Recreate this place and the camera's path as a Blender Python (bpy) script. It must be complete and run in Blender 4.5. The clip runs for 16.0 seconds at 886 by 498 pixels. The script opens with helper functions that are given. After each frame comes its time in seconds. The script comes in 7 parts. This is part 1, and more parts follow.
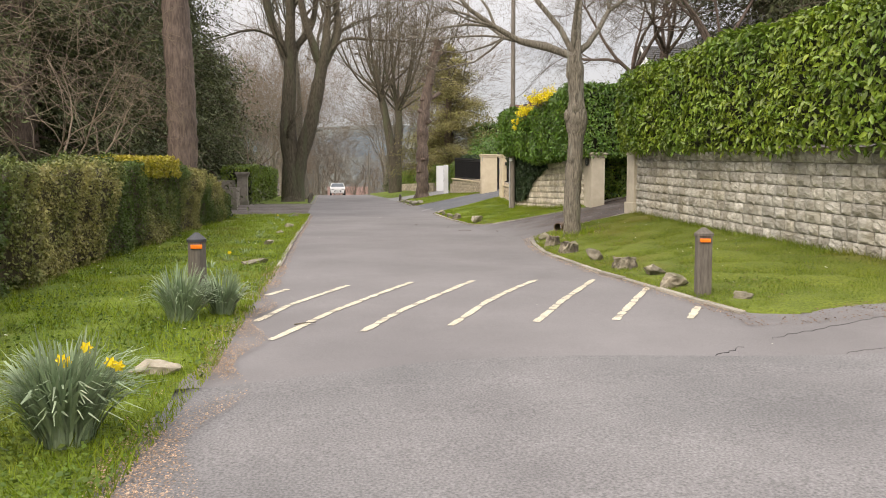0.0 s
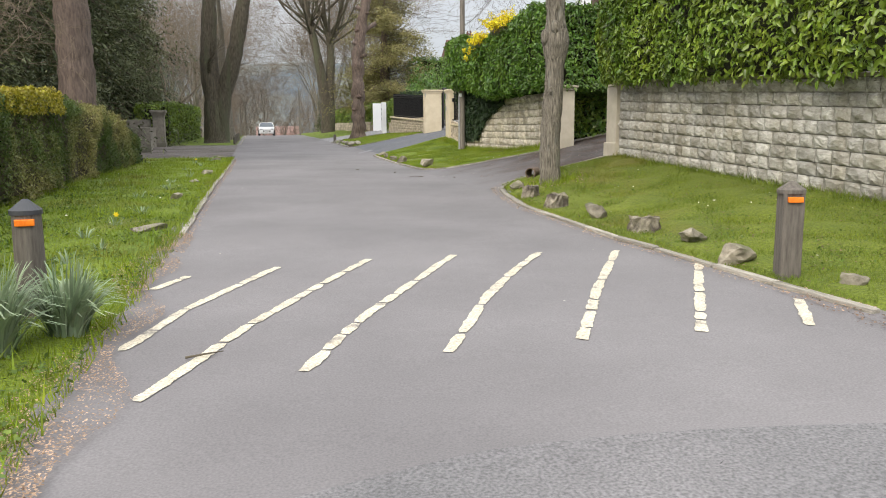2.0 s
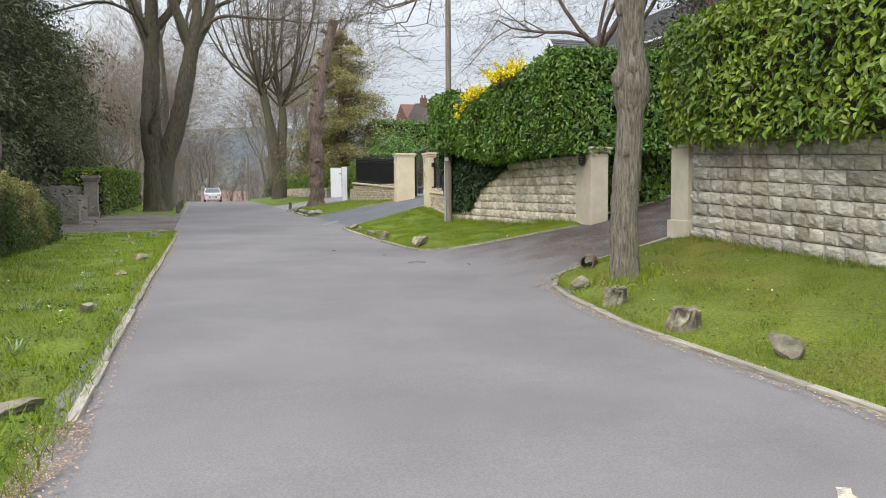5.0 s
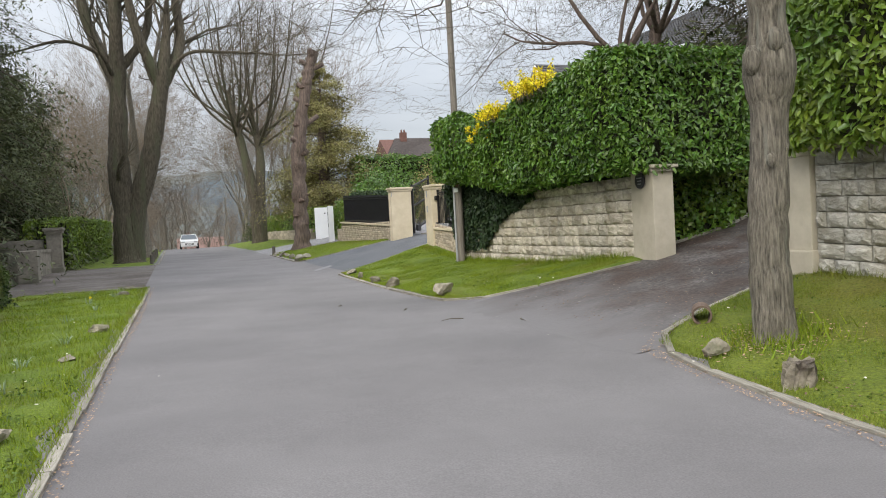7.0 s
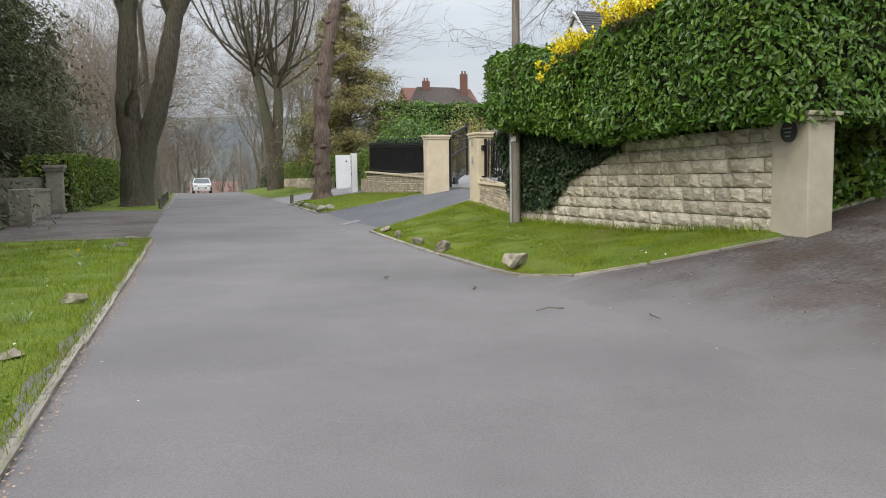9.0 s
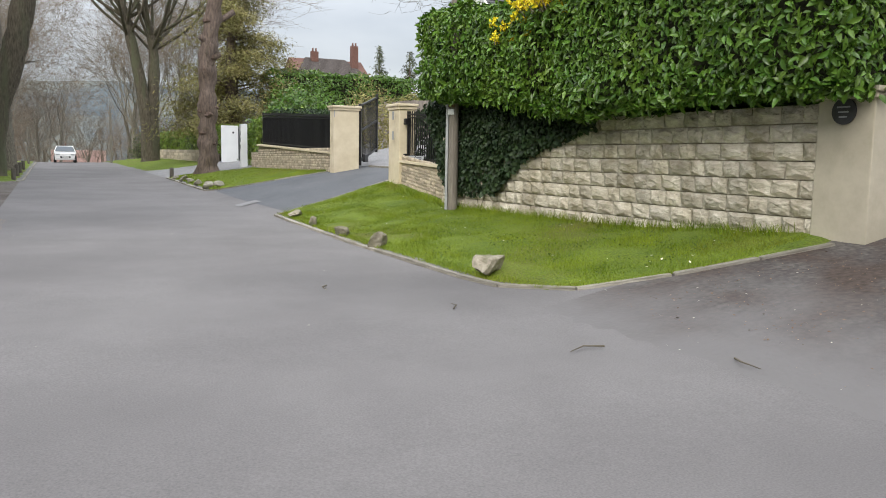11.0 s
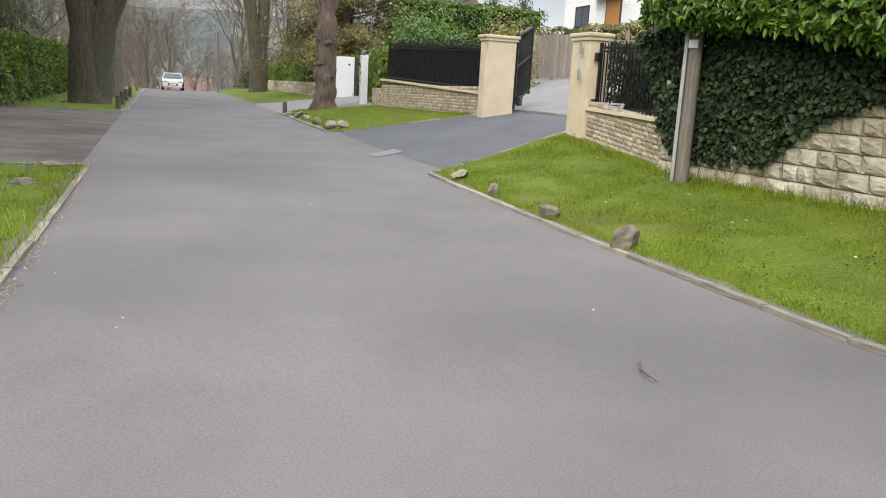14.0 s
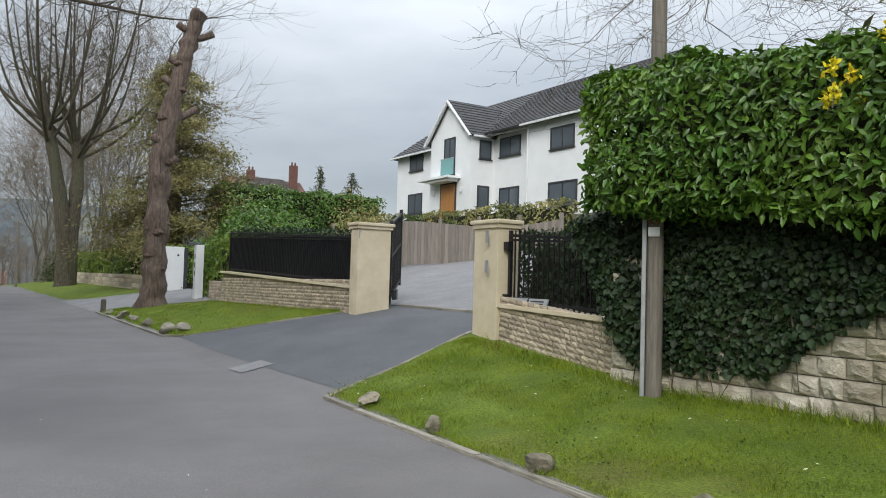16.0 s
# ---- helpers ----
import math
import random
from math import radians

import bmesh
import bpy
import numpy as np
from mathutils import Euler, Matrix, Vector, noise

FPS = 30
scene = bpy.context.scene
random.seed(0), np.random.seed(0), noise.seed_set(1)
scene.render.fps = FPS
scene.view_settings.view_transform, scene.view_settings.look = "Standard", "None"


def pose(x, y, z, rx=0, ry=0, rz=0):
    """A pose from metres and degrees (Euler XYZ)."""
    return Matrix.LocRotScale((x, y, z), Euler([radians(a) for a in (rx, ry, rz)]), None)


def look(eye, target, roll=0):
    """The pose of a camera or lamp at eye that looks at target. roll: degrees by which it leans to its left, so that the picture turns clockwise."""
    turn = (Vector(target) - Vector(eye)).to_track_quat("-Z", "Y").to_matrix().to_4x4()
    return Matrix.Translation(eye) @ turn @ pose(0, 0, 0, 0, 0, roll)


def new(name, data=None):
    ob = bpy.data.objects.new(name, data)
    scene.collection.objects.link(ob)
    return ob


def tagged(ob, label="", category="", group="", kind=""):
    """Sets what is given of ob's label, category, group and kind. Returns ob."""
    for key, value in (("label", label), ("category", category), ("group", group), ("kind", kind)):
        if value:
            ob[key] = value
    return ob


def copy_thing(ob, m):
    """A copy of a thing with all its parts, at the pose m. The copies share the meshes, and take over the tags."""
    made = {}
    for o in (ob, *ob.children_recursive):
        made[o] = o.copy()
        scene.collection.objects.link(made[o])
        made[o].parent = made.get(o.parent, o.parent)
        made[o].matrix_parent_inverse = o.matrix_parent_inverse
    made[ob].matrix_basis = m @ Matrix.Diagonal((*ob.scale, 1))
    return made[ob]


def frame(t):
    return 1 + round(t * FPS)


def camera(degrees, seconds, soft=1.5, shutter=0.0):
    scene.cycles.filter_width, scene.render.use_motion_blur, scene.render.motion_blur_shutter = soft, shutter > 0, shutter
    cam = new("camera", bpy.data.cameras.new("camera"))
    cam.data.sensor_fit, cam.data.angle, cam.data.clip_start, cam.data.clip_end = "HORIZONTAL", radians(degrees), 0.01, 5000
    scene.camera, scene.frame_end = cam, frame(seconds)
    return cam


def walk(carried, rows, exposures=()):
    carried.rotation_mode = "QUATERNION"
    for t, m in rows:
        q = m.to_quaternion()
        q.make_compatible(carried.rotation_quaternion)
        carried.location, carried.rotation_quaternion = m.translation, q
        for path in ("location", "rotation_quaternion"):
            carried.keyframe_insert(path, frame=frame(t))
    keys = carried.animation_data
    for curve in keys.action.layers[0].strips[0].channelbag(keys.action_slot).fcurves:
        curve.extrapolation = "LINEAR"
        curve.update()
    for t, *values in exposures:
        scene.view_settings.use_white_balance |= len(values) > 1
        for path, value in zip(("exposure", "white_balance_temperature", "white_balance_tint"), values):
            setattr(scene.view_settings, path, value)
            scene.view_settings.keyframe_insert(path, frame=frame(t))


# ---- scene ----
cam = camera(58.8, 16.0, soft=1.0)
METRES, EYE, TILT, LEAN, TURN = 24.2, 1.5, 0.0, 0.0, -8.6
ROWS = [
    (0.0, 0.0, 0.0, 0.0, -0.01, -4.44, 0.17),
    (0.5, -0.0061, 0.0316, 0.001, 0.08, -4.54, 1.05),
    (1.0, -0.0083, 0.0635, -0.0, -0.05, -5.16, 1.82),
    (1.5, -0.0122, 0.0948, -0.0005, -2.16, -7.84, 1.67),
    (2.0, -0.0137, 0.1256, -0.0007, -4.86, -8.81, 0.37),
    (2.5, -0.0154, 0.1559, 0.0006, -4.82, -7.66, -1.33),
    (3.0, -0.0196, 0.1874, 0.0024, -5.47, -5.95, -1.33),
    (3.5, -0.0253, 0.2183, 0.0039, -6.73, -3.07, 0.82),
    (4.0, -0.0354, 0.2476, 0.0044, -7.68, -4.8, -0.32),
    (6.5, -0.0596, 0.4016, 0.0072, -10.64, -2.2, 2.41),
    (7.0, -0.0614, 0.4367, 0.0079, -10.38, -1.74, 3.08),
    (7.5, -0.0653, 0.4703, 0.0087, -10.9, -1.48, 1.86),
    (8.0, -0.068, 0.5026, 0.0088, -9.33, -2.33, 1.26),
    (10.5, -0.0879, 0.656, 0.0086, -10.66, -7.45, -0.86),
    (11.0, -0.0905, 0.6829, 0.0092, -17.9, -6.66, -1.01),
    (11.5, -0.0918, 0.7125, 0.0101, -26.0, -5.93, -1.3),
    (12.0, -0.0918, 0.7408, 0.012, -37.05, -4.04, -1.08),
    (12.5, -0.0913, 0.7696, 0.0155, -44.74, -2.43, 0.71),
    (13.0, -0.0979, 0.8031, 0.0149, -29.45, -3.56, 0.08),
    (13.5, -0.1071, 0.8349, 0.0115, -12.91, -8.77, -0.21),
    (14.0, -0.1139, 0.8632, 0.0107, -10.97, -11.27, -3.15),
    (14.5, -0.1182, 0.8943, 0.0106, -9.11, -10.16, -2.44),
    (15.0, -0.1246, 0.9243, 0.0116, -9.09, -9.28, -2.03),
    (15.5, -0.1296, 0.9538, 0.0135, -12.98, -5.53, -1.98),
    (16.0, -0.1327, 0.9856, 0.0178, -24.0, 2.5, -1.7),
]
EXPOSURES = ((0.0, 0.38, 7050, 14), (1.5, 0.42, 6700, 11), (2.5, 0.44, 6450, 9.5), (4.0, 0.42, 6350, 9), (6.5, 0.38, 6350, 8.5), (7.0, 0.26, 6350, 9), (8.0, 0.2, 6350, 9), (10.5, 0.35, 6400, 8.5),
             (11.0, 0.38, 6350, 8.5), (12.5, 0.3, 6550, 8.5), (13.0, 0.27, 6500, 9), (13.5, 0.3, 6500, 10), (14.0, 0.45, 6500, 10), (14.5, 0.56, 6500, 10), (15.5, 0.5, 6350, 8.5), (16.0, -0.08, 6150, 7))
walk(cam, [(t, pose(0, 0, EYE, TILT, LEAN, TURN) @ pose(METRES * x, METRES * y, METRES * z, 90 + pitch, roll, yaw)) for t, x, y, z, yaw, pitch, roll in ROWS],
     exposures=EXPOSURES)

# ---- world, sun ----
SUN_EL, SUN_ROT = radians(35), radians(225)
world = bpy.data.worlds.new("overcast_sky")
scene.world = world
world.use_nodes = True
wn, wl = world.node_tree.nodes, world.node_tree.links
wn.clear()
w_out, w_bg, w_sky = wn.new("ShaderNodeOutputWorld"), wn.new("ShaderNodeBackground"), wn.new("ShaderNodeTexSky")
w_sky.sky_type, w_sky.sun_disc = "NISHITA", False
w_sky.sun_elevation, w_sky.sun_rotation = SUN_EL, SUN_ROT
w_bg.inputs["Strength"].default_value = 0.1
w_tc, w_map, w_noise, w_ramp = wn.new("ShaderNodeTexCoord"), wn.new("ShaderNodeMapping"), wn.new("ShaderNodeTexNoise"), wn.new("ShaderNodeValToRGB")
w_map.inputs["Scale"].default_value = (1.6, 1.6, 5.0)
w_noise.inputs["Scale"].default_value, w_noise.inputs["Detail"].default_value = 1.7, 6.0
w_ramp.color_ramp.elements[0].position, w_ramp.color_ramp.elements[1].position = 0.32, 0.66
w_ramp.color_ramp.elements[0].color, w_ramp.color_ramp.elements[1].color = (4.4, 4.6, 4.95, 1), (6.6, 6.65, 6.8, 1)
w_sep, w_up, w_mul, w_mix = wn.new("ShaderNodeSeparateXYZ"), wn.new("ShaderNodeMapRange"), wn.new("ShaderNodeVectorMath"), wn.new("ShaderNodeMix")
w_up.inputs["From Min"].default_value, w_up.inputs["From Max"].default_value = 0.12, 0.9
w_up.inputs["To Min"].default_value, w_up.inputs["To Max"].default_value = 1.0, 3.6
w_mul.operation = "SCALE"
w_mix.data_type = "RGBA"
w_mix.inputs[0].default_value = 0.86
wl.new(w_tc.outputs["Generated"], w_map.inputs["Vector"])
wl.new(w_map.outputs["Vector"], w_noise.inputs["Vector"])
wl.new(w_noise.outputs["Fac"], w_ramp.inputs["Fac"])
wl.new(w_tc.outputs["Generated"], w_sep.inputs["Vector"])
wl.new(w_sep.outputs["Z"], w_up.inputs["Value"])
wl.new(w_ramp.outputs["Color"], w_mul.inputs[0])
wl.new(w_up.outputs["Result"], w_mul.inputs["Scale"])
wl.new(w_sky.outputs["Color"], w_mix.inputs[6])
wl.new(w_mul.outputs["Vector"], w_mix.inputs[7])
wl.new(w_mix.outputs[2], w_bg.inputs["Color"])
wl.new(w_bg.outputs["Background"], w_out.inputs["Surface"])
sun = new("sun", bpy.data.lights.new("sun", "SUN"))
sun.data.energy, sun.data.angle, sun.data.color = 2.1, radians(35), (1.0, 0.93, 0.82)
sun.matrix_world = look((0, 0, 60), (61, 61, 0))
rng = np.random.default_rng(7)


# ---- materials ----
def material(name, low, high, scale=4.0, rough=0.9, bump=0.3, detail=8.0, stain=None, stain_scale=0.6, stain_pos=(0.45, 0.7), vary=0.0, island=0.0, fine=0.0, metal=0.0, bump_dist=0.02, leaf=False, blend=None, streak=None, grit=(0.6, 1.35), stretch=(1, 1, 1), spec=0.5, coords="Object"):
    """Two scales of noise between two colours, with an optional stain, relief, and variation per object or per island."""
    m = bpy.data.materials.new(name)
    m.use_nodes = True
    n, l = m.node_tree.nodes, m.node_tree.links
    b = n["Principled BSDF"]
    b.inputs["Roughness"].default_value, b.inputs["Metallic"].default_value = rough, metal
    b.inputs["Specular IOR Level"].default_value = spec
    tc, mp, no, ra = n.new("ShaderNodeTexCoord"), n.new("ShaderNodeMapping"), n.new("ShaderNodeTexNoise"), n.new("ShaderNodeValToRGB")
    mp.inputs["Scale"].default_value = stretch
    no.inputs["Scale"].default_value, no.inputs["Detail"].default_value, no.inputs["Roughness"].default_value = scale, detail, 0.65
    ra.color_ramp.elements[0].position, ra.color_ramp.elements[1].position = 0.3, 0.7
    ra.color_ramp.elements[0].color, ra.color_ramp.elements[1].color = (*low, 1), (*high, 1)
    l.new(tc.outputs[coords], mp.inputs["Vector"])
    l.new(mp.outputs["Vector"], no.inputs["Vector"])
    l.new(no.outputs["Fac"], ra.inputs["Fac"])
    col, height = ra.outputs["Color"], no.outputs["Fac"]
    if stain:
        sn, sr, sx = n.new("ShaderNodeTexNoise"), n.new("ShaderNodeValToRGB"), n.new("ShaderNodeMix")
        sn.inputs["Scale"].default_value, sn.inputs["Detail"].default_value = stain_scale, 5.0
        sr.color_ramp.elements[0].position, sr.color_ramp.elements[1].position = stain_pos
        sx.data_type = "RGBA"
        sx.inputs[7].default_value = (*stain, 1)
        l.new(mp.outputs["Vector"], sn.inputs["Vector"])
        l.new(sn.outputs["Fac"], sr.inputs["Fac"])
        l.new(sr.outputs["Color"], sx.inputs[0])
        l.new(col, sx.inputs[6])
        col = sx.outputs[2]
    if fine:
        fn, fr, fx = n.new("ShaderNodeTexNoise"), n.new("ShaderNodeMapRange"), n.new("ShaderNodeMix")
        fn.inputs["Scale"].default_value, fn.inputs["Detail"].default_value = scale * fine, 3.0
        fr.inputs["From Min"].default_value, fr.inputs["From Max"].default_value, fr.inputs["To Min"].default_value, fr.inputs["To Max"].default_value = 0.3, 0.7, *grit
        fx.data_type, fx.blend_type = "RGBA", "MULTIPLY"
        fx.inputs[0].default_value = 1.0
        l.new(mp.outputs["Vector"], fn.inputs["Vector"])
        l.new(fn.outputs["Fac"], fr.inputs["Value"])
        l.new(col, fx.inputs[6])
        l.new(fr.outputs["Result"], fx.inputs[7])
        col, height = fx.outputs[2], fn.outputs["Fac"]
    if vary:
        # every piece shows another stretch of the stone
        ow, om = n.new("ShaderNodeObjectInfo"), n.new("ShaderNodeMath")
        om.operation = "MULTIPLY"
        om.inputs[1].default_value = 60.0
        l.new(ow.outputs["Random"], om.inputs[0])
        for node in [k for k in n if k.bl_idname == "ShaderNodeTexNoise"]:
            node.noise_dimensions = "4D"
            l.new(om.outputs[0], node.inputs["W"])
    if vary or island:
        src = n.new("ShaderNodeObjectInfo").outputs["Random"] if vary else n.new("ShaderNodeNewGeometry").outputs["Random Per Island"]
        amount = vary or island
        vr, hs = n.new("ShaderNodeMapRange"), n.new("ShaderNodeHueSaturation")
        vr.inputs["To Min"].default_value, vr.inputs["To Max"].default_value = 1 - amount, 1 + amount
        l.new(src, vr.inputs["Value"])
        l.new(vr.outputs["Result"], hs.inputs["Value"])
        l.new(col, hs.inputs["Color"])
        if leaf:
            vh, mm = n.new("ShaderNodeMapRange"), n.new("ShaderNodeMath")
            mm.operation = "MULTIPLY"
            mm.inputs[1].default_value = 7.31
            wrap = n.new("ShaderNodeMath")
            wrap.operation = "FRACT"
            l.new(src, mm.inputs[0])
            l.new(mm.outputs[0], wrap.inputs[0])
            vh.inputs["To Min"].default_value, vh.inputs["To Max"].default_value = 0.48, 0.506
            l.new(wrap.outputs[0], vh.inputs["Value"])
            l.new(vh.outputs["Result"], hs.inputs["Hue"])
        col = hs.outputs["Color"]
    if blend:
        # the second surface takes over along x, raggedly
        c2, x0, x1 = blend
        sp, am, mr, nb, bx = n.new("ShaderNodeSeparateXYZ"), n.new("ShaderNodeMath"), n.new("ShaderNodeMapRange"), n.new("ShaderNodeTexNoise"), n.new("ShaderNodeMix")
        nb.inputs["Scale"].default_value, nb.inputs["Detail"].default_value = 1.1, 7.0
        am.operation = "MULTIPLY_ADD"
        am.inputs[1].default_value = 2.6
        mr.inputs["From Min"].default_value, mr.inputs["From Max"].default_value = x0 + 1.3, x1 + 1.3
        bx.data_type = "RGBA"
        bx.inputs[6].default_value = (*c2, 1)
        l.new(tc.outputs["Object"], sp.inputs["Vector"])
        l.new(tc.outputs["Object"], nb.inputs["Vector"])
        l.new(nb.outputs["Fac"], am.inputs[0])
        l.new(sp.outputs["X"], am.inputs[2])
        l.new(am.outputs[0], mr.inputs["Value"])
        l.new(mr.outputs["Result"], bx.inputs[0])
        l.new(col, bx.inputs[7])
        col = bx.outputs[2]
    if streak:
        # water stains running down the face, laid over the whole wall
        gp, gm, gn, gr, gx2 = n.new("ShaderNodeNewGeometry"), n.new("ShaderNodeMapping"), n.new("ShaderNodeTexNoise"), n.new("ShaderNodeValToRGB"), n.new("ShaderNodeMix")
        gm.inputs["Scale"].default_value = (2.6, 2.6, 0.5)
        gn.inputs["Scale"].default_value, gn.inputs["Detail"].default_value = 1.0, 6.0
        gr.color_ramp.elements[0].position, gr.color_ramp.elements[1].position = 0.42, 0.68
        gr.color_ramp.elements[0].color, gr.color_ramp.elements[1].color = (1, 1, 1, 1), (*streak, 1)
        gx2.data_type, gx2.blend_type = "RGBA", "MULTIPLY"
        gx2.inputs[0].default_value = 1.0
        l.new(gp.outputs["Position"], gm.inputs["Vector"])
        l.new(gm.outputs["Vector"], gn.inputs["Vector"])
        l.new(gn.outputs["Fac"], gr.inputs["Fac"])
        l.new(col, gx2.inputs[6])
        l.new(gr.outputs["Color"], gx2.inputs[7])
        col = gx2.outputs[2]
    l.new(col, b.inputs["Base Color"])
    if bump:
        bp = n.new("ShaderNodeBump")
        bp.inputs["Strength"].default_value, bp.inputs["Distance"].default_value = bump, bump_dist
        l.new(height, bp.inputs["Height"])
        l.new(bp.outputs["Normal"], b.inputs["Normal"])
    if leaf:
        tr, ms, out = n.new("ShaderNodeBsdfTranslucent"), n.new("ShaderNodeMixShader"), n["Material Output"]
        ms.inputs[0].default_value = 0.2
        l.new(col, tr.inputs["Color"])
        l.new(b.outputs["BSDF"], ms.inputs[1])
        l.new(tr.outputs["BSDF"], ms.inputs[2])
        l.new(ms.outputs["Shader"], out.inputs["Surface"])
    return m


M_ROAD = material("worn_asphalt", (0.15, 0.141, 0.142), (0.2, 0.189, 0.19), 0.55, 0.85, 0.5, 5, (0.12, 0.113, 0.115), 0.23, (0.5, 0.75), fine=150, bump_dist=0.004, grit=(0.82, 1.16))
M_ROAD_OLD = material("old_coarse_asphalt", (0.14, 0.135, 0.137), (0.215, 0.207, 0.208), 0.8, 0.9, 0.8, 5, (0.12, 0.12, 0.122), 0.5, (0.45, 0.8), fine=80, bump_dist=0.012)
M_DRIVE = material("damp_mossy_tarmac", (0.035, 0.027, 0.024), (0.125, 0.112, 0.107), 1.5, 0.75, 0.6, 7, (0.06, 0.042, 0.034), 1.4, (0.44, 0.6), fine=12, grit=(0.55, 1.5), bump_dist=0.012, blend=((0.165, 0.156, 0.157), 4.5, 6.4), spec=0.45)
M_DRIVE_A = material("new_dark_tarmac", (0.085, 0.09, 0.1), (0.125, 0.13, 0.142), 0.7, 0.8, 0.5, 5, fine=150, bump_dist=0.006)
M_GRAVEL = material("earthy_gravel", (0.1, 0.085, 0.075), (0.2, 0.18, 0.165), 1.6, 0.95, 0.8, 7, (0.07, 0.055, 0.045), 0.3, (0.45, 0.7), fine=50, bump_dist=0.02)
M_PAVE = material("pale_paved_yard", (0.2, 0.195, 0.2), (0.27, 0.265, 0.27), 1.0, 0.9, 0.3, 5, fine=60)
M_TURF = material("mossy_turf", (0.085, 0.135, 0.008), (0.165, 0.22, 0.014), 1.3, 0.95, 0.9, 8, (0.13, 0.12, 0.025), 0.5, (0.55, 0.78), fine=30, bump_dist=0.03)
M_TURF_R = material("brown_mossy_turf", (0.08, 0.115, 0.007), (0.15, 0.18, 0.013), 1.1, 0.95, 0.9, 8, (0.14, 0.11, 0.018), 0.45, (0.56, 0.78), fine=30, bump_dist=0.03)
M_EARTH = material("leafy_earth", (0.035, 0.035, 0.018), (0.08, 0.075, 0.035), 0.6, 1.0, 0.8, 8, (0.05, 0.065, 0.02), 0.1, (0.4, 0.6), fine=15, bump_dist=0.05)
M_GRASS = material("grass_blades", (0.115, 0.19, 0.005), (0.235, 0.315, 0.011), 1.2, 0.7, 0, 4, (0.14, 0.115, 0.03), 0.6, (0.55, 0.75), island=0.35, leaf=True)
M_GRASS_R = material("yellowed_grass_blades", (0.09, 0.15, 0.008), (0.185, 0.24, 0.018), 1.0, 0.7, 0, 4, (0.19, 0.15, 0.025), 0.45, (0.58, 0.8), island=0.35, leaf=True)
M_CLOVER = material("clover_leaf", (0.05, 0.1, 0.012), (0.13, 0.2, 0.03), 1.5, 0.7, 0, 4, island=0.4, leaf=True)
M_LITTER = material("leaf_litter", (0.26, 0.165, 0.1), (0.5, 0.36, 0.25), 14, 0.95, 0.6, 6, island=0.4)
M_LITTER_D = material("damp_leaf_litter", (0.1, 0.062, 0.04), (0.24, 0.165, 0.115), 14, 0.95, 0.6, 6, island=0.4)
M_KERB = material("pale_kerb_stone", (0.2, 0.18, 0.15), (0.42, 0.39, 0.33), 6, 0.95, 0.5, 8, (0.12, 0.11, 0.075), 2, (0.5, 0.75), vary=0.22)
M_ROCK = material("lichened_rock", (0.1, 0.088, 0.065), (0.36, 0.32, 0.245), 9, 0.95, 0.8, 8, (0.1, 0.11, 0.05), 5, (0.5, 0.7), vary=0.25, bump_dist=0.03)
M_BLOCK = material("rock_faced_block", (0.48, 0.42, 0.33), (0.79, 0.74, 0.64), 3.0, 0.95, 0.65, 10, (0.36, 0.32, 0.24), 1.3, (0.48, 0.8), vary=0.2, bump_dist=0.12, coords="Generated", streak=(0.74, 0.71, 0.64))
M_BLOCK_G = material("grey_rock_faced_block", (0.31, 0.293, 0.255), (0.63, 0.61, 0.555), 3.0, 0.95, 0.65, 10, (0.24, 0.225, 0.175), 1.3, (0.46, 0.75), vary=0.2, bump_dist=0.12, coords="Generated", streak=(0.74, 0.71, 0.64))
M_MORTAR = material("weathered_mortar", (0.17, 0.15, 0.11), (0.3, 0.27, 0.2), 7, 1.0, 0.5, 8)
M_MORTAR_P = material("pale_lime_mortar", (0.34, 0.29, 0.21), (0.52, 0.45, 0.35), 12, 1.0, 0.6, 8)
M_MORTAR_G = material("grey_lime_mortar", (0.26, 0.24, 0.2), (0.42, 0.395, 0.33), 9, 1.0, 0.5, 8)
M_RENDER = material("cream_pier_render", (0.42, 0.375, 0.29), (0.54, 0.49, 0.39), 3, 0.95, 0.3, 9, (0.3, 0.27, 0.2), 1.1, (0.5, 0.85))
M_ASHLAR = material("bath_stone_ashlar", (0.6, 0.51, 0.355), (0.74, 0.65, 0.49), 2.5, 0.9, 0.25, 8, (0.5, 0.4, 0.25), 1.0, (0.5, 0.85))
M_RUBBLE = material("rubble_stone", (0.34, 0.275, 0.2), (0.6, 0.52, 0.41), 9, 0.95, 0.7, 8, vary=0.28, bump_dist=0.015)
M_LAUREL = material("laurel_leaf", (0.058, 0.138, 0.018), (0.115, 0.225, 0.028), 2.2, 0.34, 0, 3, (0.13, 0.24, 0.03), 0.9, (0.5, 0.75), island=0.42, leaf=True)
M_LAUREL_Y = material("sunny_laurel_leaf", (0.105, 0.19, 0.02), (0.205, 0.29, 0.03), 2.2, 0.36, 0, 3, (0.07, 0.15, 0.02), 0.6, (0.5, 0.75), island=0.42, leaf=True)
M_IVY = material("dark_ivy_leaf", (0.016, 0.038, 0.014), (0.035, 0.065, 0.02), 3, 0.6, 0, 3, island=0.5, leaf=True)
M_PRIVET = material("olive_privet_leaf", (0.19, 0.195, 0.055), (0.36, 0.33, 0.12), 1.0, 0.6, 0, 4, (0.07, 0.115, 0.02), 0.4, (0.43, 0.58), island=0.4, leaf=True)
M_GOLD = material("golden_privet_leaf", (0.25, 0.24, 0.015), (0.4, 0.36, 0.03), 2, 0.5, 0, 3, island=0.3, leaf=True)
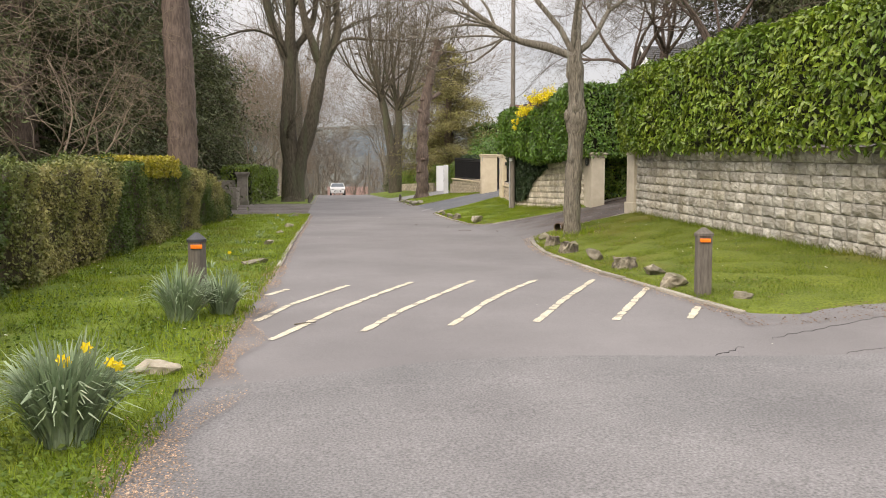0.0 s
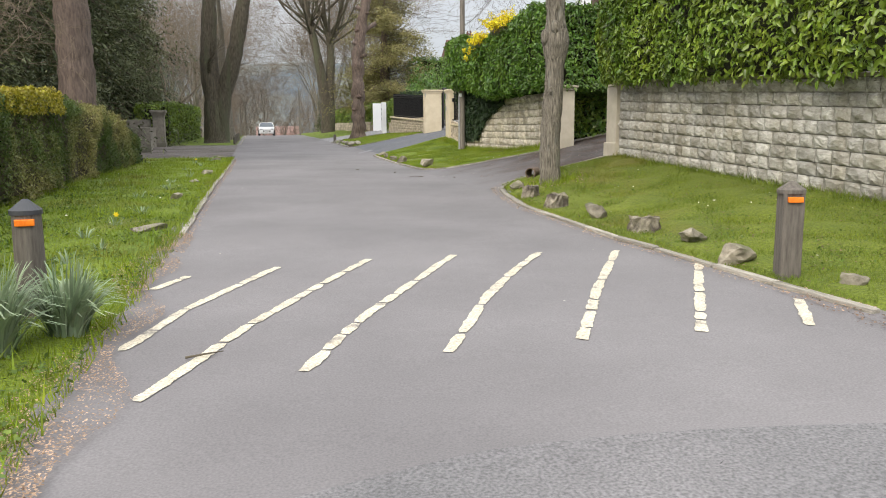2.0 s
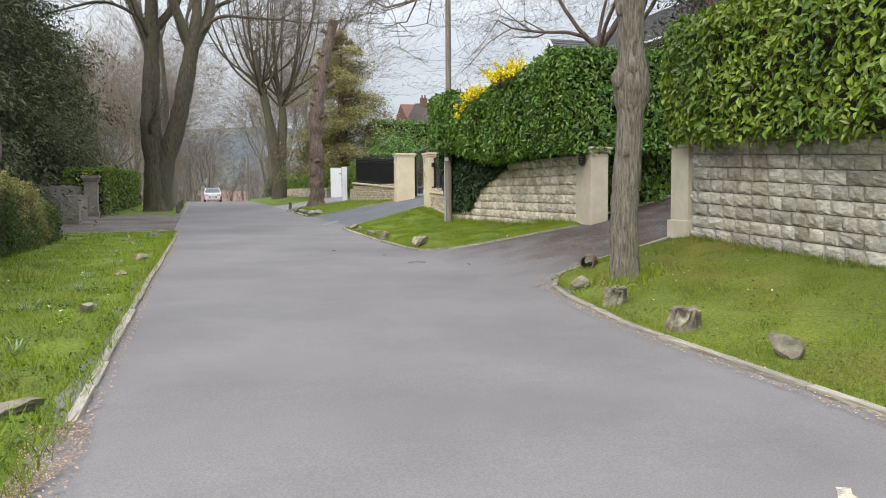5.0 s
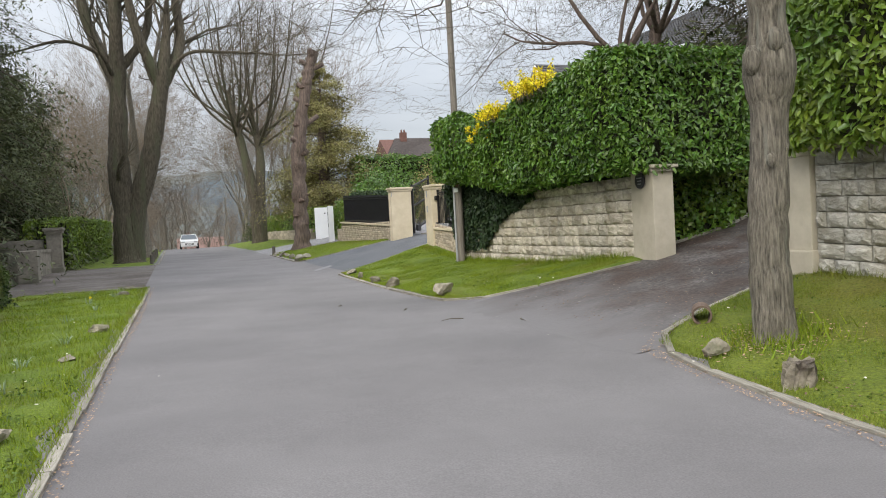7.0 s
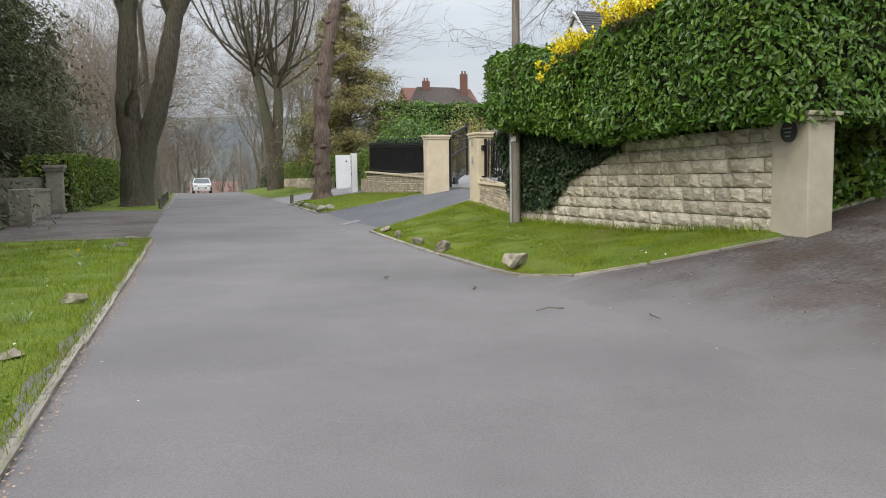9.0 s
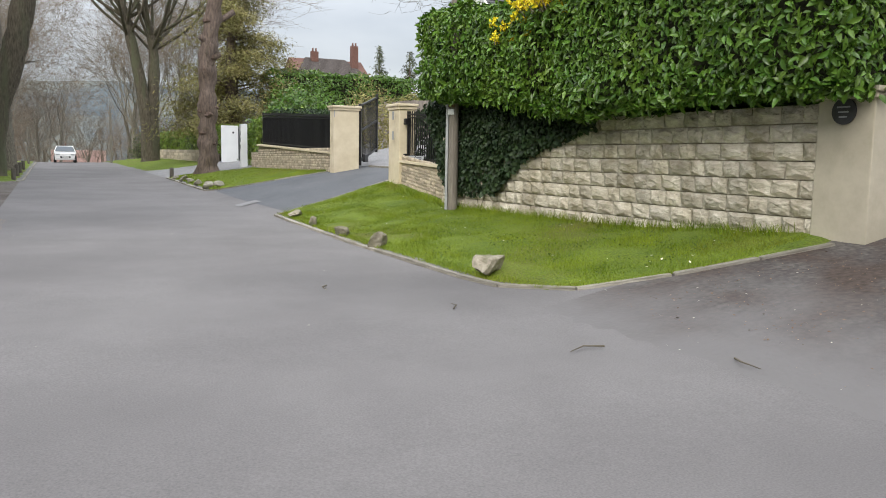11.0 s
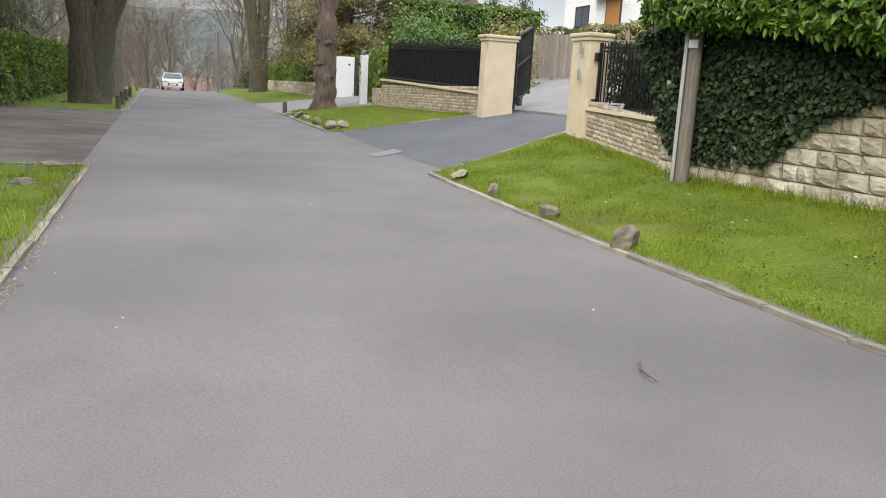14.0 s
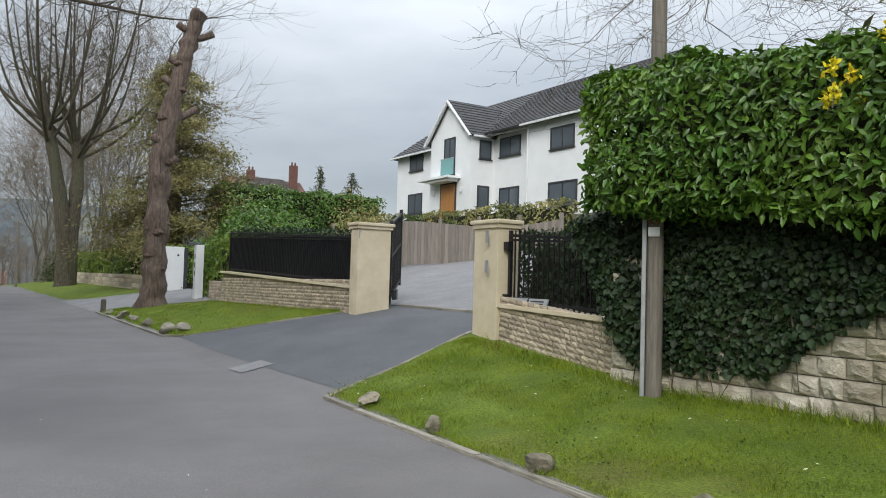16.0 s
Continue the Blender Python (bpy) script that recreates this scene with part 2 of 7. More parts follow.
M_FORSYTHIA = material("forsythia_flower", (0.74, 0.62, 0.012), (0.86, 0.78, 0.03), 3, 0.6, 0, 3, island=0.25, leaf=True)
# near-black twig colour: the shade deep inside the foliage is painted in
M_CORE = material("hedge_twigs_painted_shade", (0.012, 0.014, 0.006), (0.035, 0.035, 0.015), 9, 1.0, 0.8, 5)
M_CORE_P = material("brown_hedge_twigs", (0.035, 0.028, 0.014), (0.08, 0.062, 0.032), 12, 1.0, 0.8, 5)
M_BARK = material("grey_brown_bark", (0.05, 0.042, 0.032), (0.4, 0.355, 0.28), 17, 0.95, 1.0, 8, (0.3, 0.3, 0.25), 3.5, (0.58, 0.72), bump_dist=0.09, stretch=(2.4, 2.4, 0.3))
M_BARK_D = material("dark_bark", (0.065, 0.047, 0.04), (0.22, 0.165, 0.135), 7, 0.95, 1.0, 8, bump_dist=0.05, stretch=(2.2, 2.2, 0.4))
M_BARK_L = material("olive_brown_bark", (0.035, 0.029, 0.02), (0.16, 0.135, 0.095), 10, 0.95, 1.0, 8, (0.1, 0.105, 0.06), 1.2, (0.5, 0.7), bump_dist=0.09, stretch=(1.6, 1.6, 0.3))
M_BURR = material("reddish_bark_burr", (0.06, 0.038, 0.03), (0.22, 0.155, 0.125), 9, 0.95, 1.0, 8, bump_dist=0.05)
M_TWIG = material("bare_twigs", (0.075, 0.062, 0.042), (0.16, 0.135, 0.095), 3, 0.95, 0, 3)
M_TWIG_P = material("pale_brown_twigs", (0.13, 0.1, 0.072), (0.28, 0.22, 0.16), 3, 0.95, 0, 3)
M_CONIFER = material("dark_conifer_needles", (0.034, 0.05, 0.022), (0.14, 0.16, 0.066), 1.2, 0.75, 0, 4, island=0.5, leaf=True)
M_CYPRESS = material("olive_cypress_sprays", (0.15, 0.155, 0.045), (0.36, 0.32, 0.12), 0.9, 0.75, 0, 4, island=0.4, leaf=True)
M_WOOD_POST = material("weathered_post_wood", (0.07, 0.06, 0.05), (0.17, 0.15, 0.125), 12, 0.9, 0.6, 8, stretch=(3, 3, 0.35))
M_POLE = material("grey_pole_wood", (0.11, 0.095, 0.08), (0.27, 0.24, 0.205), 8, 0.9, 0.5, 8, stretch=(4, 4, 0.25))
M_FENCE = material("silvered_fence_board", (0.18, 0.155, 0.135), (0.3, 0.265, 0.235), 6, 0.9, 0.5, 8, vary=0.2, stretch=(3, 3, 0.4))
M_BLACK = material("black_painted_steel", (0.008, 0.008, 0.01), (0.014, 0.014, 0.016), 5, 0.45, 0.05, 3)
M_WHITE = material("white_paint", (0.74, 0.75, 0.77), (0.82, 0.83, 0.84), 1.5, 0.6, 0.08, 5)
M_HOUSE = material("white_house_render", (0.8, 0.81, 0.83), (0.87, 0.88, 0.89), 0.8, 0.85, 0.1, 6)
M_SLATE = material("grey_roof_tile", (0.055, 0.055, 0.06), (0.1, 0.098, 0.1), 2, 0.8, 0.3, 6, vary=0.2)
M_REDROOF = material("brown_clay_tile", (0.06, 0.05, 0.046), (0.11, 0.09, 0.082), 3, 0.9, 0.4, 6)
M_BRICK = material("red_brick", (0.12, 0.06, 0.048), (0.19, 0.1, 0.08), 6, 0.95, 0.4, 6)
M_GREYFRAME = material("dark_grey_frame", (0.03, 0.032, 0.036), (0.045, 0.047, 0.052), 5, 0.5, 0, 3)
M_ORANGE = material("oak_door", (0.36, 0.16, 0.045), (0.5, 0.24, 0.075), 5, 0.5, 0.1, 5, stretch=(3, 3, 0.4))
M_REFLECT = material("orange_reflector", (0.75, 0.16, 0.01), (0.9, 0.24, 0.02), 30, 0.25, 0.1, 2)
M_MARK = material("worn_cream_road_paint", (0.45, 0.4, 0.3), (0.64, 0.59, 0.47), 5, 0.85, 0.4, 8, (0.22, 0.2, 0.18), 6, (0.58, 0.72), fine=12, bump_dist=0.004)
M_DAFF_LEAF = material("daffodil_leaf", (0.15, 0.22, 0.115), (0.36, 0.44, 0.29), 3, 0.5, 0, 3, island=0.3, leaf=True)
M_DAFF = material("daffodil_petal", (0.75, 0.55, 0.01), (0.85, 0.68, 0.02), 9, 0.6, 0, 2)
M_CLAY = material("clay_pipe", (0.1, 0.07, 0.052), (0.2, 0.14, 0.105), 9, 0.9, 0.4, 6)
M_STEEL = material("galvanised_steel", (0.3, 0.31, 0.32), (0.42, 0.43, 0.44), 6, 0.5, 0.1, 5, metal=0.2)
M_PLAQUE = material("slate_plaque", (0.03, 0.03, 0.033), (0.06, 0.06, 0.065), 12, 0.6, 0.3, 5)
# the blue-grey is distance haze mixed straight into the hill's base colours
M_HILL = material("haze_tinted_wooded_hill", (0.05, 0.07, 0.085), (0.1, 0.125, 0.14), 0.02, 1.0, 0, 8, (0.12, 0.13, 0.115), 0.006, (0.5, 0.6), fine=8)
M_CARWHITE = material("white_car_paint", (0.75, 0.75, 0.76), (0.8, 0.8, 0.81), 2, 0.25, 0, 2)
M_RUBBER = material("tyre_rubber", (0.012, 0.012, 0.012), (0.02, 0.02, 0.02), 8, 0.85, 0.1, 2)
M_REDWOOD = material("brown_gate_wood", (0.13, 0.05, 0.035), (0.2, 0.085, 0.06), 4, 0.7, 0.2, 5, vary=0.15, stretch=(3, 3, 0.4))
M_GLASS = bpy.data.materials.new("dark_glass_sky_tint")
M_GLASS.use_nodes = True
_g = M_GLASS.node_tree.nodes["Principled BSDF"]
# the raised blue-grey base colour paints in a pale sky reflection
_g.inputs["Base Color"].default_value, _g.inputs["Roughness"].default_value = (0.1, 0.12, 0.14, 1), 0.04
M_TEAL = bpy.data.materials.new("green_balcony_glass")
M_TEAL.use_nodes = True
_g = M_TEAL.node_tree.nodes["Principled BSDF"]
_g.inputs["Base Color"].default_value, _g.inputs["Roughness"].default_value = (0.22, 0.42, 0.42, 1), 0.08


# ---- building helpers ----
def mesh_object(name, verts, faces, mat, parent=None, label="", smooth=False):
    me = bpy.data.meshes.new(name)
    me.from_pydata([tuple(map(float, v)) for v in verts], [], faces)
    me.materials.append(mat)
    if smooth:
        me.shade_smooth()
    ob = new(name, me)
    if parent is not None:
        ob.parent = parent
    return tagged(ob, label)


def tri_soup(name, verts, faces, mat, parent=None, label="", kind=""):
    """A joined mesh straight from arrays: verts (n, 3), faces (m, k)."""
    me = bpy.data.meshes.new(name)
    k = faces.shape[1]
    me.vertices.add(len(verts))
    me.vertices.foreach_set("co", np.ascontiguousarray(verts, dtype=np.float32).ravel())
    me.loops.add(faces.size)
    me.loops.foreach_set("vertex_index", np.ascontiguousarray(faces, dtype=np.int32).ravel())
    me.polygons.add(len(faces))
    me.polygons.foreach_set("loop_start", np.arange(0, faces.size, k, dtype=np.int32))
    me.materials.append(mat)
    me.update(calc_edges=True)
    me.validate()
    ob = new(name, me)
    if parent is not None:
        ob.parent = parent
    return tagged(ob, label, kind=kind)


def part(name, bm, mat, parent=None, label="", smooth=False):
    me = bpy.data.meshes.new(name)
    bm.to_mesh(me)
    bm.free()
    me.materials.append(mat)
    if smooth:
        me.shade_smooth()
    ob = new(name, me)
    if parent is not None:
        ob.parent = parent
    return tagged(ob, label)


def thing(name, label, category, at=(0, 0, 0), group="", kind="", turn=0.0):
    ob = new(name)
    ob.empty_display_size = 0.2
    ob.matrix_basis = pose(*at, 0, 0, turn)
    return tagged(ob, label, category, group, kind)


def box_bm(x0, x1, y0, y1, z0, z1, bevel=0.0, bm=None):
    own = bm is None
    bm = bm or bmesh.new()
    r = bmesh.ops.create_cube(bm, size=1.0, matrix=Matrix.Translation(((x0 + x1) / 2, (y0 + y1) / 2, (z0 + z1) / 2)) @ Matrix.Diagonal((x1 - x0, y1 - y0, z1 - z0, 1)))
    if bevel:
        es = {e for v in r["verts"] for e in v.link_edges}
        bmesh.ops.bevel(bm, geom=list(es), offset=bevel, segments=2, affect="EDGES", profile=0.6)
    return bm


def cyl_bm(r0, r1, z0, z1, n=16, at=(0, 0), bm=None, m=None):
    bm = bm or bmesh.new()
    mm = Matrix.Translation((at[0], at[1], (z0 + z1) / 2))
    bmesh.ops.create_cone(bm, cap_ends=True, segments=n, radius1=r0, radius2=r1, depth=z1 - z0, matrix=(m @ mm) if m else mm)
    return bm


def lerp_knots(knots, v):
    return np.interp(v, [k[0] for k in knots], [k[1] for k in knots])


# ---- ground heights ----
ROAD_Z = ((-60, -1.2), (0, 0.0), (10, 0.24), (20, 0.31), (33, 0.37), (45, 0.46), (60, 0.58), (85, 0.7), (96, 0.68), (108, 0.4), (130, -1.2), (200, -8), (400, -22), (3000, -40))
BANK_Z = ((-60, -1.1), (0, 0.1), (7, 0.32), (9.7, 0.48), (13.6, 0.62), (18.3, 0.86), (22.5, 0.92), (25.7, 0.74), (30.8, 0.68), (34.2, 0.99), (36, 1.12), (40, 1.14), (49.3, 1.04), (60, 1.05), (90, 1.1), (108, 0.8), (130, -0.8), (200, -8), (400, -22), (3000, -40))
RISE_S = ((7.6, 0), (9.8, 0.46), (13.3, 1.7), (15, 2.2), (22, 3.6), (31, 5.5), (47, 8.4), (60, 9.6), (400, 20))
RISE_N = ((7.6, 0), (18, 1.75), (30, 5.2), (60, 8), (400, 20))


def ground_z(x, y):
    """Height of the ground; x and y may be arrays."""
    x, y = np.asarray(x, float), np.asarray(y, float)
    zr, zb = lerp_knots(ROAD_Z, y), lerp_knots(BANK_Z, y)
    f = np.clip((x - 4.5) / 3.1, 0, 1)
    mixn = np.clip((y - 27) / 10, 0, 1)
    fade = np.clip(1 - (y - 110) / 150, 0, 1)
    rise = (lerp_knots(RISE_S, x) * (1 - mixn) + lerp_knots(RISE_N, x) * mixn) * fade
    left = np.clip(-x - 14, 0, 200) * -0.04
    return zr * (1 - f) + zb * f + rise + left


def gz(x, y):
    return float(ground_z(x, y))


def sheet(name, xs, ys, lift, mat, label, category, kind="structure", rough=0.0):
    """A ground sheet over a grid; xs and ys are 2D arrays of places."""
    xs, ys = np.asarray(xs, float), np.asarray(ys, float)
    zs = ground_z(xs, ys) + lift
    if rough:
        zs = zs + np.array([[noise.noise(Vector((a * 1.7, b * 1.7, 3.0))) * rough for a, b in zip(ra, rb)] for ra, rb in zip(xs, ys)])
    r, c = xs.shape
    v = np.stack([xs, ys, zs], -1).reshape(-1, 3)
    i = np.arange(r * c).reshape(r, c)
    f = np.stack([i[:-1, :-1], i[:-1, 1:], i[1:, 1:], i[1:, :-1]], -1).reshape(-1, 4)
    ob = tri_soup(name, v, f, mat)
    ob.data.shade_smooth()
    return tagged(ob, label, category, kind=kind)


def strip(name, ya, yb, step, left, right, cols, lift, mat, label, category, rough=0.0, skew=None, dive=0.0):
    n = max(2, int((yb - ya) / step) + 1)
    y = np.linspace(ya, yb, n)
    u = np.linspace(0, 1, cols)
    lx, rx = np.array([left(t) for t in y]), np.array([right(t) for t in y])
    xs = lx[:, None] * (1 - u) + rx[:, None] * u
    ys = np.repeat(y[:, None], cols, 1)
    if skew:
        ys = skew(xs, ys)
    ob = sheet(name, xs, ys, lift, mat, label, category, rough=rough)
    if name in ("verge", "lawn"):
        # the rim of the turf runs down to the paving
        co = np.zeros(len(ob.data.vertices) * 3, np.float32)
        ob.data.vertices.foreach_get("co", co)
        co = co.reshape(n, cols, 3)
        co[:, 0, 2] -= 0.08
        co[:, -1, 2] -= 0.08
        co[0, :, 2] -= 0.05
        co[-1, :, 2] -= 0.05
        ob.data.vertices.foreach_set("co", co.ravel())
        ob.data.update()
    return ob


def axis(knots):
    return np.concatenate([np.arange(a, b, s) for a, b, s in knots] + [[knots[-1][1]]])


# ---- ground and road ----
gx, gy = np.meshgrid(axis([(-600, -60, 60), (-60, -20, 5), (-20, 40, 1.0), (40, 90, 5), (90, 600, 60)]), axis([(-60, -10, 5), (-10, 110, 1.0), (110, 250, 7), (250, 1400, 70)]))
sheet("ground", gx, gy, -0.12, M_EARTH, "leafy earth and rough grass of the gardens", "ground")
KERB_L = ((-20, -1.3), (2, -1.0), (4, -0.93), (5.7, -0.8), (10, -0.73), (20, -0.7), (26, -0.61), (34, -0.6), (50, -0.6), (110, -0.6))
KERB_R = ((7.3, 4.75), (7.55, 4.3), (8.8, 4.14), (11, 3.98), (14.4, 4.1), (16.4, 4.45), (17.6, 4.72), (18.1, 5.3), (18.45, 6.6), (18.75, 7.6))
strip("road", 4.0, 130, 0.5, lambda y: -1.5, lambda y: 5.5, 29, 0.0, M_ROAD, "worn pale grey asphalt lane", "road")
strip("road", -25, 6.0, 0.5, lambda y: -2.5, lambda y: 16.0, 75, 0.004, M_ROAD_OLD, "coarse older asphalt at the lane's mouth", "road", skew=lambda x, y: y + np.where(y > 5.9, 0.16 * np.sin(x * 1.1) - 0.1, 0) - np.where((y > 5.9) & (x < 1), 0.25 * (1 - x) ** 1.0 * 0.6, 0))
strip("road", 5.5, 8.5, 0.5, lambda y: 4.5, lambda y: 16.0, 47, -0.002, M_ROAD_OLD, "coarse asphalt of the side turning", "road")
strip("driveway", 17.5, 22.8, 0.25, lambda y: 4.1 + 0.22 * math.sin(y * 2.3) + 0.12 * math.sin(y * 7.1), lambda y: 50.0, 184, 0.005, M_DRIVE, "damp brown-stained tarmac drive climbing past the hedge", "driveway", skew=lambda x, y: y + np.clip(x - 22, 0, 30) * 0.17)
for _v in bpy.data.objects["driveway"].data.vertices:
    # the drive's edge dives under the lane's surface
    if _v.co.x < 4.6:
        _v.co.z -= 0.03 * (4.6 - _v.co.x) / 0.6
strip("driveway", 33.2, 42.6, 0.35, lambda y: 5.0 - 0.12 * math.sin((y - 33) * 0.33), lambda y: 9.2, 18, 0.005, M_DRIVE_A, "fresh dark tarmac drive rising to the gate", "driveway")
strip("driveway", 33.6, 50.4, 0.6, lambda y: -14.0, lambda y: -0.72, 24, 0.008, M_GRAVEL, "earthy gravel side drive", "driveway")
strip("driveway", 50.0, 62.0, 0.6, lambda y: 4.9, lambda y: 9.5, 10, 0.008, M_PAVE, "grey paved path to the white gate", "driveway")
strip("yard", 33.0, 56.0, 0.8, lambda y: 9.1, lambda y: 19.0, 14, 0.02, M_PAVE, "pale paved yard behind the gate", "yard")

strip("verge", -12, 33.9, 0.3, lambda y: -4.6, lambda y: float(lerp_knots(KERB_L, y)), 16, 0.035, M_TURF, "mown grass verge beside the hedge", "grass verge", rough=0.05)
strip("verge", 7.35, 18.5, 0.25, lambda y: float(lerp_knots(KERB_R, y)), lambda y: 7.7, 16, 0.04, M_TURF_R, "mossy brownish grass verge below the block wall", "grass verge", rough=0.05,
      skew=lambda x, y: y + np.clip(x - 4.6, 0, 4) * 0.1 * np.clip((9 - y) / 1.6, 0, 1))
KERB_M = ((22.05, 7.5), (22.5, 6.1), (22.9, 5.2), (23.3, 4.75), (24.2, 4.55), (28, 4.52), (33.55, 4.66), (34.05, 6.0), (35.0, 8.0))
strip("verge", 22.05, 35.0, 0.25, lambda y: float(lerp_knots(KERB_M, y)), lambda y: 8.05, 14, 0.035, M_TURF, "bright mown grass verge below wall and gate", "grass verge", rough=0.04)
strip("verge", 40.0, 53.0, 0.4, lambda y: float(lerp_knots(((40, 8.0), (41, 6.7), (42.3, 4.8), (53, 4.92)), y)), lambda y: float(lerp_knots(((40, 8.1), (50, 8.1), (53, 5.2)), y)), 10, 0.05, M_TURF, "grass island beside the drive", "grass verge", rough=0.04)
strip("verge", 61.0, 110, 0.8, lambda y: float(lerp_knots(((61, 5.8), (63, 4.9), (110, 4.9)), y)), lambda y: 8.6, 8, 0.05, M_TURF, "far grass verge under the bare tree", "grass verge", rough=0.04)
strip("verge", 50.5, 110, 0.8, lambda y: -4.7, lambda y: -0.62, 8, 0.05, M_TURF, "far grass verge under the big lime", "grass verge", rough=0.04)


# ---- kerbs ----
def unit_block(seed, nx=4, nz=4, bulge=0.24):
    """A stone of unit size, its outer face (-x) broken and bulging."""
    r = np.random.default_rng(seed)
    bm = bmesh.new()
    ys, zs = np.linspace(-0.5, 0.5, nx + 1), np.linspace(0, 1, nz + 1)
    grid = []
    for j, z in enumerate(zs):
        row = []
        for i, y in enumerate(ys):
            edge = i in (0, nx) or j in (0, nz)
            row.append(bm.verts.new((-0.5 + (0.05 if edge else -bulge * r.uniform(0.45, 1.0) * (1.0 if 1 < i < nx - 1 or 1 < j < nz - 1 else 0.75)), y * 0.985 + (0 if i in (0, nx) else r.uniform(-.06, .06)), min(max(z + (0 if j in (0, nz) else r.uniform(-.1, .1)), 0.012), 0.988))))
        grid.append(row)
    for j in range(nz):
        for i in range(nx):
            bm.faces.new((grid[j][i], grid[j + 1][i], grid[j + 1][i + 1], grid[j][i + 1]))
    ring = [grid[0][i] for i in range(nx + 1)] + [grid[j][nx] for j in range(1, nz + 1)] + [grid[nz][i] for i in range(nx - 1, -1, -1)] + [grid[j][0] for j in range(nz - 1, 0, -1)]
    back = [bm.verts.new((0.5, v.co.y, v.co.z)) for v in ring]
    for i in range(len(ring)):
        k = (i + 1) % len(ring)
        bm.faces.new((ring[i], ring[k], back[k], back[i]))
    bm.faces.new(back)
    me = bpy.data.meshes.new("stone")
    bm.normal_update()
    bm.to_mesh(me)
    bm.free()
    return me


BLOCKS = [unit_block(s, bulge=0.42) for s in range(8)]
for _me in BLOCKS:
    _me.materials.append(M_BLOCK)
BLOCKS_G = [unit_block(s + 60, bulge=0.34) for s in range(8)]
for _me in BLOCKS_G:
    _me.materials.append(M_BLOCK_G)
RUBBLES = [unit_block(s + 30, 3, 2, 0.13) for s in range(8)]
for _me in RUBBLES:
    _me.materials.append(M_RUBBLE)
_kb = box_bm(-0.5, 0.5, -0.5, 0.5, 0, 1, 0.08)
KERB_MESH = bpy.data.meshes.new("kerb_stone")
_kb.to_mesh(KERB_MESH)
_kb.free()
KERB_MESH.materials.append(M_KERB)


def piece(name, me, parent, m):
    ob = new(name, me)
    ob.parent = parent
    ob.matrix_basis = m
    return ob


def kerb_line(points, label, length=0.9, width=0.08, high=0.036):
    top = thing("kerb", label, "kerb", kind="structure")
    pts = [Vector((x, y)) for x, y in points]
    seg = [(pts[i + 1] - pts[i]).length for i in range(len(pts) - 1)]
    total, d = sum(seg), 0.0

    def at(s):
        for i, L in enumerate(seg):
            if s <= L or i == len(seg) - 1:
                return pts[i].lerp(pts[i + 1], min(1.0, s / L))
            s -= L
    while d < total - 0.1:
        e = min(d + length * rng.uniform(0.85, 1.1), total)
        a, b = at(d), at(e - 0.012)
        za, zb = gz(a.x, a.y), gz(b.x, b.y)
        c, v = (a + b) / 2, b - a
        m = pose(c.x + rng.uniform(-.008, .008), c.y, (za + zb) / 2 - 0.03 + rng.uniform(-.008, .006), 0, 0, math.degrees(math.atan2(v.y, v.x)) - 90) @ pose(0, 0, 0, math.degrees(math.atan2(zb - za, v.length)), 0, 0) @ Matrix.Diagonal((width * rng.uniform(.85, 1.15), v.length, high + 0.03, 1))
        piece("kerb_stone", KERB_MESH, top, m)
        d = e
    return top


kerb_line([(float(lerp_knots(KERB_L, y)), y) for y in (12.5, 15, 17, 22, 28, 34)], "pale worn edging stones along the grass verge", width=0.075)
kerb_line([(-0.66, 34), (-3.6, 34.05)], "edging stones beside the gravel drive")
kerb_line([(x, y) for y, x in KERB_R][1:], "pale edging stones round the mossy verge")
kerb_line([(8.15, 22.72), (14, 22.78), (22, 22.85), (30, 24.2)], "low dark edging stones beside the climbing drive", length=0.5, width=0.1, high=0.05)
kerb_line([(x, y) for y, x in KERB_M], "pale edging stones round the bright verge")
kerb_line([(8.0, 40.05), (6.7, 41.0), (4.8, 42.3), (4.85, 47), (4.92, 53)], "pale edging stones round the grass island")
kerb_line([(-4.6, 50.5), (-0.95, 50.5), (-0.62, 51.2), (-0.6, 60), (-0.6, 90)], "edging stones round the far verge", length=1.5)
kerb_line([(9.1, 39.3), (9.1, 34.9)], "pale stone threshold strip across the gate opening", high=0.05)


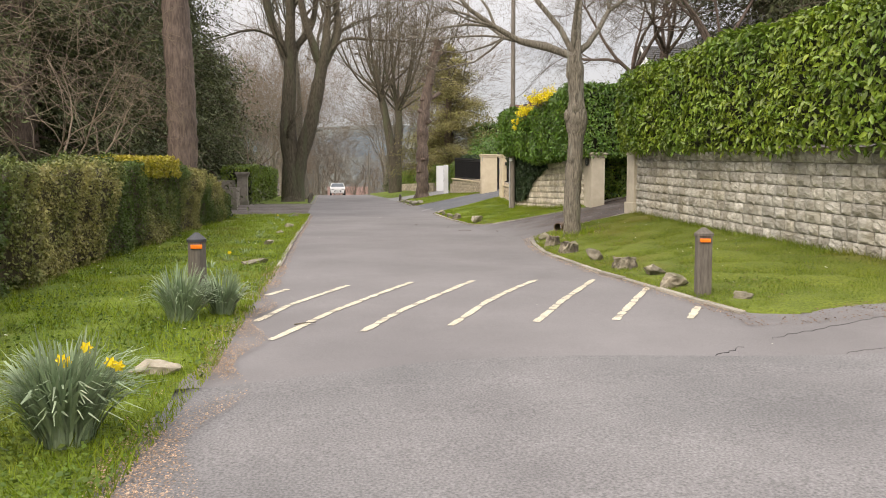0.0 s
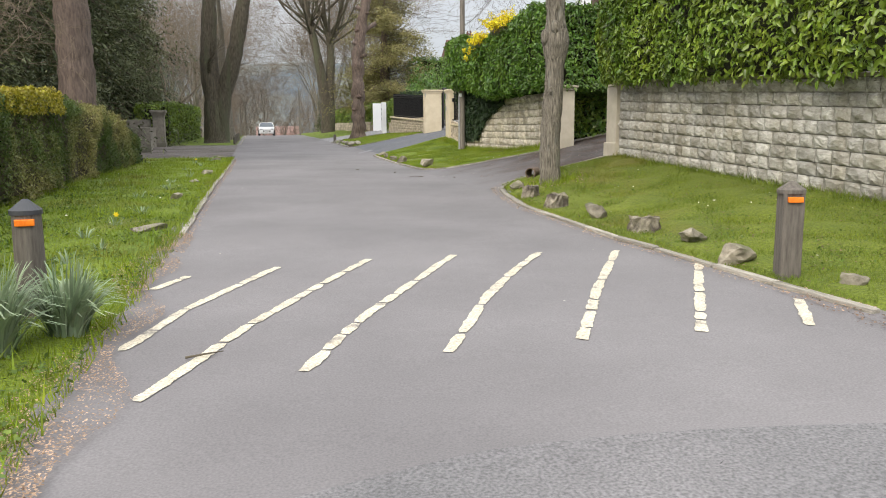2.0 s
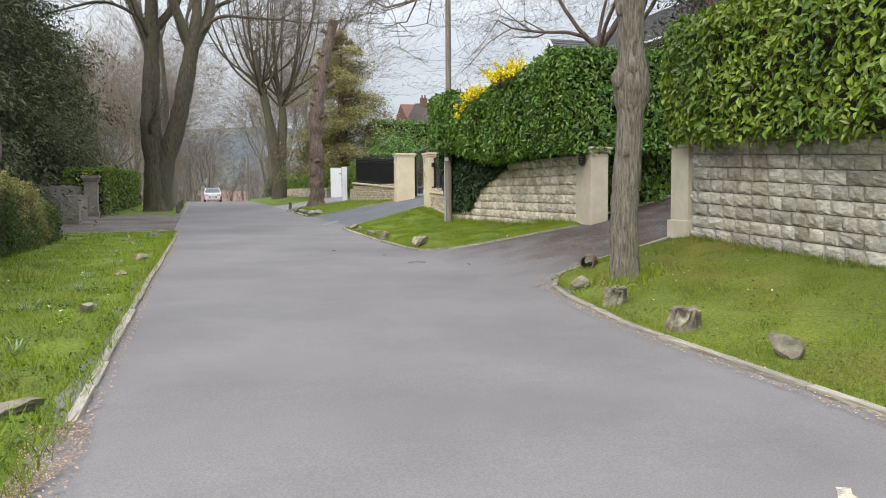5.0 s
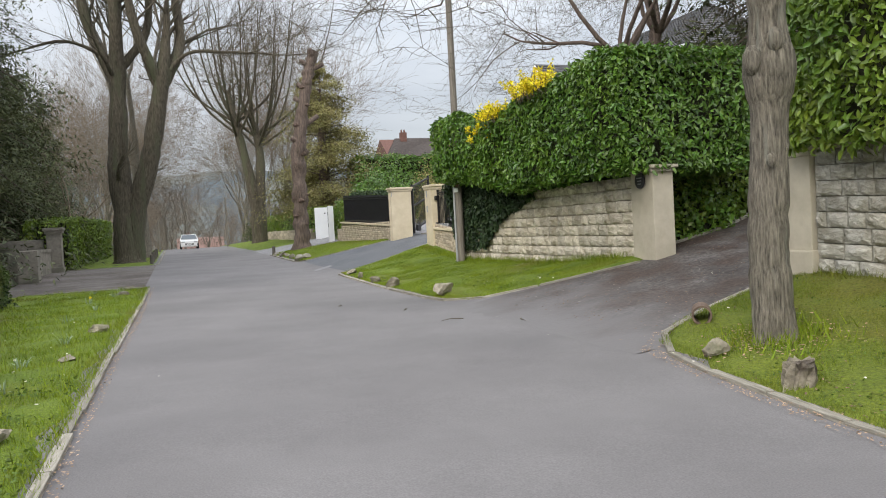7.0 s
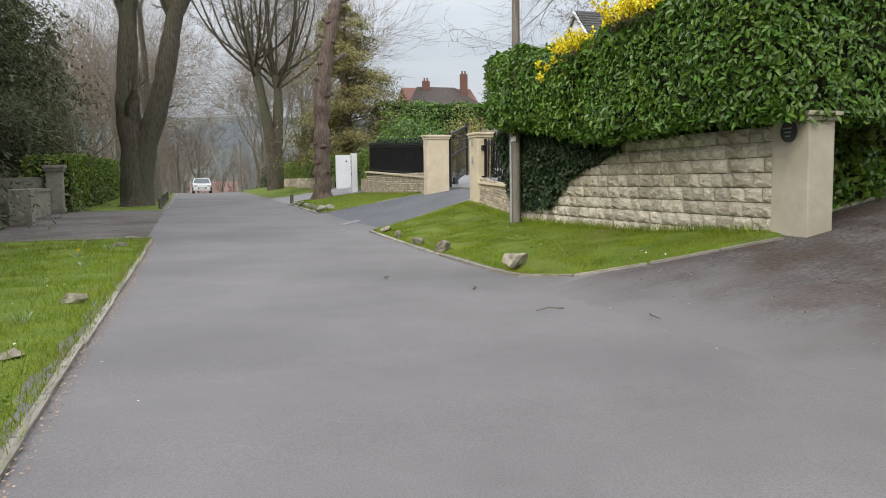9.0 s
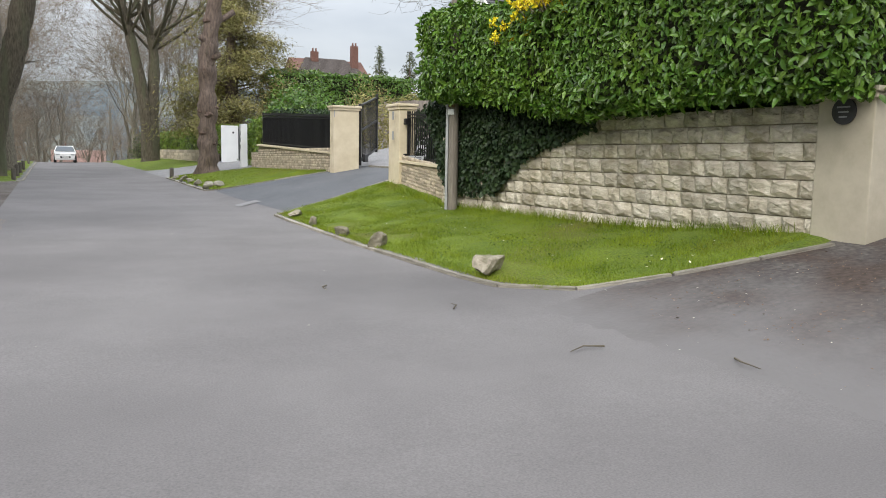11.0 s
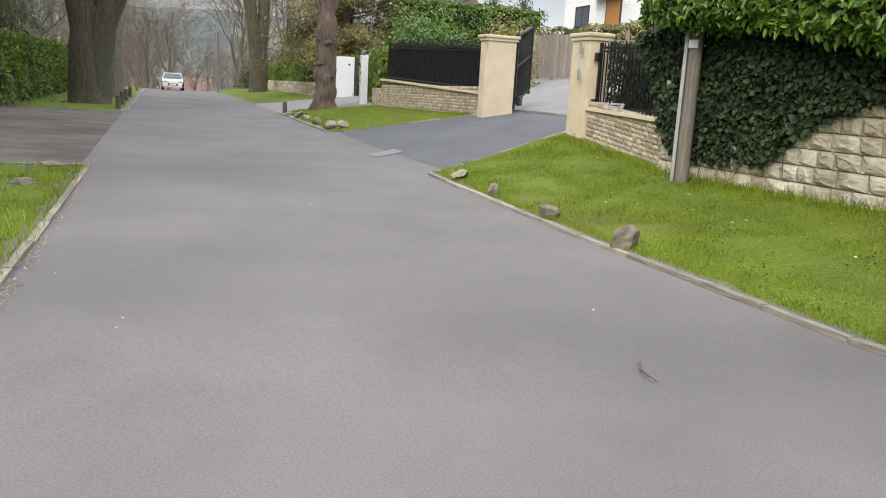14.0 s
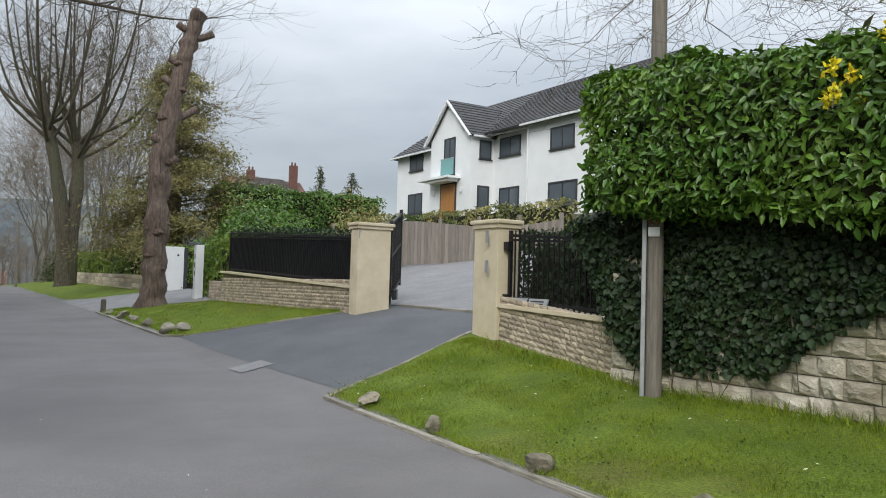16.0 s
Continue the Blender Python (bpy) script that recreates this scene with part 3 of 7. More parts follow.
# ---- walls ----
def block_wall(name, label, x, ya, yb, za, zb, high, course, length, meshes, thick=0.3, kind="structure", piecename="block", mortar=None):
    """A coursed wall along y with its outer face at x; its base runs from za to zb."""
    top = thing(name, label, "wall", kind=kind)
    slope = (zb - za) / (yb - ya)
    tilt = math.degrees(math.atan(slope))
    v = [(xx, yy, zz) for yy, z0 in ((ya, za), (yb, zb)) for xx, zz in ((x + 0.05, z0 - 0.4), (x + thick, z0 - 0.4), (x + thick, z0 + high - 0.01), (x + 0.05, z0 + high - 0.01))]
    mesh_object("wall_core", v, [(0, 1, 2, 3), (7, 6, 5, 4), (0, 4, 5, 1), (1, 5, 6, 2), (2, 6, 7, 3), (3, 7, 4, 0)], mortar or M_MORTAR, top)
    n = int(round(high / course))
    for j in range(-1, n):
        y = ya + 0.004 - (length * 0.5 if j % 2 else 0)
        while y < yb - 0.05:
            L = length * rng.uniform(0.72, 1.28)
            a, b = max(y, ya + 0.004), min(y + L, yb - 0.004)
            if yb - 0.004 - b < 0.12:
                b = yb - 0.004
            if b - a > 0.07:
                c = (a + b) / 2
                z = za + slope * (c - ya) + j * course + 0.004
                piece(piecename, meshes[int(rng.integers(len(meshes)))], top,
                      pose(x + 0.06 + rng.uniform(-.006, .006), c, z, tilt, 0, 0) @ Matrix.Diagonal((0.12, b - a - 0.006, course - 0.007, 1)))
            y = b if b >= yb - 0.004 else y + L
    return top


def pier(name, label, x0, x1, y0, y1, zb, zt, mat, cap=0.06, over=0.05, plinth=False):
    top = thing(name, label, "gate pier", ((x0 + x1) / 2, (y0 + y1) / 2, zb))
    hx, hy, h = (x1 - x0) / 2, (y1 - y0) / 2, zt - zb
    part("shaft", box_bm(-hx, hx, -hy, hy, -0.4, h - cap * 2, 0.015), mat, top)
    bm = box_bm(-hx - over * .5, hx + over * .5, -hy - over * .5, hy + over * .5, h - cap * 2, h - cap, 0.01)
    box_bm(-hx - over, hx + over, -hy - over, hy + over, h - cap, h, 0.02, bm)
    part("cap", bm, mat, top)
    if plinth:
        part("plinth", box_bm(-hx - 0.04, hx + 0.04, -hy - 0.04, hy + 0.04, -0.4, 0.28, 0.02), mat, top)
    return top


# long wall under the first hedge
block_wall("wall_east", "grey-buff rock-faced block wall, stained dark along its top", 7.52, 7.9, 18.26, 0.41, 0.86, 1.5, 0.1875, 0.31, BLOCKS_G, mortar=M_MORTAR_G)
mesh_object("coping", [(xx, yy, zz + d) for yy, zz in ((7.9, 1.912), (18.26, 2.362)) for xx, d in ((7.5, 0), (7.85, 0), (7.85, .05), (7.5, .05))], [(0, 1, 2, 3), (7, 6, 5, 4), (0, 4, 5, 1), (1, 5, 6, 2), (2, 6, 7, 3), (3, 7, 4, 0)], M_MORTAR, bpy.data.objects["wall_east"], "dark weathered coping")
pier("gate_pier", "cream rendered pier ending the block wall", 7.46, 7.9, 18.27, 18.74, 0.86, 2.42, M_RENDER, plinth=True)
block_wall("wall_garden", "buff rock-faced block wall beneath the laurel hedge", 7.66, 22.45, 31.4, 0.72, 0.72, 1.64, 0.205, 0.335, BLOCKS, mortar=M_MORTAR_P)
p2 = pier("gate_pier", "cream rendered pier with a round slate plaque", 7.62, 8.02, 21.8, 22.45, 0.95, 2.5, M_RENDER, plinth=False, over=0.07)
block_wall("wall_gate_south", "low coursed rubble wall with pale coping beside the gate", 7.88, 31.4, 34.1, 0.67, 0.96, 0.8, 0.08, 0.15, RUBBLES, piecename="rubble_stone", mortar=M_MORTAR_P)
block_wall("wall_gate_north", "low coursed rubble wall with pale coping under black railings", 8.02, 39.66, 49.2, 1.1, 1.04, 0.86, 0.086, 0.18, RUBBLES, piecename="rubble_stone", mortar=M_MORTAR_P)


def sloped_bar(name, x0, x1, ya, yb, za, zb, high, mat, parent, label=""):
    v = [(xx, yy, zz + d) for yy, zz in ((ya, za), (yb, zb)) for xx, d in ((x0, 0), (x1, 0), (x1, high), (x0, high))]
    return mesh_object(name, v, [(0, 1, 2, 3), (7, 6, 5, 4), (0, 4, 5, 1), (1, 5, 6, 2), (2, 6, 7, 3), (3, 7, 4, 0)], mat, parent, label)


sloped_bar("coping", 7.83, 8.2, 31.2, 34.1, 1.46, 1.58, 0.06, M_ASHLAR, bpy.data.objects["wall_gate_south"], "pale stone coping")
sloped_bar("coping", 7.97, 8.34, 39.66, 49.2, 1.76, 2.06, 0.06, M_ASHLAR, bpy.data.objects["wall_gate_north"], "pale stone coping")
# fill between the top course and the rising coping
sloped_bar("wall_core", 8.06, 8.3, 39.66, 49.2, 1.5, 1.75, 0.3, M_MORTAR, bpy.data.objects["wall_gate_north"])
pb = pier("gate_pier", "tall pale ashlar gate pier with moulded cap", 7.82, 8.24, 34.1, 34.75, 0.98, 2.98, M_ASHLAR, over=0.06, cap=0.07)
pa = pier("gate_pier", "tall pale ashlar gate pier beside the open gate", 7.94, 8.74, 39.3, 39.66, 1.12, 3.2, M_ASHLAR, over=0.07, cap=0.07)


# ---- foliage ----
def leaves(name, at, normal, size, aspect, mat, parent, droop=0.35, tilt=0.7, fold=0.25, label="", kind="stuff", stem=None):
    """A joined mesh of folded leaves at the places given, facing about along the normals."""
    n = len(at)
    nrm = normal + rng.normal(0, tilt, (n, 3))
    nrm /= np.linalg.norm(nrm, axis=1, keepdims=True)
    d = rng.normal(0, 1, (n, 3)) if stem is None else stem + rng.normal(0, 0.35, (n, 3))
    d[:, 2] -= droop
    d -= nrm * np.sum(d * nrm, 1, keepdims=True)
    d /= np.linalg.norm(d, axis=1, keepdims=True) + 1e-9
    s = np.cross(nrm, d)
    L = size * rng.uniform(0.6, 1.3, (n, 1))
    W = L * aspect
    v = np.stack([at, at + d * L * .38 + s * W * .5 + nrm * W * fold, at + d * L * .75 + s * W * .36 + nrm * W * fold * .6 - nrm * L * .04,
                  at + d * L - nrm * L * 0.14, at + d * L * .75 - s * W * .36 + nrm * W * fold * .6 - nrm * L * .04, at + d * L * .38 - s * W * .5 + nrm * W * fold, at + d * L * .5], 1)
    base = (np.arange(n) * 7)[:, None, None]
    f = np.array([[0, 6, 1], [1, 6, 2], [2, 6, 3], [3, 6, 4], [4, 6, 5], [5, 6, 0]])[None] + base
    return tri_soup(name, v.reshape(-1, 3), f.reshape(-1, 3), mat, parent, label, kind)


def small_leaves(name, at, normal, size, aspect, mat, parent, tilt=0.8, label="", kind="stuff", droop=0.0):
    """Cheap two-triangle leaves."""
    n = len(at)
    nrm = normal + rng.normal(0, tilt, (n, 3))
    nrm /= np.linalg.norm(nrm, axis=1, keepdims=True)
    d = rng.normal(0, 1, (n, 3))
    d[:, 2] -= droop
    d -= nrm * np.sum(d * nrm, 1, keepdims=True)
    d /= np.linalg.norm(d, axis=1, keepdims=True) + 1e-9
    s = np.cross(nrm, d)
    L = size * rng.uniform(0.6, 1.4, (n, 1))
    v = np.stack([at, at + d * L * .5 + s * L * aspect * .5, at + d * L, at + d * L * .5 - s * L * aspect * .5], 1)
    f = np.array([[0, 1, 2, 3]])[None] + (np.arange(n) * 4)[:, None, None]
    return tri_soup(name, v.reshape(-1, 3), f.reshape(-1, 4), mat, parent, label, kind)


def bulge(p, scale, amount):
    return np.array([noise.noise(Vector((a * scale, b * scale, c * scale))) for a, b, c in p])[:, None] * amount


def hedge_points(x0, x1, ya, yb, zb, zt, density, faces, depth=0.2, wob=0.18, wob_scale=0.9, corner=0.35):
    """Places and normals on the clipped faces of a hedge; zb and zt are functions of y."""
    at, nm = [], []
    h = float(zt((ya + yb) / 2) - zb((ya + yb) / 2))
    for face in faces:
        if face in "WE":
            n = int(density * (yb - ya) * h)
            y = rng.uniform(ya, yb, n)
            z = zb(y) + rng.uniform(0, 1, n) * (zt(y) - zb(y))
            p = np.stack([np.full(n, x0 if face == "W" else x1), y, z], 1)
            q = np.tile([-1.0 if face == "W" else 1.0, 0, 0.25], (n, 1))
        elif face in "SN":
            n = int(density * (x1 - x0) * h)
            y = np.full(n, ya if face == "S" else yb)
            z = zb(y) + rng.uniform(0, 1, n) * (zt(y) - zb(y))
            p = np.stack([rng.uniform(x0, x1, n), y, z], 1)
            q = np.tile([0, -1.0 if face == "S" else 1.0, 0.25], (n, 1))
        else:
            n = int(density * (x1 - x0) * (yb - ya))
            y = rng.uniform(ya, yb, n)
            p = np.stack([rng.uniform(x0, x1, n), y, zt(y) if face == "T" else zb(y)], 1)
            q = np.tile([0, 0, 1.0 if face == "T" else -1.0], (n, 1))
        at.append(p)
        nm.append(q)
    at, nm = np.concatenate(at), np.concatenate(nm)
    # rounded edges: pull in towards the middle near the corners
    t, b = zt(at[:, 1]), zb(at[:, 1])
    top = np.clip((at[:, 2] - (t - corner)) / corner, 0, 1) ** 2
    side = np.clip((x0 + corner - at[:, 0]) / corner, 0, 1) ** 2
    at[:, 0] += top * side * corner * 0.5
    at[:, 2] -= top * side * corner * 0.35
    low = np.clip((b + 0.25 - at[:, 2]) / 0.25, 0, 1)
    at[:, 0] += low * side * 0.12
    w = bulge(at, wob_scale, wob) + bulge(at, wob_scale * 3.1, wob * 0.5) - rng.uniform(0, depth, (len(at), 1)) ** 1.3
    return at + nm * w, nm


def hedge_core(x0, x1, ya, yb, zb, zt, inset, mat, parent):
    ys = np.arange(ya + inset, yb - inset + 0.01, 0.5)
    v, f = [], []
    for i, y in enumerate(ys):
        j = 0.08 * math.sin(y * 3.1)
        v += [(x0 + inset + j, y, zb(y) + inset * .5), (x1 - inset, y, zb(y) + inset * .5), (x1 - inset, y, zt(y) - inset + j), (x0 + inset * 2 + j, y, zt(y) - inset + j)]
        if i:
            a, b = 4 * (i - 1), 4 * i
            f += [(a + k, a + (k + 1) % 4, b + (k + 1) % 4, b + k) for k in range(4)]
    f += [(0, 3, 2, 1), tuple(range(4 * (len(ys) - 1), 4 * len(ys)))]
    return mesh_object("hedge_core", v, f, mat, parent)


def laurel_hedge(label, x0, x1, ya, yb, zb, zt, density, faces, size=0.145, mat=None, **kw):
    top = thing("laurel_hedge", label, "hedge", ((x0 + x1) / 2, (ya + yb) / 2, gz((x0 + x1) / 2, (ya + yb) / 2)))
    inv = Matrix.Translation(-Vector(top.matrix_basis.translation))
    # solid core whose near-black colour stands for shade between the leaves
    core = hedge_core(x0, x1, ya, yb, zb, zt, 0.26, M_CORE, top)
    p, q = hedge_points(x0, x1, ya, yb, zb, zt, density, faces, **kw)
    lv = leaves("foliage", p, q, size, 0.42, mat or M_LAUREL, top, droop=0.5, tilt=0.5, label="glossy laurel leaves")
    for o in (core, lv):
        o.matrix_parent_inverse = inv
    return top


def flat(z):
    return lambda y: np.zeros_like(np.asarray(y, float)) + z


def ramp(*knots):
    return lambda y: lerp_knots(knots, y)


laurel_hedge("tall clipped laurel hedge overhanging the block wall", 7.05, 9.6, 7.9, 18.35, ramp((7.9, 1.92), (18.35, 2.36)), ramp((7.9, 4.15), (18.35, 4.32)), 480, "WNTS", size=0.125, mat=M_LAUREL_Y)
laurel_hedge("tall dark laurel hedge overhanging the garden wall", 6.98, 9.9, 21.75, 31.3, ramp((21.7, 2.42), (27, 2.4), (29, 2.75), (31.3, 2.95)), ramp((21.7, 4.5), (24, 4.5), (27, 4.28), (31.3, 4.6)), 640, "WSTNB", size=0.118)
laurel_hedge("laurel bushes beside the climbing drive", 8.35, 12.4, 22.75, 24.9, ramp((21.7, 1.25), (25, 1.3)), flat(4.1), 330, "WST", size=0.12, mat=M_LAUREL_Y, wob=0.5)
laurel_hedge("clipped laurel hedge beside the stone gate pier", -6.4, -4.3, 50.9, 76, flat(0.5), ramp((50, 2.9), (60, 3.1), (76, 3.3)), 120, "ESTW", size=0.16, mat=M_LAUREL_Y, wob=0.25)
laurel_hedge("clipped bright hedge above the far low wall", 8.75, 10.4, 60.5, 90, flat(1.6), ramp((54, 3.2), (70, 3.4), (90, 3.3)), 90, "WST", size=0.18, mat=M_LAUREL_Y, wob=0.3)
laurel_hedge("dark ivy-filled hedge behind the block wall", 8.28, 9.6, 24.5, 35.0, flat(0.9), ramp((24, 2.6), (30, 3.0), (34, 2.95)), 420, "WN", size=0.1, mat=M_IVY, wob=0.08)
laurel_hedge("dark clipped hedge behind the black railings", 8.45, 9.2, 41.2, 49.4, flat(1.5), ramp((40, 3.12), (49.4, 3.6)), 150, "WTSN", size=0.1, mat=M_IVY, wob=0.08)
laurel_hedge("bright laurel bush by the white gate post", 8.55, 10.2, 49.6, 53.6, flat(1.05), ramp((49, 3.7), (52, 3.2)), 150, "WTSN", size=0.16, mat=M_LAUREL_Y, wob=0.4)

# privet hedge along the verge
PH = thing("privet_hedge", "olive-brown clipped privet hedge with bare patches", "hedge", (-4.4, 18, gz(-4.4, 18)))
_inv = Matrix.Translation(-Vector(PH.matrix_basis.translation))
_zb, _zt = ramp((-5, 0.05), (0, 0.15), (10, 0.3), (31, 0.4)), ramp((-5, 1.6), (8, 1.74), (12, 1.85), (18, 2.05), (22, 2.05), (26, 1.85), (29, 1.6), (31.5, 1.2))
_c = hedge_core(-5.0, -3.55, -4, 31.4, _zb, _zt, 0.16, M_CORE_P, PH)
_p, _q = hedge_points(-5.0, -3.55, -4, 31.4, _zb, _zt, 1700, "ENT", depth=0.2, wob=0.3, wob_scale=0.85)
_k = (_p[:, 1] > 5) | (rng.uniform(0, 1, len(_p)) < 0.2)
_l = small_leaves("foliage", _p[_k], _q[_k], 0.05, 0.55, M_PRIVET, PH, label="small olive privet leaves")
_p, _q = hedge_points(-5.0, -3.5, 16.3, 20.2, ramp((15, 1.75), (22, 1.8)), ramp((15, 2.0), (18, 2.2), (22, 2.1)), 1500, "ET", depth=0.1, wob=0.15)
_g2 = small_leaves("golden_growth", _p, _q, 0.055, 0.55, M_GOLD, PH, label="golden yellow privet shoots")
for _o in (_c, _l, _g2):
    _o.matrix_parent_inverse = _inv


# ---- trees ----
class Wood:
    """Collects tapering tubes and joins them into one mesh."""

    def __init__(self):
        self.v, self.f, self.n = [], [], 0

    def tube(self, pts, radii, sides):
        pts = [Vector(p) for p in pts]
        ring0 = self.n
        for i, p in enumerate(pts):
            d = (pts[min(i + 1, len(pts) - 1)] - pts[max(i - 1, 0)])
            d.normalize()
            u = d.orthogonal().normalized() if i == 0 else (u - d * u.dot(d)).normalized()
            w = d.cross(u)
            for k in range(sides):
                a = 2 * math.pi * k / sides
                q = p + (u * math.cos(a) + w * math.sin(a)) * radii[i]
                self.v.append((q.x, q.y, q.z))
        for i in range(len(pts) - 1):
            for k in range(sides):
                a, b = ring0 + i * sides + k, ring0 + i * sides + (k + 1) % sides
                self.f.append((a, b, b + sides, a + sides))
        self.n += len(pts) * sides

    def done(self, name, mat, parent, label="", kind="", smooth=True):
        ob = tri_soup(name, np.array(self.v), np.array(self.f), mat, parent, label, kind)
        if smooth:
            ob.data.shade_smooth()
        return ob


def grow(wood, twigs, r, p, d, radius, length, level, tropism, spread, kids, droop=0.0, wander=0.16, floor=-99.0, fine=0.004):
    """A limb with its side limbs, down to twigs."""
    steps = 6 if level < 2 else 4
    p, d = Vector(p), Vector(d).normalized()
    pts, rad = [p.copy()], [radius]
    spots = []
    for i in range(steps):
        if p.z < floor and d.z < 0.1:
            d.z = 0.1
        trop = tropism if level < 3 else tropism - droop
        d = (d + Vector((r.gauss(0, wander), r.gauss(0, wander), r.gauss(0, wander) + trop))).normalized()
        p = p + d * (length / steps)
        pts.append(p.copy())
        rad.append(radius * (1 - 0.72 * (i + 1) / steps))
        spots.append((p.copy(), d.copy(), rad[-1], (i + 1) / steps))
    (wood if level < 2 else twigs).tube(pts, rad, 7 if level == 0 else (5 if level == 1 else 3))
    if level >= len(kids):
        return
    for _ in range(kids[level]):
        q, e, rr, f = spots[r.randrange(max(0, steps // 2 - 1), steps)]
        side = Vector((r.gauss(0, 1), r.gauss(0, 1), r.gauss(0, 0.5)))
        side = (side - e * side.dot(e)).normalized()
        nd = (e * (1 - spread) + side * spread * r.uniform(0.7, 1.3)).normalized()
        grow(wood, twigs, r, q, nd, max(rr * r.uniform(0.5, 0.75), fine), length * r.uniform(0.45, 0.75), level + 1, tropism, spread, kids, droop, wander, floor, fine)


def lumpy_trunk(wood, base, top, r0, r1, flare=1.5, lumps=(), seed=0, sides=14, steps=14):
    rr = random.Random(seed)
    base, top = Vector(base), Vector(top)
    pts, rad = [], []
    for i in range(steps + 1):
        f = i / steps
        q = base.lerp(top, f) + Vector((math.sin(f * 5 + seed) * 0.06, math.cos(f * 4 + seed) * 0.05, 0)) * min(1, f * 3)
        rad.append((r0 + (r1 - r0) * f) * (1 + (flare - 1) * max(0, 1 - f * steps / 3.6) ** 2) * rr.uniform(0.95, 1.06) + sum(h * math.exp(-((f - c) / w) ** 2) for c, w, h in lumps))
        pts.append(q)
    wood.tube(pts, rad, sides)


def bare_tree(name, label, at, trunk_h, r0, stems, stem_len, seed, tropism=0.06, spread=0.5, kids=(5, 5, 4), lean=0.35, droop=0.0, mat=None, twig=None, lumps=(), flare=1.5, fan=None, group="", top_shift=(0, 0), thin=None, floor=-99.0, fine=0.004, sides=14):
    r = random.Random(seed)
    x, y = at
    top = thing(name, label, "tree", (x, y, gz(x, y)), group=group)
    trunk, wood, twigs = Wood(), Wood(), Wood()
    head = Vector((top_shift[0], top_shift[1], trunk_h))
    lumpy_trunk(trunk, (0, 0, -0.2), head, r0, r0 * 0.8, flare, lumps, seed, sides, 14 if sides < 20 else 44)
    for i in range(stems):
        a = 2 * math.pi * (i + r.uniform(-.25, .25)) / stems
        ln = lean * r.uniform(0.6, 1.3)
        d = Vector((math.cos(a) * ln, math.sin(a) * ln, 1.0))
        if fan:
            d = Vector(fan[i % len(fan)])
        grow(wood, twigs, r, head + Vector((math.cos(a), math.sin(a), -0.5)) * r0 * 0.35, d, r0 * (thin or (0.62 if stems < 5 else 0.4)) * r.uniform(.8, 1.1), stem_len * r.uniform(0.8, 1.15), 0, tropism, spread, kids, droop, floor=floor, fine=fine)
    trunk.done("trunk", mat or M_BARK, top)
    wood.done("branchwork", mat or M_BARK, top)
    twigs.done("crown", twig or M_TWIG, top, "bare winter twigs", smooth=False)
    return top


ST = bare_tree("street_tree", "grey-barked street tree with a burred trunk and bare branches", (5.4, 16.62), 3.9, 0.19, 6, 4.0, 11, 0.035, 0.55, (7, 6, 6, 3), 0.5, 0.1, floor=3.9, thin=0.42, flare=1.8, sides=56, lumps=((0.68, 0.05, 0.07), (0.62, 0.03, 0.03), (0.93, 0.04, 0.04)),
          fan=((-1.0, 0.25, 0.3), (-0.35, 0.2, 1.0), (0.25, -0.1, 1.0), (0.8, 0.5, 0.6), (-0.7, 0.9, 0.45), (-0.1, 0.3, 1.0)))


def furrow(tree, deep, roots=0.0):
    """Furrowed bark, and buttressed roots at the foot."""
    for ob in tree.children:
        if ob.name.startswith("trunk"):
            for v in ob.data.vertices:
                t = math.atan2(v.co.y, v.co.x)
                k = 1 + deep * noise.noise(Vector((math.cos(t) * 6, math.sin(t) * 6, v.co.z * 1.1))) + deep * 0.5 * noise.noise(Vector((math.cos(t) * 13, math.sin(t) * 13, v.co.z * 3.0)))
                k += roots * max(0.0, 1 - max(0.0, v.co.z) / 0.4) ** 2 * max(0.0, math.sin(t * 4 + 0.8)) * (1.4 if abs(t) < 1.2 else 0.8)
                v.co.x, v.co.y = v.co.x * k, v.co.y * k


furrow(ST, 0.055, 0.32)
for _z, _a, _s in ((2.78, 262, 0.085), (2.62, 185, 0.1), (2.7, 335, 0.1), (1.7, 235, 0.045), (3.5, 200, 0.07)):
    # swollen pruning scars on the trunk
    _bm = bmesh.new()
    bmesh.ops.create_icosphere(_bm, subdivisions=3, radius=1.0)
    for _v in _bm.verts:
        _k = (_v.co - Vector((1, 0, 0))).length
        _v.co *= 1 + 0.1 * noise.noise(_v.co * 2.5 + Vector((_z, 0, 0))) - 0.5 * max(0.0, 0.45 - _k)
        _v.co = Vector((_v.co.x * 0.55, _v.co.y, _v.co.z * 1.35)) * _s
    _o = part("burr", _bm, M_BARK, ST, "swollen bark burr", smooth=True)
    _o.matrix_basis = pose(math.cos(radians(_a)) * 0.17, math.sin(radians(_a)) * 0.17, _z, 0, 0, _a)
def smooth_path(knots, per=5):
    """Points of a soft curve through the knots."""
    k = [Vector(p) for p in knots]
    k = [k[0] * 2 - k[1]] + k + [k[-1] * 2 - k[-2]]
    out = []
    for a, b, c, d in zip(k, k[1:], k[2:], k[3:]):
        for i in range(per):
            t = i / per
            out.append(0.5 * (2 * b + (c - a) * t + (2 * a - 5 * b + 4 * c - d) * t * t + (3 * b - 3 * c + d - a) * t ** 3))
    return out + [k[-2]]


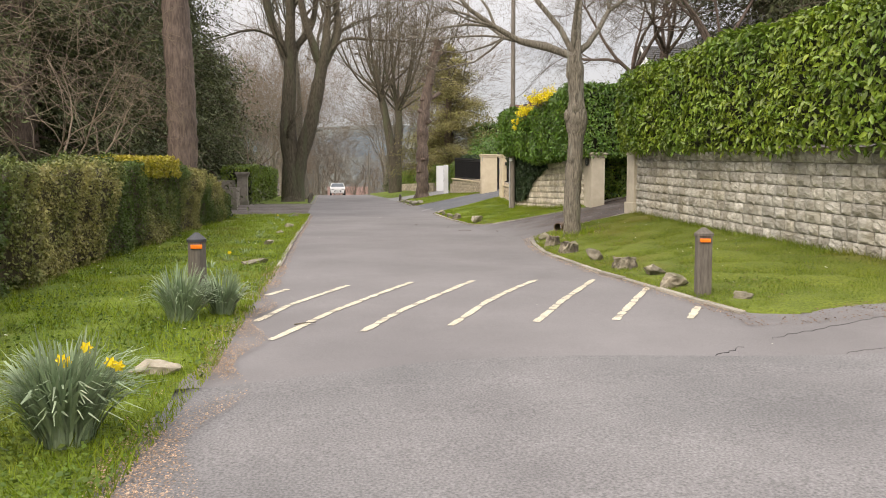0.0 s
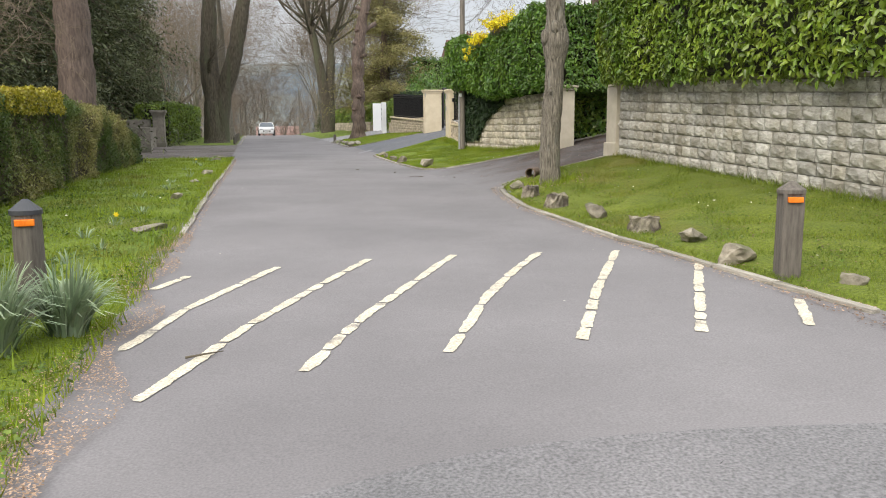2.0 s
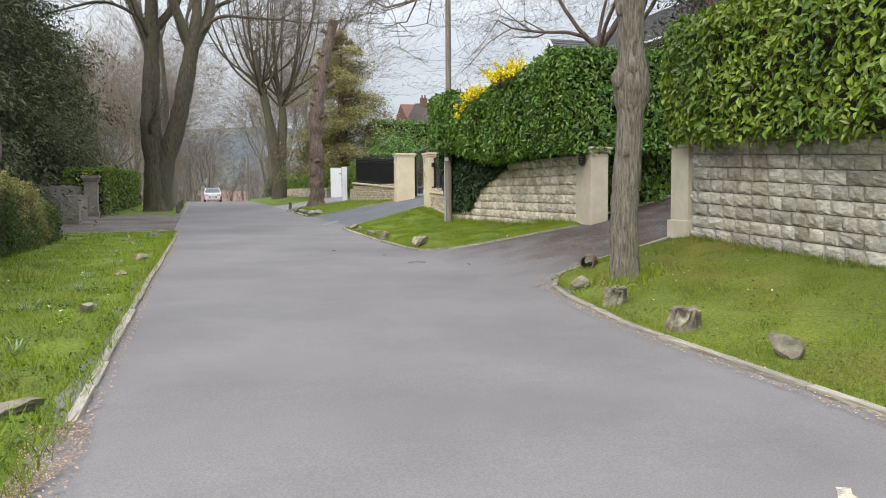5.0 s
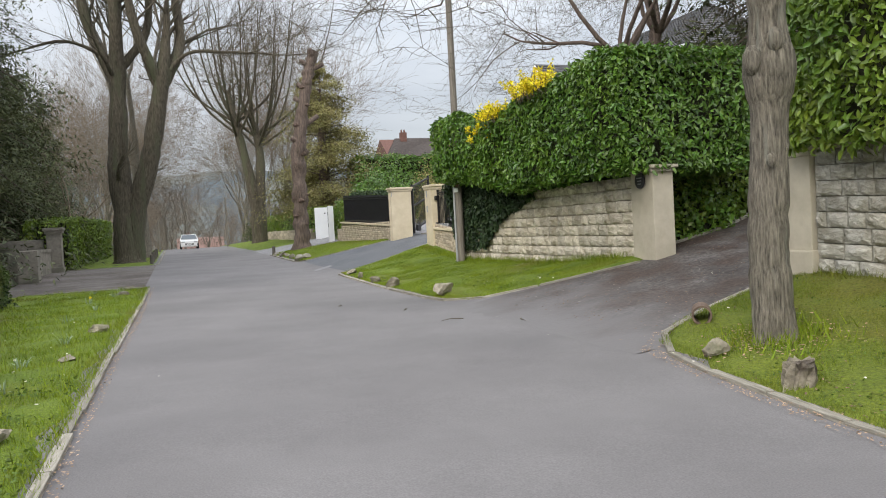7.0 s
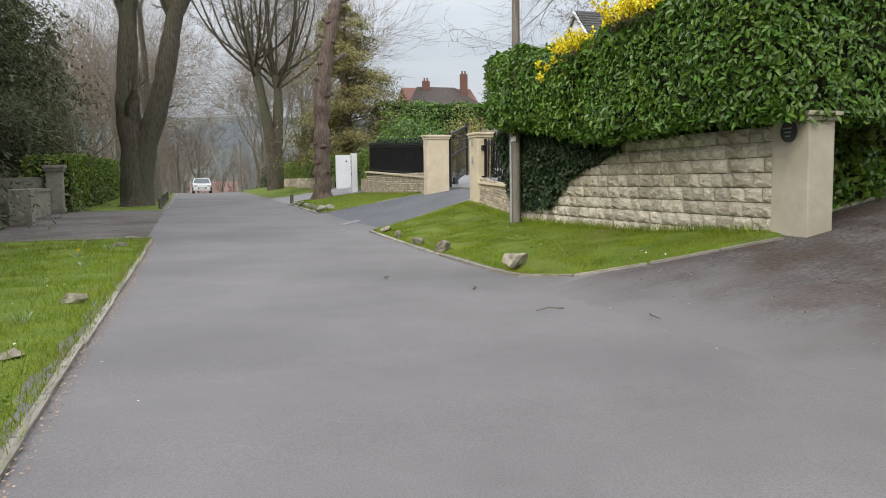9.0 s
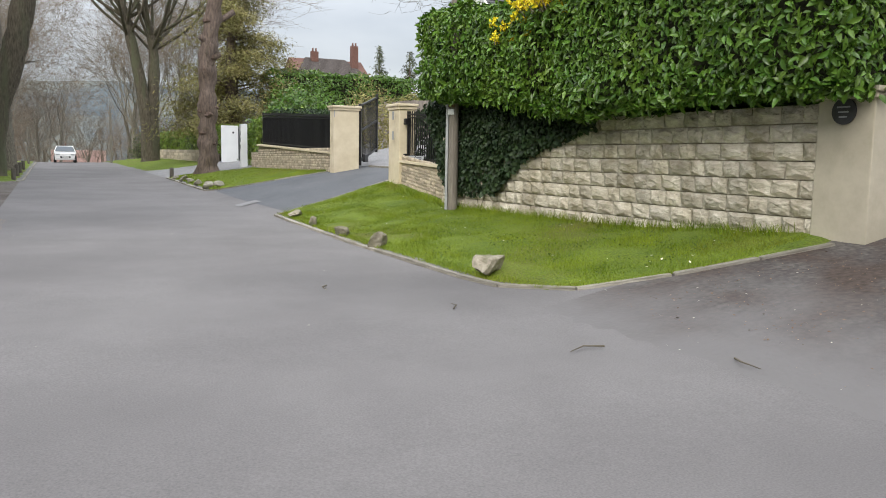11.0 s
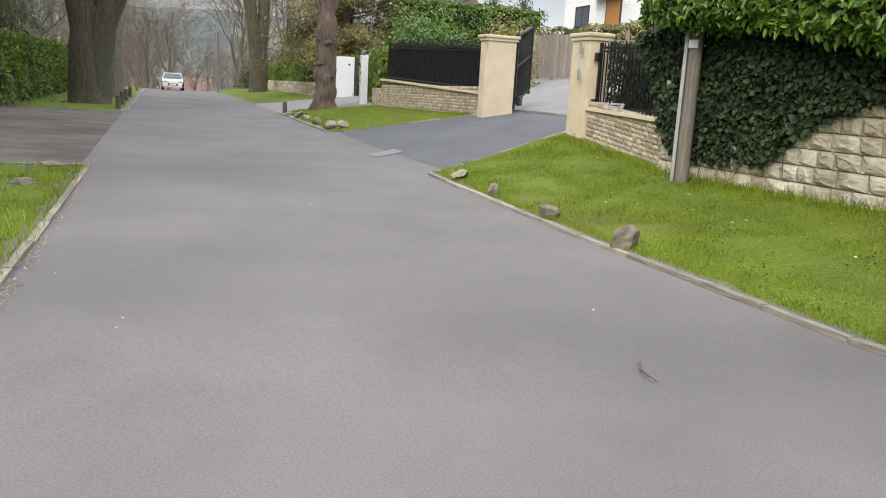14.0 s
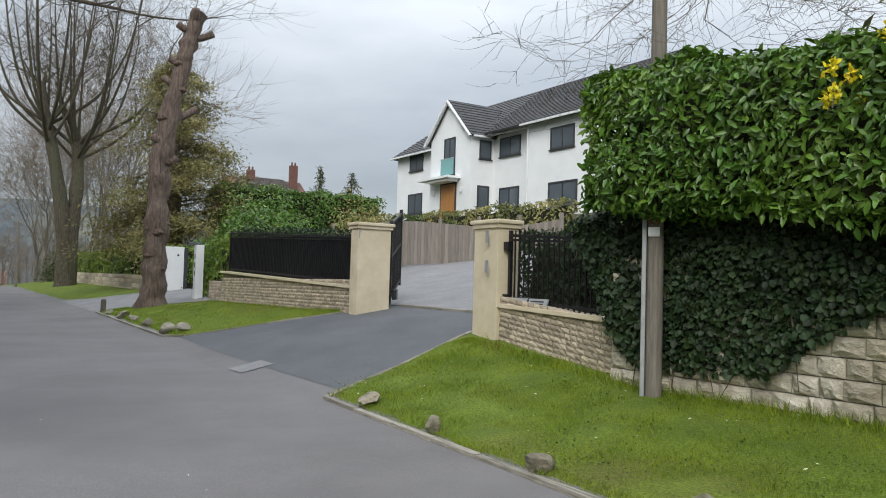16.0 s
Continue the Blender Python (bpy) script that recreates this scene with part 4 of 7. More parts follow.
def limbed_tree(label, at, r0, trunk_to, limbs, seed, kids, length, tropism=0.07, spread=0.42, flare=1.45, fine=0.006):
    """A big tree of named limbs: each is its knots, its radii at both ends and how many boughs it bears."""
    r = random.Random(seed)
    top = thing("lime_tree", label, "tree", (*at, gz(*at)))
    trunk, wood, twigs = Wood(), Wood(), Wood()
    lumpy_trunk(trunk, (0, 0, -0.3), trunk_to, r0, r0 * 0.5, flare, (), seed)
    for knots, ra, rb, boughs in limbs:
        pts = smooth_path(knots)
        n = len(pts) - 1
        rad = [(ra + (rb - ra) * i / n) * r.uniform(0.9, 1.12) for i in range(n + 1)]
        wood.tube(pts, rad, 10)
        for _ in range(boughs):
            i = r.randrange(n // 3, n)
            d = (pts[i + 1] - pts[i]).normalized()
            side = Vector((r.gauss(0, 1), r.gauss(0, 1), r.gauss(0.2, 0.3)))
            side = (side - d * side.dot(d)).normalized()
            grow(wood, twigs, r, pts[i], d * 0.6 + side * 0.7, max(rad[i] * 0.3, 0.03), length * r.uniform(0.6, 1.2), 1, tropism, spread, kids, 0.03, 0.15, fine=fine)
        grow(wood, twigs, r, pts[-1], pts[-1] - pts[-2], rb, length * 1.2, 1, tropism, spread, kids, 0.03, 0.12, fine=fine)
    trunk.done("trunk", M_BARK_L, top)
    wood.done("branchwork", M_BARK_L, top)
    twigs.done("crown", M_TWIG, top, "bare winter twigs", smooth=False)
    return top


limbed_tree("huge multi-stemmed lime with bare upright limbs", (-2.1, 55.2), 0.72, (0.2, 0, 3.7), (
    (((-0.14, 0, -0.3), (-0.08, 0, 2.2), (-0.25, 0.1, 5.2), (-0.1, 0.2, 8.0), (0.0, 0.2, 10.5)), 0.64, 0.4, 2),
    (((0.2, 0, -0.3), (0.42, -0.05, 2.4), (1.25, -0.2, 5.2), (1.75, -0.3, 7.5), (2.2, -0.3, 9.7)), 0.56, 0.4, 2),
    (((-0.05, 0.2, 9.4), (-1.3, 0.6, 12.5), (-1.75, 0.8, 15.5), (-2.1, 1.0, 19)), 0.32, 0.15, 9),
    (((0.0, 0.2, 10.0), (0.05, -0.3, 13.4), (-0.1, -0.5, 16), (0.3, -0.6, 20)), 0.36, 0.15, 9),
    (((0.1, 0.2, 10.2), (1.5, 0.9, 12.4), (1.8, 1.2, 15.3), (2.0, 1.4, 19)), 0.26, 0.12, 8),
    (((2.1, -0.3, 9.2), (1.0, -0.8, 12.3), (0.7, -1.0, 15.2), (0.9, -1.2, 19)), 0.27, 0.13, 8),
    (((2.1, -0.3, 9.2), (3.2, 0.2, 11.6), (3.1, 0.4, 14.3), (3.4, 0.5, 19)), 0.33, 0.15, 10),
    (((2.3, -0.3, 9.8), (3.6, -0.5, 11.0), (5.5, -0.9, 11.0), (7.4, -1.2, 10.9)), 0.13, 0.05, 9),
    (((-0.3, 0.3, 10.8), (-2.4, 0, 11.6), (-4.7, -0.4, 10.9)), 0.12, 0.05, 9)), 5, (6, 6, 5), 3.4)
bare_tree("lime_tree", "tall bare lime standing on the far verge", (-1.7, 64), 5.0, 0.5, 6, 11, 8, 0.08, 0.4, (7, 6, 5, 3), 0.2, flare=1.4)
_rf = random.Random(21)
_fan = [(((-0.12, 0, -0.3), (-0.25, 0, 3.6), (-0.9, 0, 7.6), (-1.45, 0.1, 10.2)), 0.52, 0.34, 0), (((0.15, 0.1, -0.3), (0.25, 0.1, 3.6), (0.45, 0.2, 7.2), (0.3, 0.2, 9.2)), 0.5, 0.32, 0)]
for _i in range(27):
    _b = Vector((-1.4, 0.1, _rf.uniform(8.8, 10.2))) if _i % 2 else Vector((0.32, 0.2, _rf.uniform(7.8, 9.2)))
    _a, _q = 2.4 * _i, _rf.uniform(0.8, 4.6)
    _o = Vector((math.cos(_a) * _q + (-0.5 if _i % 2 else 0.5), math.sin(_a) * _q, 0))
    _fan.append(((_b, _b + _o * 0.75 + Vector((0, 0, 2.2)), _b + _o * 1.2 + Vector((0, 0, 5.2)), _b + _o * 1.45 + Vector((0, 0, 8.6))), 0.11, 0.04, 8))
limbed_tree("bare fan-crowned lime forking into many upright stems", (7.1, 79), 0.6, (0.05, 0, 5.0), _fan, 21, (6, 6, 4), 2.8, 0.03, 0.45, 1.35, 0.006)
GR = bare_tree("garden_tree", "rough-trunked tree rising behind the privet hedge", (-4.7, 27.5), 8.5, 0.5, 5, 5, 31, 0.03, 0.6, (6, 6, 4), 0.6, 0.1, mat=M_BARK_D, flare=1.5, sides=40)
furrow(GR, 0.13, 0.2)
G1 = bare_tree("garden_tree", "bare dark tree behind the laurel hedge", (11.7, 29.0), 4.2, 0.2, 6, 4.1, 41, 0.0, 0.62, (7, 7, 6, 3), 0.9, 0.1, floor=3.2, mat=M_BARK_D, twig=M_TWIG, group="garden trees")
for _x, _y, _r, _s in ((13.4, 29.8, 100, 1.1), (13.0, 25.0, 200, 0.9)):
    copy_thing(G1, pose(_x, _y, gz(_x, _y), 0, 0, _r) @ Matrix.Scale(_s, 4))
W1 = bare_tree("woodland_tree", "slender bare tree far down the lane", (-5.2, 86), 3.0, 0.22, 6, 8, 51, 0.06, 0.42, (6, 6, 5), 0.35, twig=M_TWIG_P, fine=0.011, group="bare trees down the lane")
for _i in range(44):
    _y = rng.uniform(90, 185)
    _x = abs(rng.uniform(-1, 1))
    _x = (-3.2 - _x * (5 + (_y - 86) * 0.16)) if _i % 2 else (7.5 + _x * (5 + (_y - 86) * 0.12))
    if _y > 128:
        _x = rng.uniform(-16, 20)
    copy_thing(W1, pose(_x, _y, gz(_x, _y), 0, 0, rng.uniform(0, 360)) @ Matrix.Scale(rng.uniform(0.8, 1.35) * (1 if _y < 128 else 0.7), 4))
# bare shrubs before the conifers
S1 = bare_tree("bare_shrub", "pale twiggy bare shrub behind the privet hedge", (-6.6, 21), 0.8, 0.09, 6, 3.4, 61, 0.02, 0.55, (6, 6, 4), 0.9, 0.06, mat=M_TWIG_P, twig=M_TWIG_P, fine=0.006, group="bare garden shrubs")
for _x, _y, _r, _s in ((-8.6, 13, 50, 1.3), (-5.8, 66, 20, 1.5)):
    copy_thing(S1, pose(_x, _y, gz(_x, _y), 0, 0, _r) @ Matrix.Scale(_s, 4))

# pollarded pole tree
PT = thing("pollarded_tree", "pole-like pollarded trunk with sawn stubs and burrs", "tree", (6.42, 51.5, gz(6.42, 51.5)))
_spine = smooth_path(((0, 0, -0.2), (0.02, 0, 2.5), (0.1, 0, 5.0), (0.5, 0, 7.6), (0.8, 0, 9.0), (1.15, 0, 10.2)), 14)
_w = Wood()
_w.tube(_spine, [(0.4 - 0.013 * p.z) * (1 + 0.4 * max(0.0, 1 - p.z / 0.9) ** 2) * (1 + 0.09 * noise.noise(Vector((p.z * 1.3, 4, 0)))) for p in _spine], 16)
_o = _w.done("trunk", M_BARK_D, PT)
for _v in _o.data.vertices:
    _c = min(_spine, key=lambda p: abs(p.z - _v.co.z))
    _k = 1 + 0.4 * noise.noise(_v.co * 1.9) + 0.22 * noise.noise(_v.co * 5.0)
    _v.co.x, _v.co.y = _c.x + (_v.co.x - _c.x) * _k, _c.y + (_v.co.y - _c.y) * _k
_r = random.Random(4)


def on_spine(h):
    return min(_spine, key=lambda p: abs(p.z - h))


for _h, _a, _q in ((1.3, 300, 0.2), (1.75, 215, 0.22), (2.5, 265, 0.24), (2.8, 330, 0.22), (2.65, 190, 0.24), (4.4, 250, 0.22), (4.9, 320, 0.2), (6.4, 200, 0.2), (7.4, 300, 0.18), (8.3, 220, 0.17)):
    # burrs of old cuts, swollen and cracked
    _bm = bmesh.new()
    bmesh.ops.create_icosphere(_bm, subdivisions=3, radius=_q * 0.78)
    for _v in _bm.verts:
        _v.co *= 1 + 0.35 * noise.noise(_v.co * 6 + Vector((_h, 0, 0))) + 0.2 * noise.noise(_v.co * 15 + Vector((_h, 0, 0)))
        _v.co.z *= 0.7
    _c = on_spine(_h)
    _o = part("burr", _bm, M_BURR, PT, "reddish cracked bark burr", smooth=True)
    _o.matrix_basis = pose(_c.x + math.cos(radians(_a)) * 0.27, math.sin(radians(_a)) * 0.27, _h)
for _h, _a, _q, _up in ((9.3, -15, 0.75, 0.35), (9.5, 190, 0.55, 0.25), (9.9, 250, 0.4, 0.9), (6.3, 0, 0.9, 0.55), (7.6, 175, 0.5, 0.4), (4.9, -20, 0.5, 0.5), (8.4, 150, 0.45, 0.3), (5.6, 200, 0.45, 0.3)):
    _b = on_spine(_h)
    _e = _b + Vector((math.cos(radians(_a)), math.sin(radians(_a)), _up)) * _q
    _w = Wood()
    _w.tube([_b, _b.lerp(_e, 0.5) - Vector((0, 0, 0.06)), _e, _e + (_e - _b) * 0.02], [0.17, 0.12, 0.13, 0.02], 9)
    _w.done("branch_stub", M_BARK_D, PT, "sawn-off branch stub")
_w, _tw = Wood(), Wood()
for _i in range(46):
    _c = on_spine(_r.uniform(3.5, 10.1))
    _a = _r.uniform(0, 6.28)
    grow(_w, _tw, _r, _c + Vector((math.cos(_a), math.sin(_a), 0)) * 0.25, (math.cos(_a), math.sin(_a), 0.9), 0.012, _r.uniform(0.6, 1.5), 2, 0.1, 0.4, (0, 0, 4), fine=0.005)
_tw.done("crown", M_TWIG, PT, "thin upright water shoots", smooth=False)


def conifer(name, label, at, high, width, n, seed, mat, bark=None, leaf=0.35, bare=0.12, gap=0.5, top_pow=0.8, droop=0.25, slim=0.28):
    """A trunk with whorls of drooping boughs that carry many small sprays."""
    r = random.Random(seed)
    x, y = at
    top = thing(name, label, "tree", (x, y, gz(x, y)))
    trunk, boughs = Wood(), Wood()
    lumpy_trunk(trunk, (0, 0, -0.2), (0, 0, high * 0.97), width * 0.07, 0.03, 1.4, (), seed, 9, 10)
    at_p, nm = [], []
    count = int(high * 9)
    for i in range(count):
        f = bare + (1 - bare) * (i + r.random()) / count
        z, a = high * f, r.uniform(0, 6.283)
        L = width * 0.5 * (1 - f) ** top_pow * r.uniform(gap, 1.15) + 0.15
        b0, b1 = Vector((0, 0, z)), Vector((math.cos(a) * L, math.sin(a) * L, z - L * droop + r.uniform(-.2, .3)))
        mid = b0.lerp(b1, 0.5) + Vector((0, 0, L * 0.12))
        boughs.tube([b0, mid, b1], [0.012 * L + .01, 0.008 * L + .006, 0.004], 4)
        k = max(3, int(n / count * (0.35 + 1.3 * (1 - f))))
        t = np.array([r.uniform(0.2, 1.05) for _ in range(k)])[:, None]
        line = (1 - t) ** 2 * np.array(b0) + 2 * t * (1 - t) * np.array(mid) + t * t * np.array(b1)
        at_p.append(line + rng.normal(0, 0.11 * L + 0.07, (k, 3)) * np.array([1, 1, 0.55]))
        nm.append(np.tile([math.cos(a) * .5, math.sin(a) * .5, 0.8], (k, 1)))
    trunk.done("trunk", bark or M_BARK_D, top)
    boughs.done("branchwork", bark or M_BARK_D, top)
    small_leaves("crown", np.concatenate(at_p), np.concatenate(nm), leaf, slim, mat, top, tilt=0.5, droop=0.8, label="feathery drooping sprays")
    return top


conifer("cypress_tree", "broad olive-green cypress behind the clipped hedge", (10.7, 67), 11.8, 8.6, 62000, 2, M_CYPRESS, leaf=0.2, bare=0.1, top_pow=0.42, droop=0.1, gap=0.75)
C1 = conifer("conifer_tree", "dark drooping conifer in the hedged garden", (-9.5, 27), 15, 9, 76000, 3, M_CONIFER, leaf=0.19, bare=0.02, top_pow=0.42, droop=0.4, gap=0.3)
tagged(C1, group="garden conifers")
for _x, _y, _r, _s in ((-10.2, 36, 70, 1.35), (-10.6, 30.5, 15, 1.2), (-10.8, 40, 260, 1.3), (-11.5, 43, 200, 1.25), (-17, 33, 250, 1.1), (-9.8, 54, 300, 1.4), (-12, 66, 30, 1.1), (-11, 60, 45, 0.9), (-10.2, 74, 160, 0.9), (-10, 86, 220, 0.9), (-10.8, 48.5, 110, 1.25)):
    copy_thing(C1, pose(_x, _y, gz(_x, _y), 0, 0, _r) @ Matrix.Scale(_s, 4))


# ---- stones, posts and small things on the verges ----
def rock(label, at, size, seed, mat=None, turn=0.0, cut=0.27, name="stone", category="stone"):
    r = random.Random(seed)
    bm = bmesh.new()
    bmesh.ops.create_icosphere(bm, subdivisions=3, radius=0.5)
    planes = [Vector((r.gauss(0, 1), r.gauss(0, 1), r.gauss(0, 0.8))).normalized() for _ in range(9)]
    for v in bm.verts:
        for pl in planes:
            o = v.co.dot(pl) - (cut + 0.05 * math.sin(seed + pl.x * 9))
            if o > 0:
                v.co -= pl * o
        v.co += v.co.normalized() * noise.noise(v.co * 5 + Vector((seed, 0, 0))) * 0.04
        v.co += v.co.normalized() * noise.noise(v.co * 11 + Vector((seed, 3, 0))) * 0.05
    for v in bm.verts:
        v.co = Vector((v.co.x * size[0] * 1.3, v.co.y * size[1] * 1.3, (v.co.z + 0.28) * size[2] * 1.5))
    ob = part(name, bm, mat or M_ROCK)
    ob.matrix_basis = pose(at[0], at[1], gz(*at) + 0.03, 0, 0, turn)
    return tagged(ob, label, category)


def stump(label, at, r, h, seed):
    """A low sawn log end, rough at the rim."""
    rr = random.Random(seed)
    bm = bmesh.new()
    n, rings = 22, []
    for j, (z, f) in enumerate(((-0.05, 1.1), (h * 0.3, 1.0), (h * 0.75, 0.98), (h * 0.96, 0.93), (h, 0.8))):
        ring = []
        for k in range(n):
            a = 2 * math.pi * k / n
            q = r * f * (1 + 0.16 * math.sin(3 * a + seed) + 0.2 * rr.uniform(-1, 1))
            ring.append(bm.verts.new((math.cos(a) * q * 1.25, math.sin(a) * q * 0.85, z + rr.uniform(-.03, .03))))
        rings.append(ring)
    for a, b in zip(rings, rings[1:]):
        for k in range(n):
            bm.faces.new((a[k], a[(k + 1) % n], b[(k + 1) % n], b[k]))
    c = bm.verts.new((0, 0, h * 1.02))
    for k in range(n):
        bm.faces.new((rings[-1][k], rings[-1][(k + 1) % n], c))
    ob = part("tree_stump", bm, M_STUMP)
    ob.matrix_basis = pose(at[0], at[1], gz(*at) + 0.04, 0, 0, rr.uniform(0, 360))
    return tagged(ob, label, "log", group="stumps along the kerb")


M_STUMP = material("rotting_log_wood", (0.06, 0.05, 0.035), (0.46, 0.41, 0.31), 11, 0.95, 0.9, 8, (0.05, 0.035, 0.03), 4, (0.45, 0.65), vary=0.2, bump_dist=0.04)
stump("weathered log stump set beside the kerb", (4.62, 15.5), 0.13, 0.16, 1)
stump("cracked log stump set beside the kerb", (4.43, 13.9), 0.145, 0.19, 2)
stump("dark split log stump beside the kerb", (4.47, 11.3), 0.135, 0.15, 4)
M_ROCK_P = material("pale_lichened_rock", (0.17, 0.15, 0.11), (0.44, 0.39, 0.31), 9, 0.95, 0.9, 8, (0.13, 0.13, 0.07), 5, (0.5, 0.7), vary=0.25, bump_dist=0.03)
rock("squat grey boulder beside the kerb", (4.45, 12.6), (0.27, 0.24, 0.22), 5)
rock("low mossy stone beside the kerb", (4.52, 10.35), (0.36, 0.26, 0.17), 6, turn=20)
rock("flat stone at the foot of the post", (4.28, 9.25), (0.34, 0.28, 0.16), 7)
rock("low stone at the foot of the post", (4.66, 8.2), (0.2, 0.15, 0.1), 8, turn=-20)
rock("small mossy stone near the tree", (4.75, 16.7), (0.24, 0.2, 0.14), 9)
rock("pale angular boulder on the verge corner", (4.74, 24.35), (0.46, 0.32, 0.3), 10, mat=M_ROCK_P, turn=60, cut=0.22)
rock("grey pointed stone beside the kerb", (4.64, 27.55), (0.3, 0.24, 0.19), 11, mat=M_ROCK_P, turn=10, cut=0.28)
rock("low brown stone beside the kerb", (4.66, 29.2), (0.27, 0.19, 0.13), 12)
rock("small broken stone beside the kerb", (4.7, 30.95), (0.2, 0.16, 0.15), 13, turn=15)
rock("flat stone at the tip of the verge", (4.86, 32.6), (0.4, 0.24, 0.16), 14, turn=60)
for _i, (_x, _y, _s) in enumerate(((5.05, 51.2, .3), (5.1, 49.2, .42), (5.1, 47.6, .34), (5.05, 45.6, .36), (5.0, 43.3, .4), (5.25, 42.8, .36))):
    rock("whitened stone edging the grass island", (_x, _y), (_s, _s * .8, _s * .5), 20 + _i, mat=M_KERB)
for _i, (_x, _y, _a) in enumerate(((-1.24, 5.9, (.32, .22, .09)), (-1.12, 12.75, (.42, .26, .1)), (-1.15, 16.9, (.22, .18, .14)), (-1.15, 20.7, (.24, .2, .07)), (-1.07, 23.65, (.3, .16, .12)), (-1.15, 31.6, (.36, .2, .08)), (-1.08, 33.6, (.34, .24, .08)))):
    rock("flat pale stone lying in the verge", (_x, _y), _a, 40 + _i, mat=M_ROCK_P)


def bollard(label, at, turn, fat):
    top = thing("bollard", label, "bollard", (*at, gz(*at) + 0.04), turn=turn, group="timber posts at the narrowing")
    h = 0.78
    bm = box_bm(-fat, fat, -fat, fat, -0.3, h - 0.07, 0.014) if fat > 0.08 else cyl_bm(0.1, 0.092, -0.3, h - 0.07, 20)
    part("post", bm, M_WOOD_POST, top)
    bm = bmesh.new()
    w = fat + 0.008
    cyl_bm(w * 1.2, w * 1.2, h - 0.1, h - 0.07, 20, bm=bm)
    cyl_bm(w * 1.2, 0.02, h - 0.07, h, 20, bm=bm)
    part("cap", bm, M_GREYFRAME if fat < 0.08 else M_WOOD_POST, top, "dark weathered cap")
    part("reflector", box_bm(-0.06, 0.06, -fat - 0.032, -fat + 0.005, h - 0.17, h - 0.125, 0.008), M_REFLECT, top, "orange reflector")
    return top


bollard("dark round timber post with an orange reflector", (-1.36, 8.75), 6, 0.078)
bollard("square weathered timber post with an orange reflector", (4.42, 8.68), -16, 0.086)

# clay drain pipe
_t = thing("drain_pipe", "short broken clay drain pipe lying in the verge", "pipe", (5.5, 17.85, gz(5.5, 17.85) + 0.14))
_bm = bmesh.new()
_ri, _ro, _n = 0.085, 0.105, 24
_rg = []
for _z, _q in ((-0.2, _ri), (-0.2, _ro), (0.2, _ro), (0.2, _ri)):
    _rg.append([_bm.verts.new((math.cos(6.2832 * k / _n) * _q, _z, math.sin(6.2832 * k / _n) * _q)) for k in range(_n)])
for _i in range(4):
    for _k in range(_n):
        _bm.faces.new((_rg[_i][_k], _rg[_i][(_k + 1) % _n], _rg[(_i + 1) % 4][(_k + 1) % _n], _rg[(_i + 1) % 4][_k]))
part("pipe", _bm, M_CLAY, _t)
_t.matrix_basis = pose(5.5, 17.85, gz(5.5, 17.85) + 0.11, 0, 0, -36)


# ---- daffodils ----
def strap_leaves(n, high, spread, seed, width=0.0085):
    r = np.random.default_rng(seed)
    V, F = [], []
    for i in range(n):
        a = r.uniform(0, 6.283)
        b = np.array([math.cos(a), math.sin(a), 0]) * spread * 0.27 * r.uniform(0, 1) ** 0.5
        out = np.array([math.cos(a + r.normal(0, .5)), math.sin(a + r.normal(0, .5)), 0])
        h, bend = high * r.uniform(0.7, 1.2), spread * r.uniform(0.1, 0.85)
        s = np.cross(out, [0, 0, 1]) * width * r.uniform(.7, 1.2)
        k0 = len(V)
        for j in range(6):
            f = j / 5
            p = b + out * bend * f ** 1.7 + np.array([0, 0, h * (f - (0.55 * bend / spread) * f ** 3.6)])
            w = s * (1 - 0.75 * f ** 3)
            V += [p - w, p + w]
        F += [(k0 + 2 * j, k0 + 2 * j + 1, k0 + 2 * j + 3, k0 + 2 * j + 2) for j in range(5)]
    return np.array(V), np.array(F)


def daffodil_clump(label, at, n, high, spread, seed, flowers=()):
    top = thing("daffodil_clump", label, "flowers", (*at, gz(*at) - 0.02))
    v, f = strap_leaves(n, high, spread, seed)
    tri_soup("leaf_tuft", v, f, M_DAFF_LEAF, top, "grey-green strap leaves", "stuff")
    for fx, fy, fz in flowers:
        bm = bmesh.new()
        for k in range(6):
            a = k * math.pi / 3
            c, e = Vector((math.cos(a), 0, math.sin(a))), Vector((-math.sin(a), 0, math.cos(a)))
            q = [Vector((fx, fy, fz)) + d for d in (Vector(), c * .02 + e * .011 + Vector((0, -.006, 0)), c * .038, c * .02 - e * .011 + Vector((0, -.006, 0)))]
            bm.faces.new([bm.verts.new(p) for p in q])
        cyl_bm(0.009, 0.015, 0, 0.025, 10, bm=bm, m=Matrix.Translation((fx, fy, fz)) @ Matrix.Rotation(radians(90), 4, "X"))
        part("flower", bm, M_DAFF, top, "yellow daffodil bloom")
        w = Wood()
        w.tube([(fx * .4, fy * .4, 0), (fx * .8, fy * .8, fz * .6), (fx, fy + 0.004, fz)], [0.005, 0.004, 0.003], 4)
        w.done("stalk", M_DAFF_LEAF, top)
    return top


daffodil_clump("large clump of daffodils with yellow blooms", (-1.4, 4.42), 720, 0.62, 0.5, 1, ((0.04, -0.06, 0.5), (0.12, 0.02, 0.56), (-0.02, 0.05, 0.49), (0.25, -0.02, 0.48), (0.28, 0.03, 0.45), (-0.3, -0.2, 0.12)))
daffodil_clump("clump of pale daffodil leaves before the post", (-1.38, 7.85), 380, 0.58, 0.44, 2)
daffodil_clump("clump of green daffodil leaves beside the post", (-1.04, 8.22), 320, 0.5, 0.38, 3)
_rs = random.Random(9)
